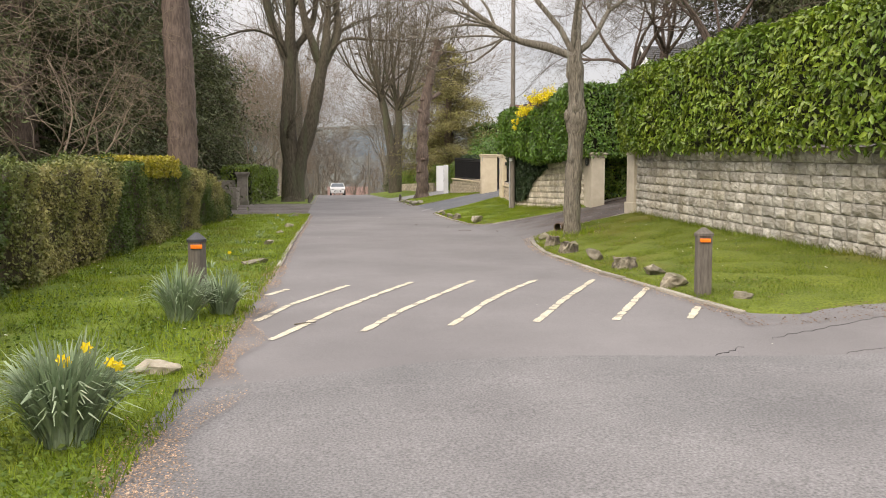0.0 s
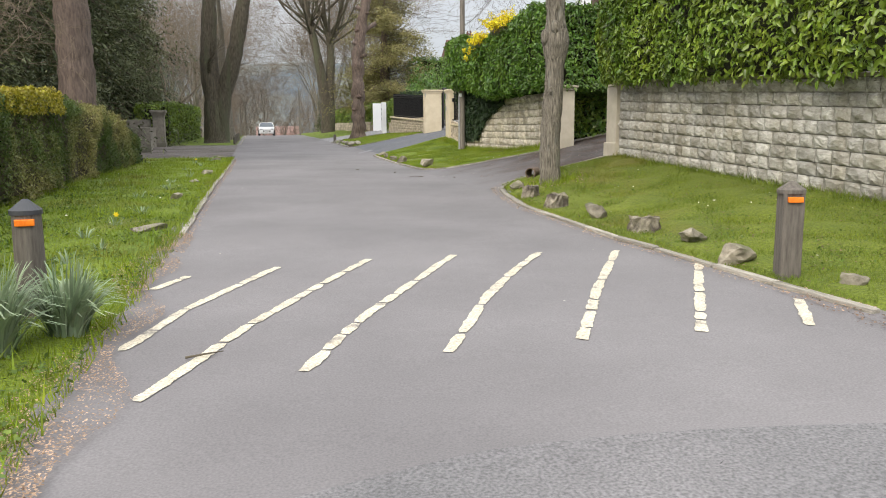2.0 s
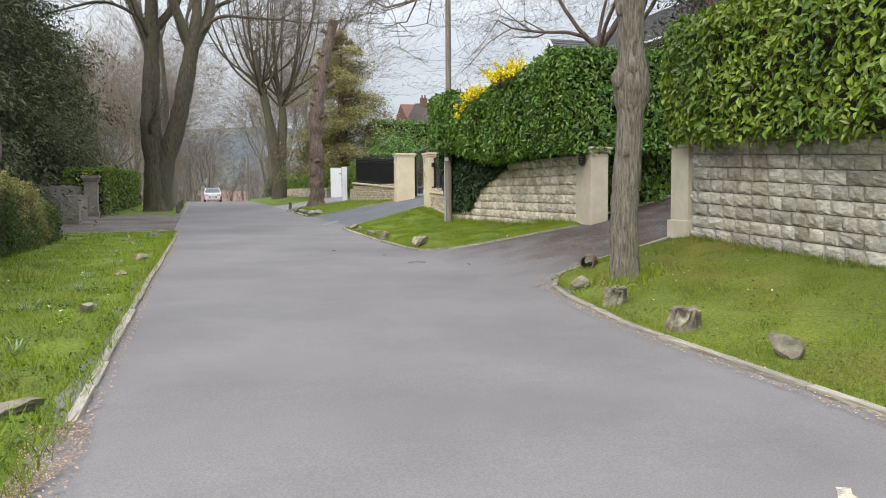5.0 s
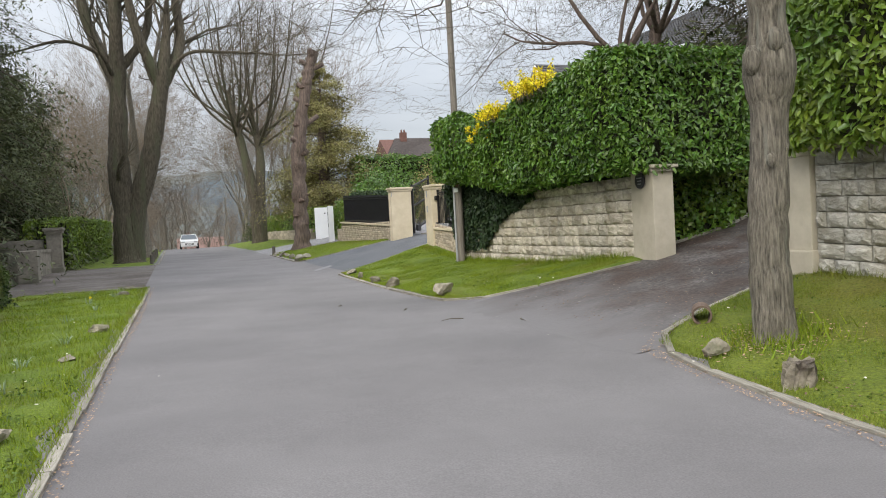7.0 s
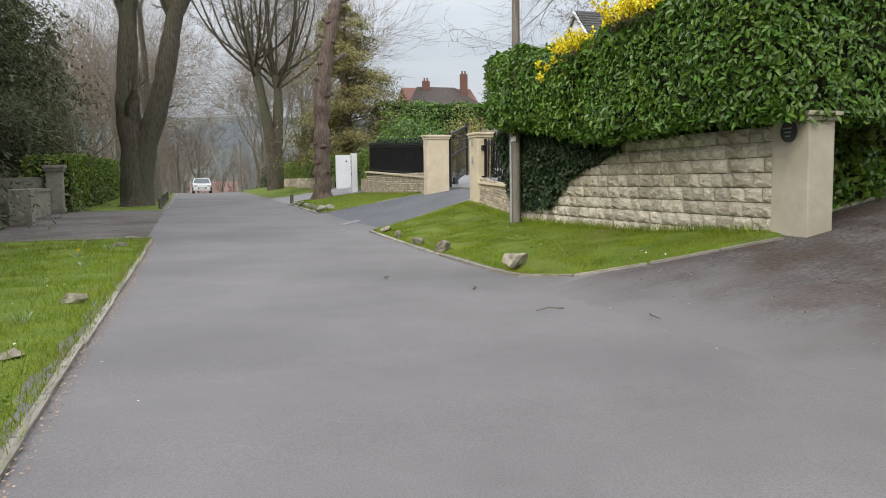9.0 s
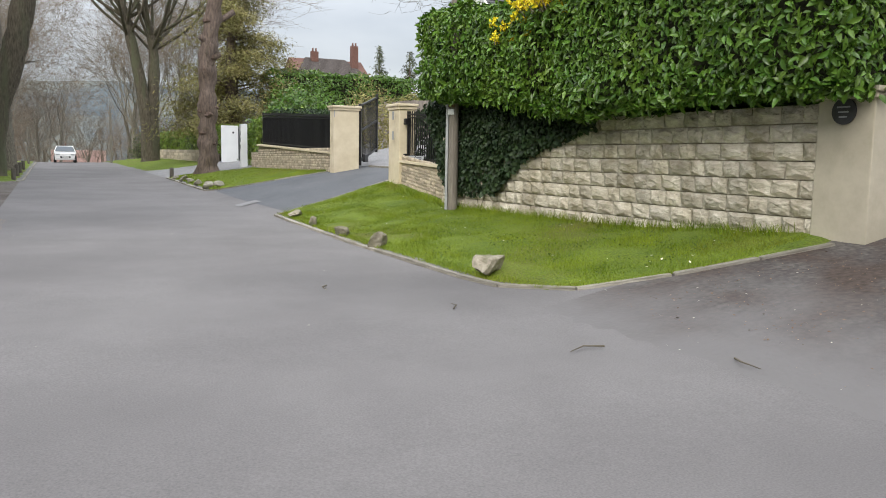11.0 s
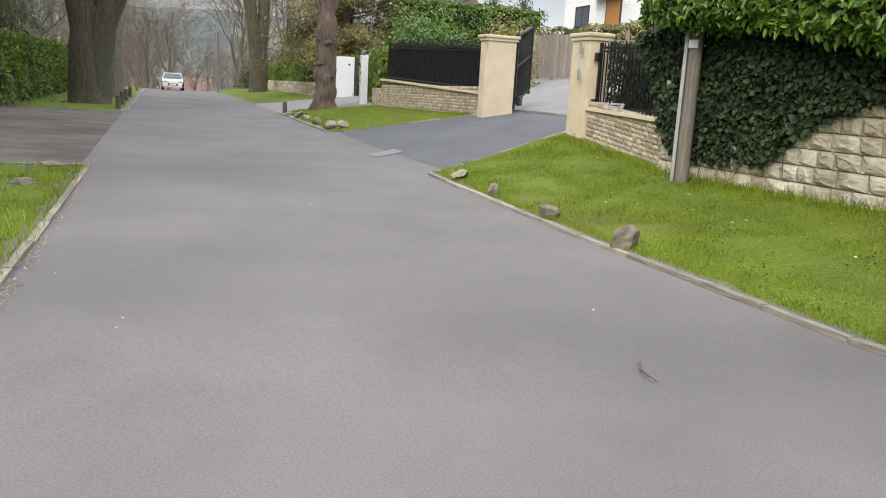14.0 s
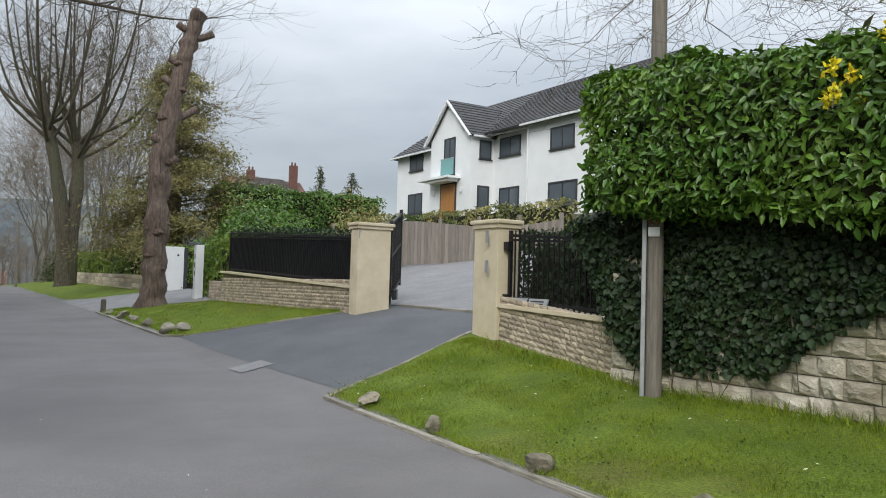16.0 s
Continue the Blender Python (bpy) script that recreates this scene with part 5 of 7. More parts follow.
for _i, (_x, _y) in enumerate(((-1.55, 10.6), (-1.4, 11.4), (-1.75, 12.4), (-1.6, 13.5), (-1.45, 14.8), (-1.8, 17.2), (-1.5, 18.9), (-1.6, 20.6), (-1.35, 22.4), (-1.7, 25.5), (-1.4, 27.6), (-1.7, 29.4), (-1.3, 31.0), (-1.9, 32.6), (-1.25, 32.8))):
    daffodil_clump("small tuft of daffodil leaves in the verge", (_x, _y), 16, 0.2, 0.22, 60 + _i, ((0.03, -0.03, 0.19),) if _i in (3, 11) else ())

# ---- telegraph pole, ivy, plaque ----
TP = thing("telegraph_pole", "grey wooden telegraph pole with a metal conduit strapped to it", "telegraph pole", (7.4, 30.45, gz(7.4, 30.45)), turn=-50)
part("pole", cyl_bm(0.098, 0.08, -0.4, 8.4, 16), M_POLE, TP)
part("conduit", box_bm(-0.15, -0.098, -0.05, 0.01, -0.05, 2.25, 0.01), M_STEEL, TP, "galvanised cable conduit")
part("notice", box_bm(-0.08, 0.05, -0.112, -0.096, 2.02, 2.14, 0.003), M_BRICK, TP, "small red notice")
part("notice", box_bm(-0.08, 0.05, -0.114, -0.096, 1.88, 1.99, 0.003), M_WHITE, TP, "small white notice")


def ivy_patch(label, x, ya, yb, low, high, density, size=0.085):
    top = thing("ivy", label, "ivy", (x, (ya + yb) / 2, gz(x, (ya + yb) / 2)))
    n = int(density * (yb - ya) * 1.7)
    y = rng.uniform(ya, yb, n)
    lo, hi = low(y), high(y)
    z = lo + rng.uniform(0, 1, n) * (hi - lo)
    keep = (hi > lo + 0.02) & (rng.uniform(0, 1, n) < np.clip((hi - lo) / 1.7, 0.05, 1))
    y, z, lo = y[keep], z[keep], lo[keep]
    p = np.stack([np.full(len(y), x), y, z], 1)
    p[:, 0:1] -= 0.06 + bulge(p, 1.6, 0.1) + rng.uniform(-.05, .06, (len(y), 1))
    q = np.tile([-1.0, 0, 0.35], (len(y), 1))
    ob = leaves("foliage", p, q, size, 0.85, M_IVY, top, tilt=0.5, label="dark ivy leaves")
    inv = ob.matrix_parent_inverse = Matrix.Translation(-Vector(top.matrix_basis.translation))
    r = random.Random(5)
    for i in range(9):
        yy = r.uniform(ya + 2.6, yb)
        z0 = float(low(yy))
        w = Wood()
        w.tube([(x - .05, yy, z0 + .5), (x - .06, yy + r.uniform(-.1, .1), z0 + .1), (x - .05, yy + r.uniform(-.2, .2), z0 - r.uniform(.1, .3))], [0.012, 0.009, 0.004], 5)
        w.done("stem", M_TWIG, top, "bare brown ivy stem").matrix_parent_inverse = inv
    return top


ivy_patch("dark ivy hanging over the block wall and railings", 7.66, 26.2, 32.1, ramp((26.2, 2.2), (27.3, 1.95), (28.0, 1.75), (28.6, 1.45), (29.0, 1.1), (30.0, 1.0), (30.9, 1.0), (31.3, 1.3), (31.6, 1.8), (31.9, 2.4), (32.5, 2.9)), ramp((26.2, 2.45), (28, 2.6), (31.0, 3.0), (32.5, 2.8)), 1500)
# plaque with a raised rim
_t = thing("plaque", "round dark slate plaque fixed to the cream pier", "plaque", (7.6, 22.12, 2.26))
_bm = cyl_bm(0.135, 0.135, 0, 0.025, 32, m=Matrix.Rotation(radians(-90), 4, "Y"))
part("disc", _bm, M_PLAQUE, _t)
for _i in range(3):
    part("lettering", box_bm(-0.029, -0.0245, -0.075 + 0.015 * _i, 0.075 - 0.015 * _i, 0.035 - 0.05 * _i, 0.05 - 0.05 * _i), M_STEEL, _t, "unreadable pale line of letters")


# ---- railings and gate ----
def railing(label, x, ya, yb, za, zb, ha, hb, every=0.115, mat=None):
    """Black rails with upright bars between two piers; za, zb its foot and ha, hb its top at the ends."""
    top = thing("railing", label, "railing", (x, (ya + yb) / 2, (za + zb) / 2))
    inv = Matrix.Translation(-Vector(top.matrix_basis.translation))
    made = []
    for d0, d1 in ((za + 0.05, zb + 0.05), (ha - 0.1, hb - 0.1)):
        made.append(sloped_bar("rail", x - 0.02, x + 0.02, ya, yb, d0, d1, 0.045, M_BLACK, top))
    made.append(sloped_bar("rail", x - 0.02, x + 0.02, ya, yb, (ha + za) / 2 + 0.42, (hb + zb) / 2 + 0.42, 0.035, M_BLACK, top))
    n = int((yb - ya) / every)
    bar = bpy.data.meshes.new("bar")
    bm = box_bm(-0.01, 0.01, -0.01, 0.01, 0, 1)
    bm.to_mesh(bar)
    bm.free()
    bar.materials.append(M_BLACK)
    for i in range(n + 1):
        f = i / n
        y, z0, z1 = ya + (yb - ya) * f, za + (zb - za) * f, ha + (hb - ha) * f
        fat = 2.6 if i in (0, n) else 1.0
        ob = new("bar", bar)
        ob.parent = top
        ob.matrix_basis = inv @ pose(x, y, z0) @ Matrix.Diagonal((fat, fat, z1 - z0, 1))
    for o in made:
        o.matrix_parent_inverse = inv
    return top


R_S = railing("black steel railing on the low rubble wall", 8.02, 31.7, 34.02, 1.53, 1.63, 2.66, 2.8)
R_N = railing("long black steel railing on the low rubble wall", 8.18, 40.1, 48.9, 1.84, 2.12, 2.98, 3.4)
sloped_bar("screen", 8.2, 8.215, 40.1, 48.9, 1.9, 2.18, 1.02, M_BLACK, R_N, "dark privacy mesh behind the bars").matrix_parent_inverse = Matrix.Translation(-Vector(R_N.matrix_basis.translation))
for _y, _z in ((33.98, 2.55), (33.98, 1.72)):
    part("bracket", box_bm(-0.04, 0.06, -0.02, 0.1, _z - 0.07, _z + 0.07, 0.006), M_BLACK, R_S, "bolted black bracket").matrix_parent_inverse = Matrix.Translation(-Vector(R_S.matrix_basis.translation)) @ Matrix.Translation((7.96, _y, 0))

GT = thing("gate", "tall black steel gate leaf standing open", "gate", (8.85, 39.5, gz(8.85, 39.5)), turn=55)
part("gate_stile", box_bm(-0.04, 0.04, -0.04, 0.04, 0.08, 1.95, 0.006), M_BLACK, GT)
part("gate_stile", box_bm(2.12, 2.2, -0.04, 0.04, 0.5, 2.4, 0.006), M_BLACK, GT)
for _z in (0.18, 1.1, 1.85):
    sloped = mesh_object("rail", [(a, b, c + d) for a, c in ((0, _z), (2.2, _z + 0.42)) for b, d in ((-.025, 0), (.025, 0), (.025, .06), (-.025, .06))], [(0, 1, 2, 3), (7, 6, 5, 4), (0, 4, 5, 1), (1, 5, 6, 2), (2, 6, 7, 3), (3, 7, 4, 0)], M_BLACK, GT)
for _i in range(14):
    _x = 0.15 + _i * 0.145
    part("bar", box_bm(_x - .011, _x + .011, -.011, .011, 0.2 + _x * .19, 1.9 + _x * .19), M_BLACK, GT)
part("gate_motor", box_bm(0.1, 0.5, -0.14, -0.05, 0.18, 0.42, 0.02), M_BLACK, GT, "black gate motor arm")
# slots in the pier faces, with lamps and an entry panel
for _p, _zz, _fx in ((pb, 1.72, -0.305), (pb, 1.25, -0.305), (pa, 1.85, -0.375)):
    part("slot_light", box_bm(_fx - 0.012, _fx + 0.01, -0.2, -0.13, _zz - 0.11, _zz + 0.09, 0.004), M_STEEL, _p, "recessed steel light slot")
for _i, (_y, _w2, _m, _l, _tt) in enumerate(((33.65, 0.2, M_STEEL, "small silver floodlight head on the coping", 40), (33.25, 0.24, M_WHITE, "small pale house sign leaning on the railing", 20))):
    _z = 1.53 + (_y - 31.2) * 0.0414
    _t = thing("floodlight" if _i == 0 else "house_sign", _l, "lamp" if _i == 0 else "sign", (7.93, _y, _z))
    part("face", box_bm(-0.012, 0.012, -_w2, _w2, 0.0, 0.13, 0.006), M_GREYFRAME if _i == 0 else M_STEEL, _t)
    if _i == 0:
        part("glass", box_bm(-0.02, -0.013, -_w2 + .03, _w2 - .03, 0.02, 0.11), M_STEEL, _t, "pale lamp glass")
    else:
        for _k in range(2):
            part("lettering", box_bm(-0.016, -0.0125, -0.15, 0.15, 0.03 + 0.045 * _k, 0.05 + 0.045 * _k), M_GREYFRAME, _t, "unreadable dark line of letters")
    _t.matrix_basis = pose(7.93, _y, _z) @ pose(0, 0, 0, 0, 22, 0)

# ---- white gate and far low wall ----
_t = thing("gate_post", "white painted timber gate post with slots", "gate post", (8.12, 52.3, gz(8.12, 52.3)))
part("post", box_bm(-0.14, 0.14, -0.14, 0.14, -0.2, 1.9, 0.012), M_WHITE, _t)
for _z in (0.9, 1.2, 1.5):
    part("slot", box_bm(-0.143, -0.13, -0.05, 0.05, _z - 0.1, _z + 0.08), M_GREYFRAME, _t, "dark slot")
_t = thing("white_gate", "solid white boarded gate leaf standing open", "gate", (8.45, 59.0, gz(8.45, 59.0)))
part("leaf", box_bm(-0.02, 0.86, -0.03, 0.03, 0.06, 1.98, 0.012), M_WHITE, _t)
part("gate_stile", box_bm(0.87, 1.02, -0.06, 0.06, 0.0, 1.95, 0.012), M_GREYFRAME, _t, "dark gate stile")
part("ring_handle", cyl_bm(0.05, 0.05, -0.045, -0.031, 12, m=Matrix.Translation((0.6, 0, 1.62)) @ Matrix.Rotation(radians(-90), 4, "X")), M_GREYFRAME, _t, "dark round handle")
block_wall("wall_far", "low coursed stone wall under the far bright hedge", 8.5, 61.5, 92, 1.05, 1.1, 0.86, 0.215, 0.9, RUBBLES, piecename="rubble_stone")
block_wall("wall_far_return", "short stub of low stone wall by the gate post", 8.3, 49.3, 51.6, 1.04, 1.04, 0.75, 0.107, 0.26, RUBBLES, piecename="rubble_stone")
for _x, _y, _h in ((5.05, 52.4, 0.42), (-0.95, 52.3, 0.45), (-0.95, 56.0, 0.5), (-0.95, 60.5, 0.5), (-0.95, 66, 0.5)):
    _t = thing("marker_post", "short dark timber marker post in the grass", "post", (_x, _y, gz(_x, _y) + 0.04), group="short verge posts")
    part("post", cyl_bm(0.09, 0.085, -0.1, _h - 0.03, 12), M_WOOD_POST, _t)
    part("cap", cyl_bm(0.088, 0.05, _h - 0.03, _h, 12), M_WOOD_POST, _t)

# ---- old gateway of the side drive ----
M_OLDSTONE = material("old_grey_stone", (0.17, 0.15, 0.125), (0.33, 0.3, 0.25), 5, 0.95, 0.6, 8, (0.1, 0.105, 0.07), 1.2, (0.48, 0.75), bump_dist=0.03)
pier("gate_pier", "old grey stone gate pier with a stepped cap", -5.2, -4.6, 49.3, 49.9, 0.46, 2.5, M_OLDSTONE, cap=0.13, over=0.12, plinth=True)
pier("gate_pier", "broken low stone gate pier beside the gravel drive", -5.0, -4.35, 40.9, 41.5, 0.42, 1.55, M_OLDSTONE, cap=0.02, over=0.0)
_t = thing("wall_old", "old grey stone wall ramping between the broken piers", "wall", kind="structure")
sloped_bar("wall_core", -5.35, -5.05, 41.5, 49.3, 0.1, 0.1, 1.35, M_OLDSTONE, _t)
sloped_bar("coping", -5.4, -5.0, 41.5, 49.3, 1.45, 1.45, 0.12, M_OLDSTONE, _t)
_t2 = thing("wall_old_back", "old grey stone wall behind the gate pier", "wall", kind="structure")
part("wall_core", box_bm(-9.5, -5.35, 49.4, 49.8, 0.1, 2.0, 0.02), M_OLDSTONE, _t2)


# ---- houses ----
def house_window(parent, x, ya, yb, za, zb, bars=1, axis="x", label="", glass=None):
    """A framed window on a face at x (or at y, when axis is 'y'), with panes set back between the bars."""
    win = new("window")
    win.parent = parent
    tagged(win, label or "dark grey framed window")
    def bx(a0, a1, z0, z1, d0, d1):
        return box_bm(x + d0, x + d1, a0, a1, z0, z1) if axis == "x" else box_bm(a0, a1, x + d0, x + d1, z0, z1)
    f = 0.09
    for a0, a1, z0, z1 in ((ya, ya + f, za, zb), (yb - f, yb, za, zb), (ya + f, yb - f, za, za + f), (ya + f, yb - f, zb - f, zb)):
        part("frame", bx(a0, a1, z0, z1, -0.06, 0.02), M_GREYFRAME, win)
    for i in range(bars):
        c = ya + (yb - ya) * (i + 1) / (bars + 1)
        part("mullion", bx(c - 0.035, c + 0.035, za + f, zb - f, -0.05, 0.02), M_GREYFRAME, win)
    for i in range(bars + 1):
        a0, a1 = ya + (yb - ya) * i / (bars + 1), ya + (yb - ya) * (i + 1) / (bars + 1)
        part("pane", bx(a0 + 0.04, a1 - 0.04, za + 0.05, zb - 0.05, -0.025, 0.0), glass or M_GLASS, win)
    part("sill", bx(ya - 0.06, yb + 0.06, za - 0.07, za - 0.005, -0.12, 0.02), M_GREYFRAME, win)
    return win


def roof_slope(name, a, b, c, d, mat, parent, thick=0.12, rows=0):
    """A roof plane through four corners (eave a to b, ridge c to d), with tile courses as stepped strips."""
    a, b, c, d = (Vector(p) for p in (a, b, c, d))
    n = (b - a).cross(d - a).normalized()
    if n.z < 0:
        n = -n
    rows = rows or max(3, int((d - a).length / 0.3))
    V, F = [a - n * thick, b - n * thick], []
    for i in range(rows):
        f0, f1 = i / rows, (i + 1) / rows
        V += [a.lerp(d, f0) + n * 0.05, b.lerp(c, f0) + n * 0.05, a.lerp(d, f1) + n * 0.012, b.lerp(c, f1) + n * 0.012]
    V += [d - n * thick, c - n * thick]
    F = [(k, k + 1, k + 3, k + 2) for k in range(0, len(V) - 2, 2)] + [(0, 1, len(V) - 1, len(V) - 2)]
    return mesh_object(name, V, F, mat, parent, "rows of grey tiles" if mat is M_SLATE else "")


WH = thing("white_house", "white rendered two-storey house with grey tiled roof", "house", (31, 64, 6.0))
_made = set(bpy.data.objects)
G, E = 5.2, 11.4
part("wall_main", box_bm(29.8, 37, 60.3, 77.0, G, E), M_HOUSE, WH)
part("wall_south_wing", box_bm(29.2, 37.2, 49.5, 60.3, G, E), M_HOUSE, WH)
_v = [(28.0, 64.45, G), (28.0, 69.2, G), (28.0, 69.2, E), (28.0, 66.9, 13.75), (28.0, 64.45, E)]
_v += [(34.0, b, c) for a, b, c in _v]
mesh_object("wall_gable", _v, [(0, 1, 2, 3, 4), (9, 8, 7, 6, 5), (0, 5, 6, 1), (1, 6, 7, 2), (4, 9, 5, 0), (2, 7, 8, 3), (3, 8, 9, 4)], M_HOUSE, WH)
roof_slope("roof", (29.35, 64.1, E), (29.35, 77.3, E), (33.4, 73.5, 14.9), (33.4, 64.1, 14.9), M_SLATE, WH)
roof_slope("roof", (28.75, 49.0, E), (28.75, 64.1, E), (33.4, 64.1, 14.9), (33.4, 52.8, 14.9), M_SLATE, WH)
roof_slope("roof", (29.35, 77.3, E), (37.4, 77.3, E), (33.4, 73.5, 14.9), (33.4, 73.5, 14.9), M_SLATE, WH)
roof_slope("roof", (37.6, 77.3, E), (37.6, 49.0, E), (33.4, 52.8, 14.9), (33.4, 73.5, 14.9), M_SLATE, WH)
roof_slope("roof", (37.6, 49.0, E), (28.75, 49.0, E), (33.4, 52.8, 14.9), (33.4, 52.8, 14.9), M_SLATE, WH)
roof_slope("gable_roof", (27.75, 64.15, E - 0.15), (30.5, 64.15, E - 0.15), (32.4, 66.9, 13.9), (27.75, 66.9, 13.9), M_SLATE, WH)
roof_slope("gable_roof", (30.5, 69.6, E - 0.15), (27.75, 69.6, E - 0.15), (27.75, 66.9, 13.9), (32.4, 66.9, 13.9), M_SLATE, WH)
for _a, _b in (((27.72, 64.15, E - 0.28), (27.72, 66.9, 13.78)), ((27.72, 69.6, E - 0.28), (27.72, 66.9, 13.78))):
    _w = Wood()
    _w.tube([_a, _b], [0.12, 0.12], 4)
    _w.done("bargeboard", M_WHITE, WH, smooth=False)
part("gutter", box_bm(29.2, 29.34, 60.3, 64.1, E - 0.12, E, 0.02), M_WHITE, WH)
part("gutter", box_bm(28.6, 28.74, 49.2, 60.4, E - 0.12, E, 0.02), M_WHITE, WH)
part("gutter", box_bm(29.2, 29.34, 69.6, 77.2, E - 0.12, E, 0.02), M_WHITE, WH)
part("gutter", box_bm(28.0, 29.3, 64.1, 64.24, E - 0.25, E - 0.13, 0.02), M_WHITE, WH)
part("downpipe", cyl_bm(0.05, 0.05, G, E - 0.1, 10, at=(29.12, 60.2)), M_WHITE, WH)
house_window(WH, 29.8, 61.7, 63.8, 9.95, 11.15, 1)
house_window(WH, 29.8, 61.75, 63.75, 5.9, 8.0, 1, label="dark framed glazed garden doors")
house_window(WH, 64.45, 28.65, 29.55, 9.85, 11.05, 0, "y")
house_window(WH, 64.45, 28.55, 29.45, 6.5, 8.15, 0, "y")
house_window(WH, 29.8, 73.2, 75.1, 10.2, 11.5, 1)
house_window(WH, 29.8, 73.2, 75.2, 7.0, 8.5, 1)
house_window(WH, 29.2, 56.2, 58.2, 9.65, 10.9, 1)
house_window(WH, 29.2, 55.9, 58.3, 6.2, 7.8, 1)
house_window(WH, 28.0, 66.2, 67.5, 8.95, 11.4, 1, label="tall dark framed balcony doors")
part("balcony_glass", box_bm(27.78, 27.81, 66.1, 67.6, 8.95, 10.0), M_TEAL, WH, "green-tinted glass balcony front")
part("balcony_rail", box_bm(27.77, 27.82, 66.05, 67.65, 10.0, 10.05), M_STEEL, WH)
part("front_door", box_bm(27.92, 27.99, 66.1, 67.7, 6.2, 8.35, 0.01), M_ORANGE, WH, "warm oak front door")
part("door_frame", box_bm(27.95, 27.995, 65.95, 67.85, 6.2, 8.45), M_GREYFRAME, WH)
_bm = box_bm(27.0, 28.0, 65.5, 69.2, 8.62, 8.78, 0.02)
box_bm(27.15, 28.0, 65.75, 68.4, 8.45, 8.62, 0.02, _bm)
part("porch_canopy", _bm, M_WHITE, WH)
for _y in (65.3, 68.6):
    part("wall_lamp", cyl_bm(0.07, 0.07, 7.75, 8.05, 10, at=(27.9, _y)), M_WHITE, WH)
for _o in set(bpy.data.objects) - _made:
    if _o.parent is WH:
        _o.matrix_parent_inverse = Matrix.Translation((-31, -64, -6.0))


M_PINKROOF = material("faded_pink_tile", (0.32, 0.2, 0.17), (0.42, 0.28, 0.24), 3, 0.9, 0.3, 5)


def plain_house(label, at, size, eave, ridge, roof, wall, chimneys=(), turn=0.0, axis_y=False, windows=()):
    """A gabled house: at is its ground centre, size its length and depth."""
    top = thing("house", label, "house", at, turn=turn)
    a, b = size[0] / 2, size[1] / 2
    v = [(-a, -b, -1.5), (-a, b, -1.5), (-a, b, eave), (-a, 0, ridge - .15), (-a, -b, eave)]
    v += [(-x, y, z) for x, y, z in v]
    mesh_object("wall", v, [(4, 3, 2, 1, 0), (5, 6, 7, 8, 9), (0, 1, 6, 5), (1, 2, 7, 6), (2, 3, 8, 7), (3, 4, 9, 8), (4, 0, 5, 9)], wall, top)
    h = min(a, 2.5) if roof is M_REDROOF else 0.0
    roof_slope("roof", (-a - .3, -b - .35, eave - .1), (a + .3, -b - .35, eave - .1), (a + .3 - h, 0, ridge), (-a - .3 + h, 0, ridge), roof, top)
    roof_slope("roof", (a + .3, b + .35, eave - .1), (-a - .3, b + .35, eave - .1), (-a - .3 + h, 0, ridge), (a + .3 - h, 0, ridge), roof, top)
    if h:
        roof_slope("roof", (-a - .3, b + .35, eave - .1), (-a - .3, -b - .35, eave - .1), (-a - .3 + h, 0, ridge), (-a - .3 + h, 0, ridge), roof, top)
        roof_slope("roof", (a + .3, -b - .35, eave - .1), (a + .3, b + .35, eave - .1), (a + .3 - h, 0, ridge), (a + .3 - h, 0, ridge), roof, top)
    for cx, cy, z0, z1 in chimneys:
        st = part("chimney", box_bm(cx - .45, cx + .45, cy - .3, cy + .3, z0, z1, 0.02), M_BRICK, top, "red brick chimney stack")
        for k in (-.2, .2):
            part("chimney_pot", cyl_bm(0.12, 0.1, z1, z1 + 0.4, 10, at=(cx + k, cy)), M_BRICK, st, "clay chimney pot")
    for x0, x1, z0, z1 in windows:
        house_window(top, -b, x0, x1, z0, z1, 1, "y")
    return top


plain_house("distant brick house with two tall chimneys and brown roof", (32, 114, 8.0), (9.5, 8), 3.0, 5.8, M_REDROOF, M_BRICK, ((-1.6, -0.6, 4.8, 6.5), (3.3, -1.5, 3.0, 7.4)), turn=0)
plain_house("white house at the top of the climbing drive", (56, 35, 10.2), (10, 7), 2.9, 5.2, M_SLATE, M_HOUSE, turn=-62, windows=((-3.8, -1.6, 0.9, 2.3), (0.4, 2.8, 0.9, 2.3)))
plain_house("white garage at the top of the climbing drive", (53.5, 26.5, 9.4), (5, 5), 2.7, 4.6, M_SLATE, M_HOUSE, turn=-75)
plain_house("small pinkish house beyond the crest of the lane", (4.5, 150, -3.2), (7, 6), 3.0, 5.0, M_PINKROOF, M_RENDER, ((-2, 0, 4, 5.6),), windows=((-2.5, -1.2, 1, 2), (0.6, 1.9, 1, 2)))
plain_house("pale cottage far beyond the low stone wall", (21, 130, 1.5), (9, 6), 3.0, 5.6, M_SLATE, M_HOUSE, windows=((-3, -1.8, 1, 2), (1.0, 2.2, 1, 2)))

# board gate, low wall and planting at the top of the climbing drive
_t = thing("board_gate", "tall brown boarded gate closing the drive", "gate", (46.5, 25.8, gz(46.5, 25.8)), turn=-75)
for _i in range(14):
    part("board", box_bm(-2.0 + _i * .29, -2.0 + _i * .29 + .275, -0.03, 0.03, 0.05, 1.75 + 0.18 * math.sin(math.pi * _i / 13), 0.008), M_REDWOOD, _t)
part("rail", box_bm(-2.0, 2.05, 0.03, 0.08, 1.3, 1.42), M_REDWOOD, _t)
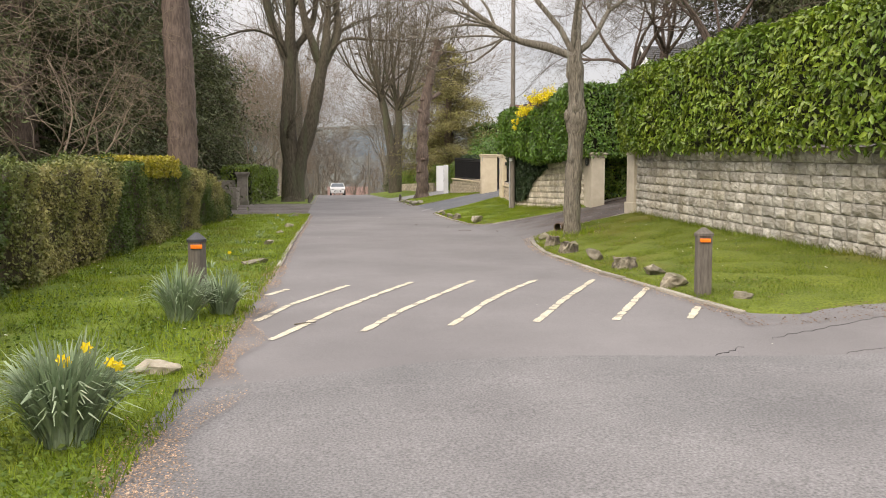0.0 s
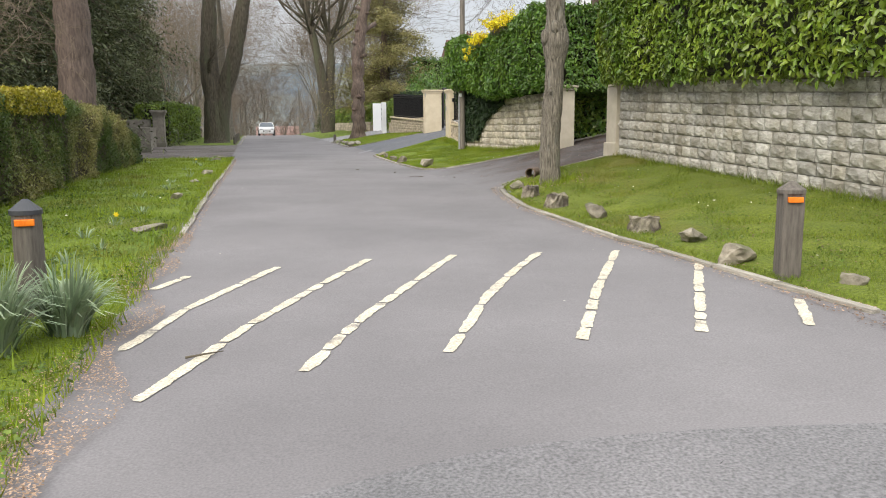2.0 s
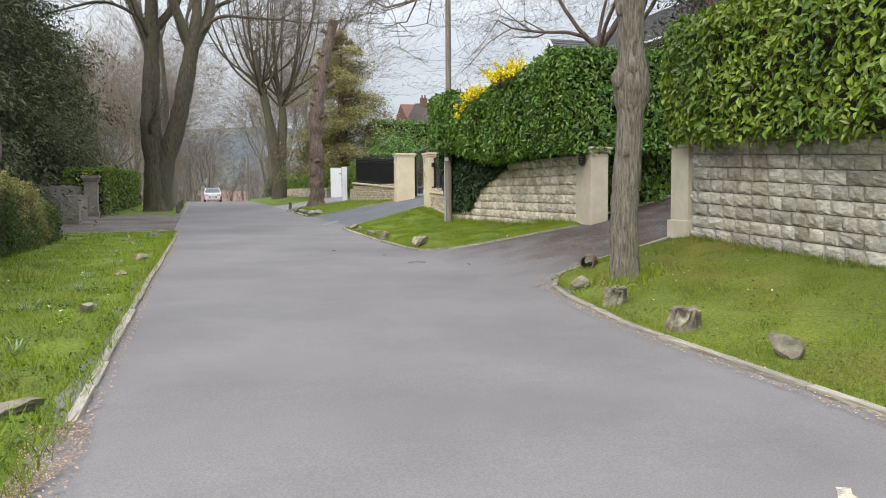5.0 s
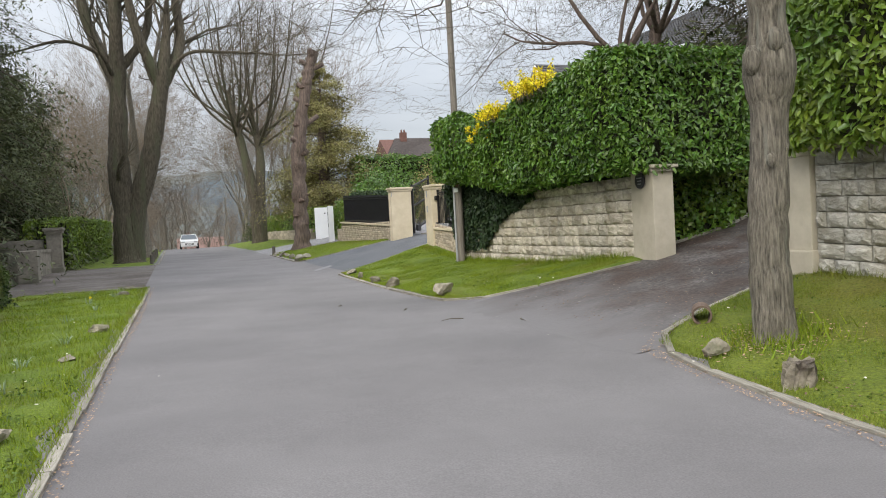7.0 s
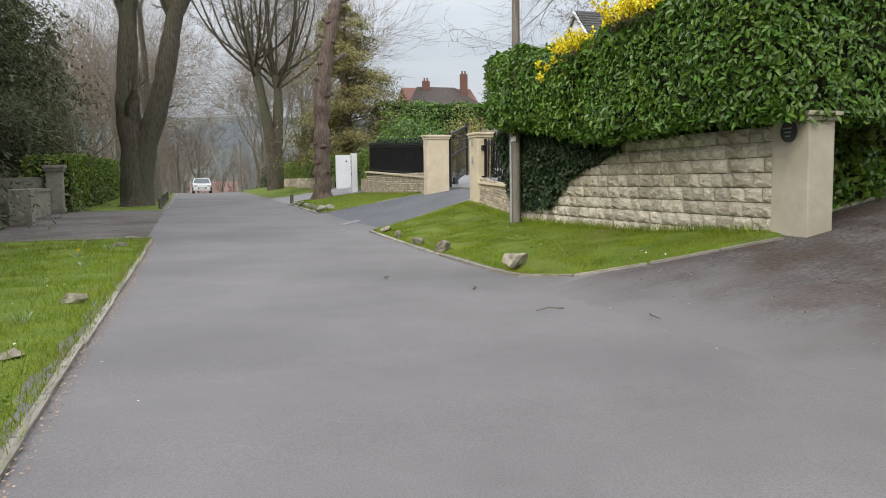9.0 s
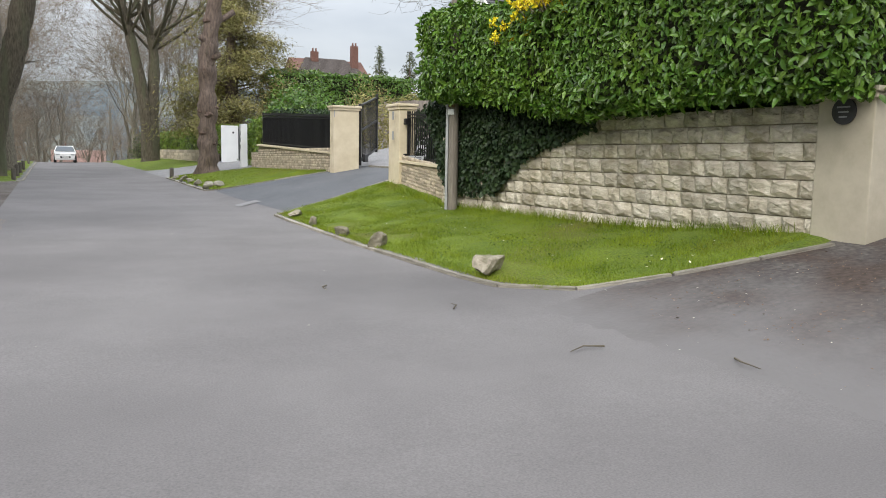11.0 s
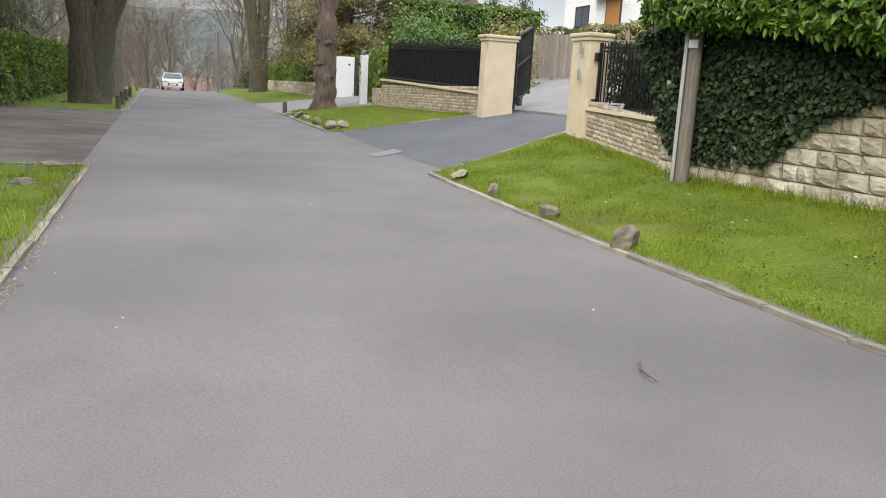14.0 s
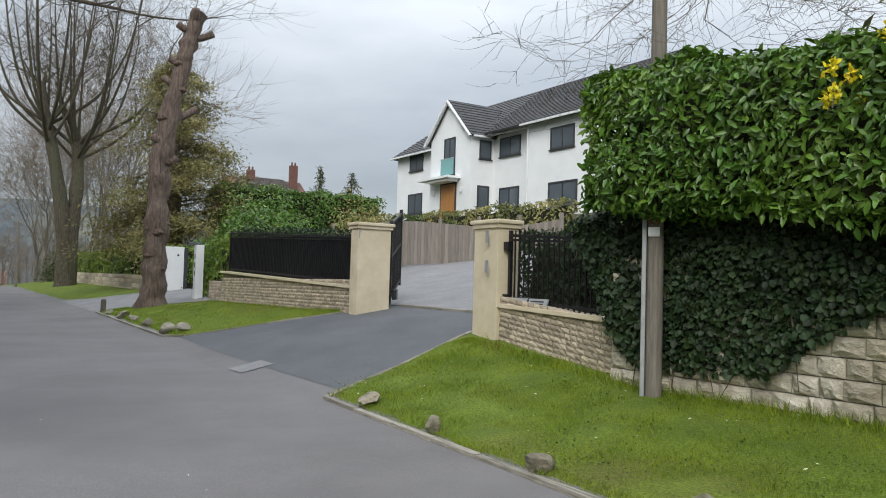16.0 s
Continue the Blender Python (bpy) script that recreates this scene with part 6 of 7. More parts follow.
strip("lawn", 22.8, 26.5, 0.25, lambda y: 8.6, lambda y: 35.0, 60, 0.06, M_TURF, "bright lawn strip beside the climbing drive", "lawn", skew=lambda x, y: y + np.clip(x - 22, 0, 30) * 0.17)


def bush(label, at, size, n, mat, seed, leaf=0.1, name="bush", core=True, turn=0.0):
    r = np.random.default_rng(seed)
    top = thing(name, label, "bush", (*at, gz(*at)), turn=turn)
    u = r.normal(0, 1, (n, 3))
    u /= np.linalg.norm(u, axis=1, keepdims=True)
    u[:, 2] = np.abs(u[:, 2]) * 1.0 - 0.15 * (r.uniform(0, 1, n) < 0.4)
    lump = np.array([1 + 0.45 * noise.noise(Vector((a * 2.0 + seed, b * 2.0, c * 2.0))) + 0.2 * noise.noise(Vector((a * 6 + seed, b * 6, c * 6))) for a, b, c in u])[:, None]
    p = u * lump * r.uniform(0.72, 1.05, (n, 1)) * np.array(size)
    small_leaves("foliage", p, u, leaf, 0.5, mat, top, tilt=0.7, label="dense small leaves")
    if core:
        # added dark lump, coloured as the shade within the bush
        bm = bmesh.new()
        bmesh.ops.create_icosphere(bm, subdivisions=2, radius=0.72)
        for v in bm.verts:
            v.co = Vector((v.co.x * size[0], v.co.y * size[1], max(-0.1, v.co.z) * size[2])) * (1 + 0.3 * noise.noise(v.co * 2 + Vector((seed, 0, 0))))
        part("twig_shade_core", bm, M_CORE, top)
    return top


bush("leafy green shrub spilling out beside the cream pier", (9.4, 23.35), (1.3, 0.75, 1.9), 6000, M_LAUREL, 24, 0.12)
bush("dense dark shrub beside the climbing drive", (15.2, 24.9), (2.0, 1.2, 2.3), 8000, M_LAUREL, 25, 0.12)
bush("tall yellow-green shrub spilling beside the cream pier", (10.2, 23.3), (1.7, 0.65, 2.7), 9000, M_LAUREL_Y, 34, 0.12)
bush("feathery bright shrub beside the drive edge", (12.6, 23.7), (1.6, 0.8, 2.2), 7000, M_LAUREL_Y, 35, 0.1)
bush("dark rounded shrub beside the climbing drive", (20.0, 25.2), (2.4, 1.5, 2.6), 11000, M_CONIFER, 3, 0.11)
bush("feathery light green shrub beside the drive edge", (11.4, 23.9), (1.7, 1.0, 2.4), 7000, M_LAUREL_Y, 4, 0.12)
bush("low yellow-green shrub by the board gate", (40.5, 29.5), (2.2, 1.2, 1.4), 4000, M_LAUREL_Y, 5, 0.12)
bush("straggling green shrub beside the climbing drive", (13.6, 24.2), (1.5, 1.1, 1.5), 5000, M_CYPRESS, 14, 0.09)
bush("dark evergreen shrub beside the climbing drive", (18.0, 24.4), (1.8, 1.1, 1.3), 6000, M_CONIFER, 15, 0.09)
bush("low grey-green rockery plants beside the drive", (15.4, 24.0), (1.8, 0.8, 0.7), 4000, M_CYPRESS, 6, 0.1)
bush("white-flowering shrub at the top of the drive", (38.5, 27.6), (1.0, 0.6, 0.8), 1500, M_WHITE, 7, 0.08)
conifer("conifer_tree", "huge dark conifer overhanging the climbing drive", (18.4, 27.6), 13, 12, 110000, 6, M_CONIFER, leaf=0.26, bare=0.23, top_pow=0.5, droop=0.42, gap=0.5)
bush("dark ivy-grown bush at the end of the privet hedge", (-4.2, 29.8), (0.8, 1.6, 0.9), 6000, M_IVY, 9, 0.08)
laurel_hedge("tall flat-topped dark hedge beyond the railings", 12.6, 22.4, 65.2, 67.4, flat(1.8), flat(6.85), 130, "WST", size=0.2, mat=M_LAUREL, wob=0.35)
bush("dark laurel mass beyond the railings", (12.8, 60), (2.6, 3.0, 3.7), 12000, M_LAUREL, 11, 0.17)
bush("pale airy willow shrub above the railings", (13.2, 50), (1.6, 1.6, 2.7), 4500, M_CYPRESS, 12, 0.12, core=False)
bush("dark rounded bush at the far wall's end", (9.2, 95), (2.0, 2.0, 2.6), 4000, M_CONIFER, 13, 0.2)
laurel_hedge("clipped hedge in front of the white house", 20.2, 21.4, 47, 66, ramp((47, 2.6), (66, 2.6)), ramp((47, 5.3), (66, 5.5)), 60, "WST", size=0.2, mat=M_PRIVET, wob=0.25)
for _x, _y, _h, _w2 in ((38.6, 112, 9.0, 3.4), (43.2, 113, 8.6, 5.0)):
    conifer("conifer_tree", "dark pointed conifer far behind the gardens", (_x, _y), _h, _w2, 3500, int(_x), M_CONIFER, leaf=0.35, bare=0.02, top_pow=0.75, droop=0.1, gap=0.7)

# boarded fence behind the gate
FN = thing("board_fence", "silvered close-boarded timber fence", "fence", (17, 51, gz(17, 51)))
_bd = bpy.data.meshes.new("board")
_bm = box_bm(-0.01, 0.01, -0.07, 0.07, 0, 1, 0.003)
_bm.to_mesh(_bd)
_bm.free()
_bd.materials.append(M_FENCE)
_a, _b = Vector((14.6, 55.2)), Vector((20.2, 46.8))
_n = 66
for _i in range(_n):
    _p = _a.lerp(_b, _i / _n)
    _z = 2.45 + 0.55 * _i / _n
    ob = new("board", _bd)
    ob.parent = FN
    ob.matrix_basis = Matrix.Translation(-Vector((17, 51, gz(17, 51)))) @ pose(_p.x, _p.y, _z, 0, 0, math.degrees(math.atan2(5.6, 8.4))) @ Matrix.Diagonal((1, 1.04, 1.6 + 0.25 * math.sin(_i * 0.09), 1))
for _i in range(0, _n + 1, 11):
    _p = _a.lerp(_b, _i / _n)
    _o = part("fence_post", box_bm(_p.x - .06, _p.x + .06, _p.y - .06, _p.y + .06, 2.2, 4.35 + 0.4 * _i / _n, 0.01), M_FENCE, FN)
    _o.matrix_parent_inverse = Matrix.Translation(-Vector((17, 51, gz(17, 51))))

# brown brush filling the hollow past the crest
_bw, _br = Wood(), random.Random(77)
for _i in range(300):
    _y = _br.uniform(97, 175)
    _sd = _br.choice((-1, 1))
    _x = 2.0 + _sd * (4.2 + abs(_br.gauss(0, 1)) * 9) if _y < 125 else _br.uniform(-24, 26)
    _z, _h = gz(_x, _y), _br.uniform(2.5, 7)
    _p = [Vector((_x, _y, _z)), Vector((_x + _br.gauss(0, .3), _y, _z + _h * .5)), Vector((_x + _br.gauss(0, .8), _y, _z + _h))]
    _bw.tube(_p, [0.05, 0.035, 0.015], 3)
    for _k in range(17):
        _f = _br.uniform(0.15, 1.0)
        _q = _p[0].lerp(_p[1], _f * 2) if _f < .5 else _p[1].lerp(_p[2], _f * 2 - 1)
        _a, _L = _br.uniform(0, 6.28), _br.uniform(0.7, 2.2)
        _e = _q + Vector((math.cos(_a) * 0.6, math.sin(_a) * 0.4, _br.uniform(0.2, 1.0))) * _L
        _bw.tube([_q, _q.lerp(_e, 0.5) + Vector((0, 0, -0.06)), _e], [0.022, 0.016, 0.01], 3)
tagged(_bw.done("brushwood", M_TWIG_P, None, smooth=False), "brown bare brushwood filling the hollow past the crest", "woodland", kind="stuff")

# distant hill beyond the valley, its haze painted into the blue-grey colour
_xs = np.linspace(-1500, 1700, 90)
_ys = np.linspace(700, 1500, 22)
_X, _Y = np.meshgrid(_xs, _ys)
_Z = np.array([[-42 + 150 * math.sin(min(1.0, (y - 700) / 420) * math.pi / 2) * (0.86 + 0.1 * noise.noise(Vector((x * 0.0015, 3, 0))) + 0.035 * noise.noise(Vector((x * 0.008, y * .004, 5)))) for x in _xs] for y in _ys])
_i = np.arange(_X.size).reshape(_X.shape)
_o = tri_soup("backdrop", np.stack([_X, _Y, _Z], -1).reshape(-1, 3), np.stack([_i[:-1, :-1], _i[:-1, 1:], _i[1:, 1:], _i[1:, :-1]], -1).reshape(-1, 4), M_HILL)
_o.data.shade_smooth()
tagged(_o, "distant wooded hill across the valley, blue-grey with painted haze", "hill", kind="structure")

# ---- forsythia through the hedge top ----
def forsythia(label, at, high, n, seed, lean):
    r = random.Random(seed)
    top = thing("forsythia", label, "bush", at)
    w, pts = Wood(), []
    for i in range(n):
        a = r.uniform(0, 6.28)
        L = high * r.uniform(0.5, 1.1)
        p0 = Vector((r.gauss(0, .16), r.gauss(0, .38), -0.3))
        d = Vector((lean[0] + r.gauss(0, .35), lean[1] + r.gauss(0, .55), 1.0)).normalized()
        q = [p0, p0 + d * L * .5, p0 + d * L + Vector((0, 0, -L * .12))]
        w.tube(q, [0.008, 0.006, 0.003], 3)
        for k in range(44):
            f = r.uniform(0.35, 1.0)
            pts.append(q[0].lerp(q[1], f * 2) if f < .5 else q[1].lerp(q[2], f * 2 - 1))
    w.done("branchwork", M_TWIG, top, kind="stuff")
    p = np.array([tuple(v) for v in pts]) + rng.normal(0, 0.022, (len(pts), 3))
    small_leaves("blossom", p, rng.normal(0, 1, p.shape), 0.055, 0.6, M_FORSYTHIA, top, label="bright yellow blossom")
    return top


forsythia("flowering yellow forsythia growing through the hedge top", (7.12, 27.0, 4.2), 0.5, 46, 1, (-0.1, 0.0))
forsythia("flowering yellow forsythia growing through the hedge top", (7.15, 25.0, 4.4), 0.7, 70, 2, (-0.1, -0.05))
forsythia("small yellow forsythia sprays on the hedge face", (7.0, 27.6, 4.05), 0.3, 5, 3, (-0.25, -0.1))
forsythia("small yellow forsythia sprays on the hedge face", (6.98, 27.9, 3.85), 0.26, 4, 4, (-0.25, -0.1))

# ---- road markings ----
MARKS = (((-0.69, 9.5), (-0.45, 9.97)), ((-0.68, 7.86), (-0.38, 8.81), (0.31, 10.22)), ((-0.48, 6.98), (-0.25, 7.52), (0.05, 8.26), (0.49, 9.13), (1.16, 10.41)),
         ((0.35, 7.24), (0.59, 7.81), (0.85, 8.37), (1.31, 9.19), (2.0, 10.44)), ((1.19, 7.39), (1.45, 7.92), (1.79, 8.64), (2.31, 9.53), (2.85, 10.35)),
         ((2.05, 7.44), (2.36, 8.01), (2.7, 8.66), (3.64, 10.26)), ((2.86, 7.42), (3.21, 8.01), (3.61, 8.69), (4.1, 9.5)), ((3.63, 7.38), (4.05, 8.05)))
RM = thing("road_marking", "worn cream curved stripes painted across the lane", "road marking", kind="structure")
_rk = random.Random(3)
for _line in MARKS:
    _pts = [Vector(p) for p in _line]
    _seg = [(b - a).length for a, b in zip(_pts, _pts[1:])]

    def on(s):
        for i, L in enumerate(_seg):
            if s <= L or i == len(_seg) - 1:
                return _pts[i].lerp(_pts[i + 1], min(1.0, s / L)), (_pts[i + 1] - _pts[i]).normalized()
            s -= L
    _d = 0.0
    while _d < sum(_seg) - 0.05:
        _e = min(_d + _rk.uniform(0.22, 1.0), sum(_seg))
        _V, _k = [], max(2, int((_e - _d) / 0.06))
        for _i in range(_k + 1):
            _p, _t = on(_d + (_e - _d - 0.018) * _i / _k)
            _nn = Vector((-_t.y, _t.x)) * 0.042
            for _s in (-1, 1):
                _q = _p + _nn * _s * (1 + _rk.uniform(-.22, .12)) * (1 - _rk.uniform(0.0, 0.45) * max(0.0, 1 - 3.5 * min(_i, _k - _i) / _k)) + _t * _rk.uniform(-.012, .012)
                _V.append((_q.x, _q.y, gz(_q.x, _q.y) + 0.006))
        mesh_object("stripe", _V, [(2 * i, 2 * i + 1, 2 * i + 3, 2 * i + 2) for i in range(_k)], M_MARK, RM)
        _d = _e + (0.0 if _rk.random() < 0.6 else 0.02)

# manhole cover in the drive
_mx, _my = np.meshgrid(np.linspace(4.5, 5.05, 8), np.linspace(36.4, 37.0, 7))
sheet("manhole_cover", _mx, _my, 0.014, M_PAVE, "pale square manhole cover set in the tarmac", "manhole cover")


# ---- white car beyond the crest ----
CAR = thing("car", "white hatchback parked at the crest of the lane", "car", (1.6, 93, gz(1.6, 93) + 0.02), turn=0)
_v = []
_prof = ((-2.0, 0.35, 0.7), (-1.95, 0.75, 0.8), (-1.0, 0.92, 0.85), (-0.45, 1.38, 0.66), (1.1, 1.42, 0.66), (1.85, 0.98, 0.8), (2.0, 0.6, 0.82), (1.98, 0.3, 0.75))
for _y, _z, _w2 in _prof:
    _v += [(-_w2, _y, _z), (_w2, _y, _z)]
_v += [(-0.8, -1.95, 0.22), (0.8, -1.95, 0.22), (-0.8, 1.95, 0.22), (0.8, 1.95, 0.22)]
_n = len(_prof)
_f = [(2 * i, 2 * i + 1, 2 * i + 3, 2 * i + 2) for i in range(_n - 1)] + [(16, 17, 1, 0), (14, 15, 19, 18), (18, 19, 17, 16), (0, 2, 4, 6, 8, 10, 12, 14, 18, 16), (17, 19, 15, 13, 11, 9, 7, 5, 3, 1)]
_b = mesh_object("body", _v, _f, M_CARWHITE, CAR)
mesh_object("windscreen", [(-0.78, -1.0, 0.96), (0.78, -1.0, 0.96), (0.6, -0.5, 1.36), (-0.6, -0.5, 1.36), (-0.78, -1.03, 0.955), (0.78, -1.03, 0.955), (0.6, -0.53, 1.365), (-0.6, -0.53, 1.365)], [(4, 5, 6, 7), (0, 3, 2, 1), (0, 1, 5, 4), (2, 3, 7, 6), (1, 2, 6, 5), (3, 0, 4, 7)], M_GLASS, CAR, "dark windscreen")
for _x in (-0.58, 0.58):
    part("headlight", box_bm(_x - 0.15, _x + 0.15, -2.0, -1.93, 0.62, 0.74, 0.02), M_STEEL, CAR)
part("grille", box_bm(-0.4, 0.4, -2.01, -1.95, 0.38, 0.55, 0.02), M_GREYFRAME, CAR)
part("number_plate", box_bm(-0.26, 0.26, -2.03, -2.0, 0.42, 0.52), M_WHITE, CAR)
for _x in (-0.78, 0.78):
    for _y in (-1.25, 1.25):
        _w = part("wheel", cyl_bm(0.31, 0.31, -0.1, 0.1, 20, m=Matrix.Translation((_x, _y, 0.3)) @ Matrix.Rotation(radians(90), 4, "Y")), M_RUBBER, CAR)
        part("hub", cyl_bm(0.18, 0.18, -0.11, 0.11, 12, m=Matrix.Translation((_x, _y, 0.3)) @ Matrix.Rotation(radians(90), 4, "Y")), M_STEEL, _w)

# distant lamp posts and felled trunk on the far verge
for _x, _y, _h in ((5.0, 88, 4.6), (-1.0, 82, 2.6)):
    _t = thing("lane_post", "pale slender timber pole beside the lane", "post", (_x, _y, gz(_x, _y)))
    part("pole", cyl_bm(0.09, 0.07, -0.2, _h, 10), M_POLE, _t)
    part("cap", cyl_bm(0.1, 0.04, _h, _h + 0.12, 10), M_POLE, _t)


# ---- grass blades, fallen leaves, bits on the road ----
def blades(name, label, x, y, size, mat, lift=0.035, wide=0.16):
    n = len(x)
    z = ground_z(x, y) + lift - 0.012
    p = np.stack([x, y, z], 1)
    a = rng.uniform(0, 6.283, n)
    L = size * rng.uniform(0.5, 1.4, n)
    lean = rng.uniform(0.1, 0.9, n) * L
    b = rng.uniform(0, 6.283, n)
    s = np.stack([np.cos(a), np.sin(a), np.zeros(n)], 1) * (L * wide)[:, None] * 0.5
    tip = p + np.stack([np.cos(b) * lean, np.sin(b) * lean, L], 1)
    v = np.stack([p - s, p + s, tip], 1).reshape(-1, 3)
    f = np.arange(3 * n).reshape(-1, 3)
    ob = tri_soup(name, v, f, mat)
    return tagged(ob, label, "grass", kind="stuff")


def spread(n, ya, yb, left, right, power=1.0, patch=0.0):
    y = ya + (yb - ya) * rng.uniform(0, 1, n) ** power
    u = rng.uniform(0, 1, n)
    x = left(y) * (1 - u) + right(y) * u
    if patch:
        k = np.array([noise.noise(Vector((a * 1.4, b * 1.4, 7))) for a, b in zip(x, y)]) > rng.uniform(-.6, .6, n) * patch - 0.05
        x, y = x[k], y[k]
    return x, y


_x, _y = spread(150000, 2.0, 33.9, lambda y: -3.75 + 0 * y, lambda y: lerp_knots(KERB_L, y) - 0.02, 1.5)
blades("grass", "short green grass with daisies on the verge", _x, _y, 0.04, M_GRASS)
_x, _y = spread(24000, 2.0, 33.9, lambda y: -3.7 + 0 * y, lambda y: lerp_knots(KERB_L, y) - 0.02, 1.3, 0.5)
blades("grass", "longer tufts of lush grass on the verge", _x, _y, 0.11, M_GRASS, wide=0.09)
_x, _y = spread(26000, 2.2, 20, lambda y: -3.5 + 0 * y, lambda y: lerp_knots(KERB_L, y) - 0.05, 1.5, 0.35)
_p = np.stack([_x, _y, ground_z(_x, _y) + 0.05 + rng.uniform(0, 0.02, len(_x))], 1)
tagged(small_leaves("clover", _p, np.tile([0, 0, 1.0], (len(_x), 1)), 0.032, 0.8, M_CLOVER, None, tilt=0.45), "dark low clover and weeds among the grass", "weeds", kind="stuff")
_x, _y = spread(16000, 8, 34, lambda y: np.where(y < 20, lerp_knots(KERB_R, y) + 0.15, lerp_knots(KERB_M, np.clip(y, 23, 33.5)) + 0.2), lambda y: 7.4 + 0 * y, 1.0, 0.3)
_k = (_y < 18.2) | (_y > 23)
_x, _y = _x[_k], _y[_k]
_p = np.stack([_x, _y, ground_z(_x, _y) + 0.045 + rng.uniform(0, 0.015, len(_x))], 1)
tagged(small_leaves("clover", _p, np.tile([0, 0, 1.0], (len(_x), 1)), 0.024, 0.8, M_CLOVER, None, tilt=0.45), "low clover patches in the mossy verge", "weeds", kind="stuff")
_x, _y = spread(110000, 7.7, 18.4, lambda y: lerp_knots(KERB_R, y) + 0.05, lambda y: 7.55 + 0 * y)
blades("grass", "yellowed mossy grass below the block wall", _x, _y, 0.032, M_GRASS_R, 0.04)
_x, _y = spread(130000, 22.4, 34.6, lambda y: lerp_knots(KERB_M, y) + 0.05, lambda y: 7.72 + 0 * y)
blades("grass", "dense bright grass below wall and gate", _x, _y, 0.036, M_GRASS)
_x, _y = spread(3000, 22.6, 34.2, lambda y: 7.4 + 0 * y, lambda y: 7.66 + 0 * y)
blades("grass", "long grass tufts along the wall foot", _x, _y, 0.13, M_GRASS, wide=0.08)
_x, _y = spread(2600, 8.2, 18.2, lambda y: 7.3 + 0 * y, lambda y: 7.52 + 0 * y)
blades("grass", "long grass tufts along the block wall", _x, _y, 0.11, M_GRASS_R, wide=0.08)
_x, _y = spread(1800, 8, 33.8, lambda y: lerp_knots(KERB_L, y) - 0.12, lambda y: lerp_knots(KERB_L, y) + 0.03)
blades("grass", "grass creeping over the edging stones", _x, _y, 0.07, M_GRASS, wide=0.1)
_x, _y = spread(30000, 40.3, 52.6, lambda y: lerp_knots(((40, 8.0), (41, 6.8), (42.3, 4.95), (53, 5.05)), y), lambda y: lerp_knots(((40, 8.0), (50, 8.0), (53, 5.3)), y))
blades("grass", "short grass on the island by the drive", _x, _y, 0.06, M_GRASS)


def fallen(name, label, x, y, size, mat, lift, aspect=0.6):
    p = np.stack([x, y, ground_z(x, y) + lift], 1)
    q = np.tile([0, 0, 1.0], (len(x), 1))
    ob = small_leaves(name, p, q, size, aspect, mat, None, tilt=0.22)
    return tagged(ob, label, "leaf litter", kind="stuff")


M_PETAL = material("pale_fallen_petals", (0.55, 0.53, 0.4), (0.72, 0.7, 0.6), 9, 0.8, 0, 3, island=0.2)
_x, _y = spread(30000, 2.0, 12.5, lambda y: lerp_knots(KERB_L, y) - 0.25 + 0.12 * np.sin(y * 2.3), lambda y: lerp_knots(KERB_L, y) + np.clip(0.3 - (y - 2) * 0.025, 0.08, 1) + 0.1 * np.sin(y * 3.7 + 1), 1.2, 0.6)
fallen("leaf_litter", "brown leaf litter drifted along the verge edge", _x, _y, 0.014, M_LITTER, 0.034)
_x, _y = spread(3000, 10, 33.8, lambda y: lerp_knots(KERB_L, y) - 0.03, lambda y: lerp_knots(KERB_L, y) + 0.14)
fallen("leaf_litter", "brown leaf litter along the kerb", _x, _y, 0.022, M_LITTER, 0.02)
_x, _y = spread(2600, 7.6, 18, lambda y: lerp_knots(KERB_R, y) - 0.2, lambda y: lerp_knots(KERB_R, y) + 0.1)
fallen("leaf_litter", "brown leaf litter along the kerb", _x, _y, 0.022, M_LITTER, 0.02)
_x, _y = spread(6000, 18.0, 22.6, lambda y: 4.9 + 0 * y, lambda y: 16.0 + 0 * y, 1.0, 0.6)
fallen("leaf_litter", "damp brown leaves scattered over the climbing drive", _x, _y, 0.026, M_LITTER_D, 0.012)
_x, _y = spread(2200, 18.0, 22.6, lambda y: 4.6 + 0 * y, lambda y: 14.0 + 0 * y, 1.0, 0.5)
fallen("leaf_litter", "pale crumbs of dead leaf scattered over the drive", _x, _y, 0.016, M_LITTER, 0.012, 0.4)
_x, _y = spread(26, 6, 34, lambda y: -0.5 + 0 * y, lambda y: 4.2 + 0 * y)
fallen("leaf_litter", "few pale leaf scraps on the asphalt", _x, _y, 0.022, M_PETAL, 0.012)
_x, _y = spread(90, 18.3, 22.5, lambda y: 4.2 + 0 * y, lambda y: 12.0 + 0 * y)
fallen("leaf_litter", "few pale leaf scraps on the drive", _x, _y, 0.022, M_PETAL, 0.014)
_x, _y = spread(130, 6, 33, lambda y: -3.5 + 0 * y, lambda y: -0.9 + 0 * y)
fallen("leaf_litter", "pale primrose heads dotted in the grass", _x, _y, 0.045, M_PETAL, 0.07)
_x, _y = spread(110, 22.6, 34, lambda y: 4.9 + 0 * y, lambda y: 7.5 + 0 * y)
fallen("leaf_litter", "small pale petals dotted in the grass", _x, _y, 0.035, M_PETAL, 0.07)
_x, _y = spread(60, 8, 18, lambda y: 4.4 + 0 * y, lambda y: 7.4 + 0 * y)
fallen("leaf_litter", "small pale petals dotted in the moss", _x, _y, 0.035, M_PETAL, 0.07)
_x, _y = spread(3800, 6.9, 8.1, lambda y: 4.0 + 0 * y, lambda y: 7.6 + 0 * y, 1.0, 0.5)
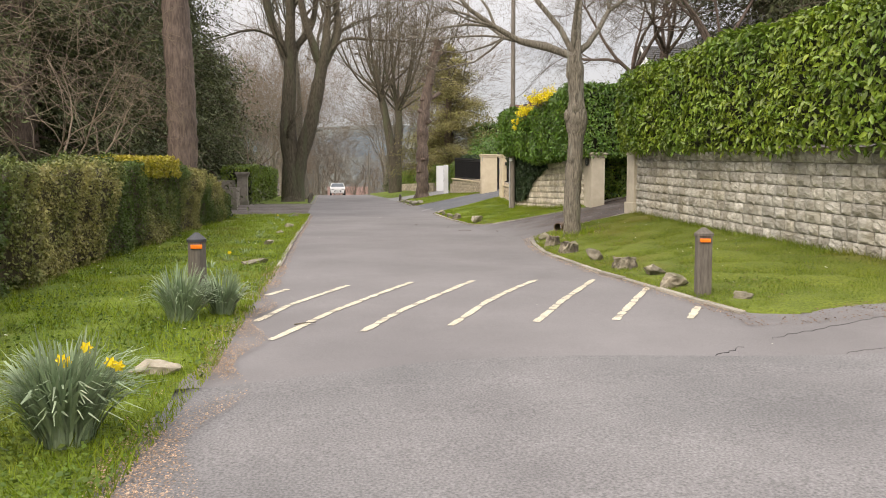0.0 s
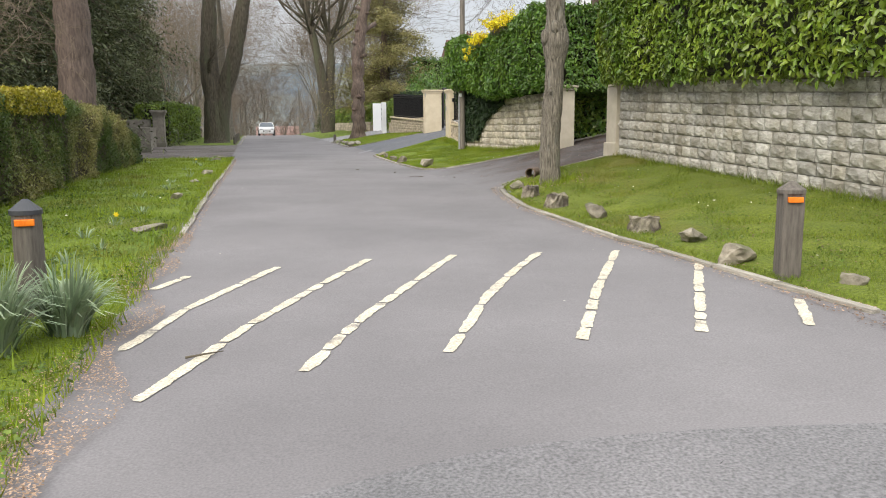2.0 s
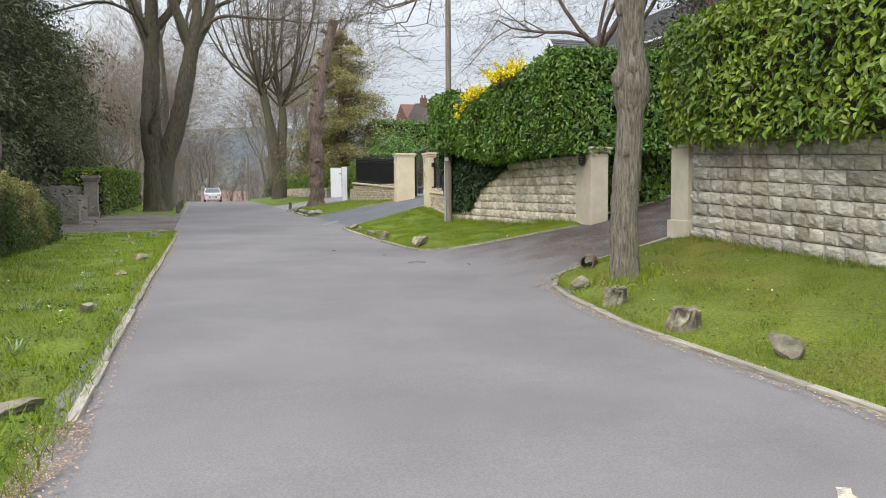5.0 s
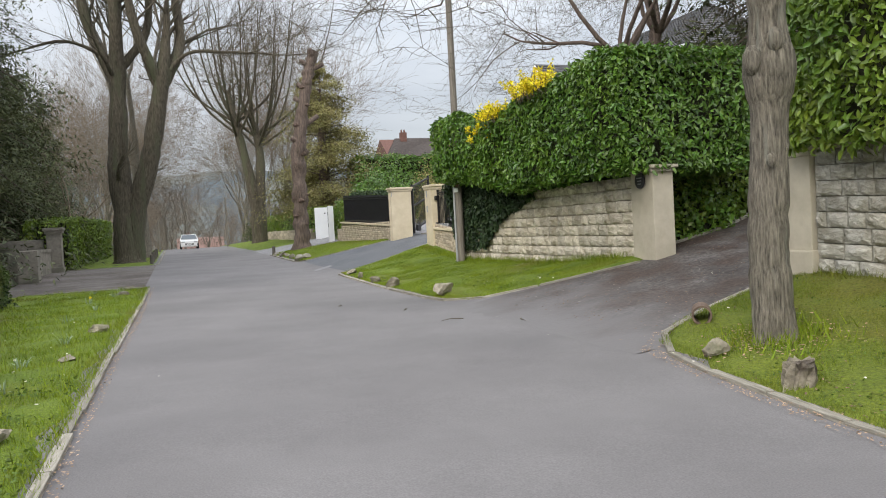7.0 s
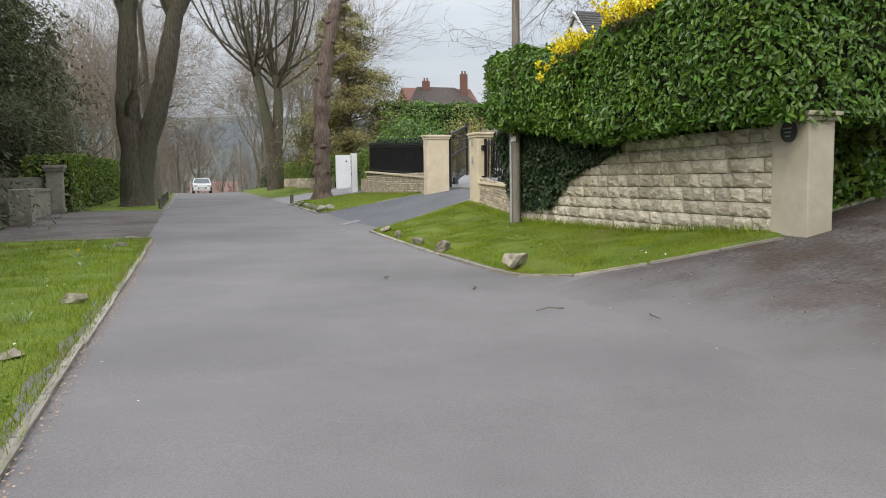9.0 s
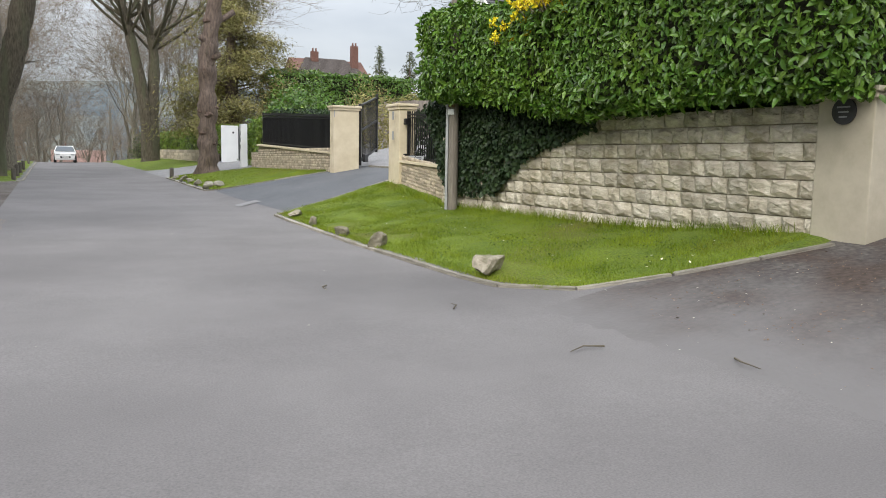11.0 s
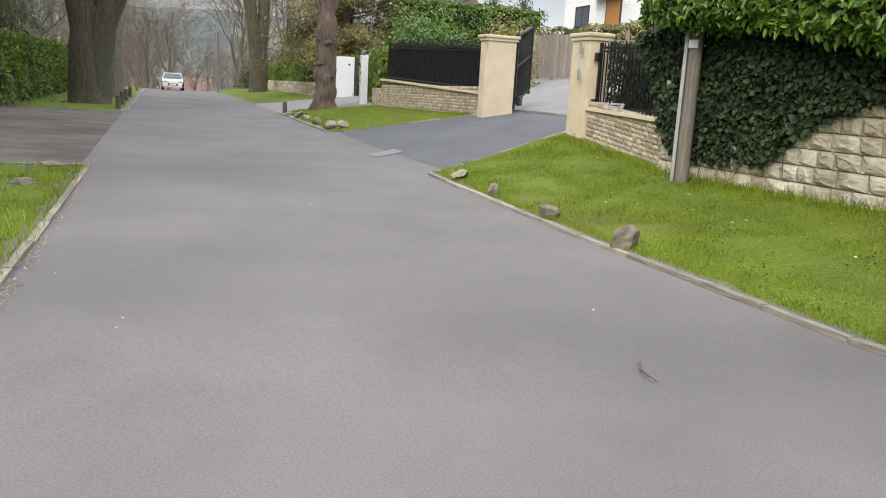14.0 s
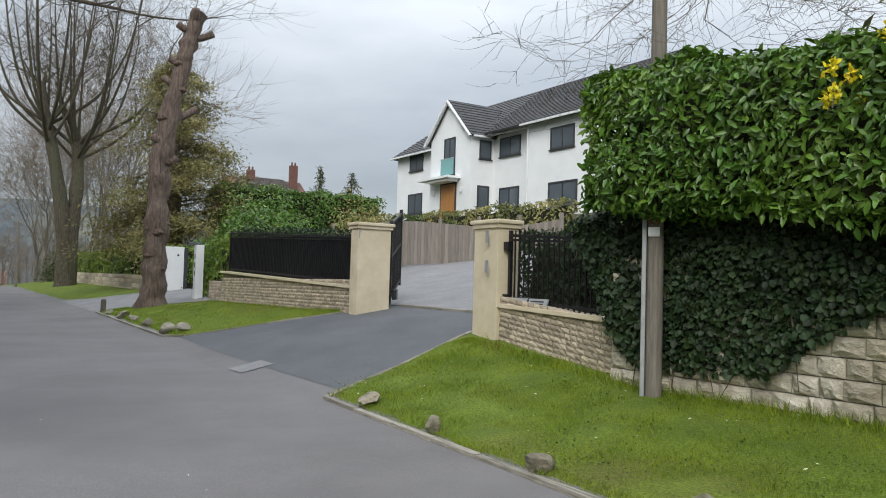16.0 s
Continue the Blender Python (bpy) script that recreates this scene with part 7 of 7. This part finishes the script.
fallen("leaf_litter", "brown soil and litter washed round the verge corner", _x, _y, 0.025, M_LITTER_D, 0.016)
_x, _y = spread(2400, 8.0, 18.3, lambda y: lerp_knots(KERB_R, y) + 0.05, lambda y: 7.3 + 0 * y, 1.0, 0.5)
fallen("leaf_litter", "dead brown leaves caught in the mossy grass", _x, _y, 0.028, M_LITTER_D, 0.055)
_x, _y = 5.4 + rng.normal(0, 0.3, 700), 16.62 + rng.normal(0, 0.3, 700)
fallen("leaf_litter", "dead leaves gathered at the street tree's foot", _x, _y, 0.035, M_LITTER, 0.06)
_x, _y = 5.4 + rng.normal(0, 0.26, 900), 16.55 + rng.normal(0, 0.26, 900)
blades("grass", "longer green tufts round the street tree's foot", _x, _y, 0.12, M_GRASS, wide=0.12)
_rr = random.Random(12)
for _x, _y, _L in ((4.0, 21.3, 0.35), (2.9, 24.6, 0.3), (4.6, 20.6, 0.3), (3.6, 23.0, 0.24), (-0.3, 7.6, 0.22)):
    _w = Wood()
    _a = _rr.uniform(0, 6.28)
    _z = gz(_x, _y) + 0.016
    _w.tube([(0, 0, 0), (math.cos(_a) * _L * .5, math.sin(_a) * _L * .5, 0.012), (math.cos(_a + .3) * _L, math.sin(_a + .3) * _L, 0.002)], [0.008, 0.006, 0.003], 5)
    _o = _w.done("fallen_stick", M_TWIG, None)
    _o.matrix_basis = pose(_x, _y, _z)
    tagged(_o, "thin fallen twig lying on the asphalt", "twig")
# cracks where the old surface meets the lane
def crack(points, wide):
    w = Wood()
    pts = [p for p in smooth_path([(x, y, 0) for x, y in points], 9)]
    pts = [(p.x + _rr.uniform(-.02, .02), p.y + _rr.uniform(-.035, .035)) for p in pts]
    w.tube([(x, y, gz(x, y) + 0.001) for x, y in pts], [wide * _rr.uniform(0.4, 1.3) for _ in pts], 4)
    tagged(w.done("road_crack", M_RUBBER, None), "thin dark crack along the asphalt seam", "crack", kind="structure")


crack([(1.9, 5.72), (2.4, 5.9), (3.05, 5.85), (3.5, 6.15)], 0.004)
crack([(3.9, 6.4), (4.56, 6.7), (5.5, 7.0)], 0.003)
crack([(2.9, 5.2), (3.3, 5.1), (3.9, 5.4)], 0.003)
crack([(4.2, 5.8), (4.9, 5.9), (5.8, 5.7)], 0.003)
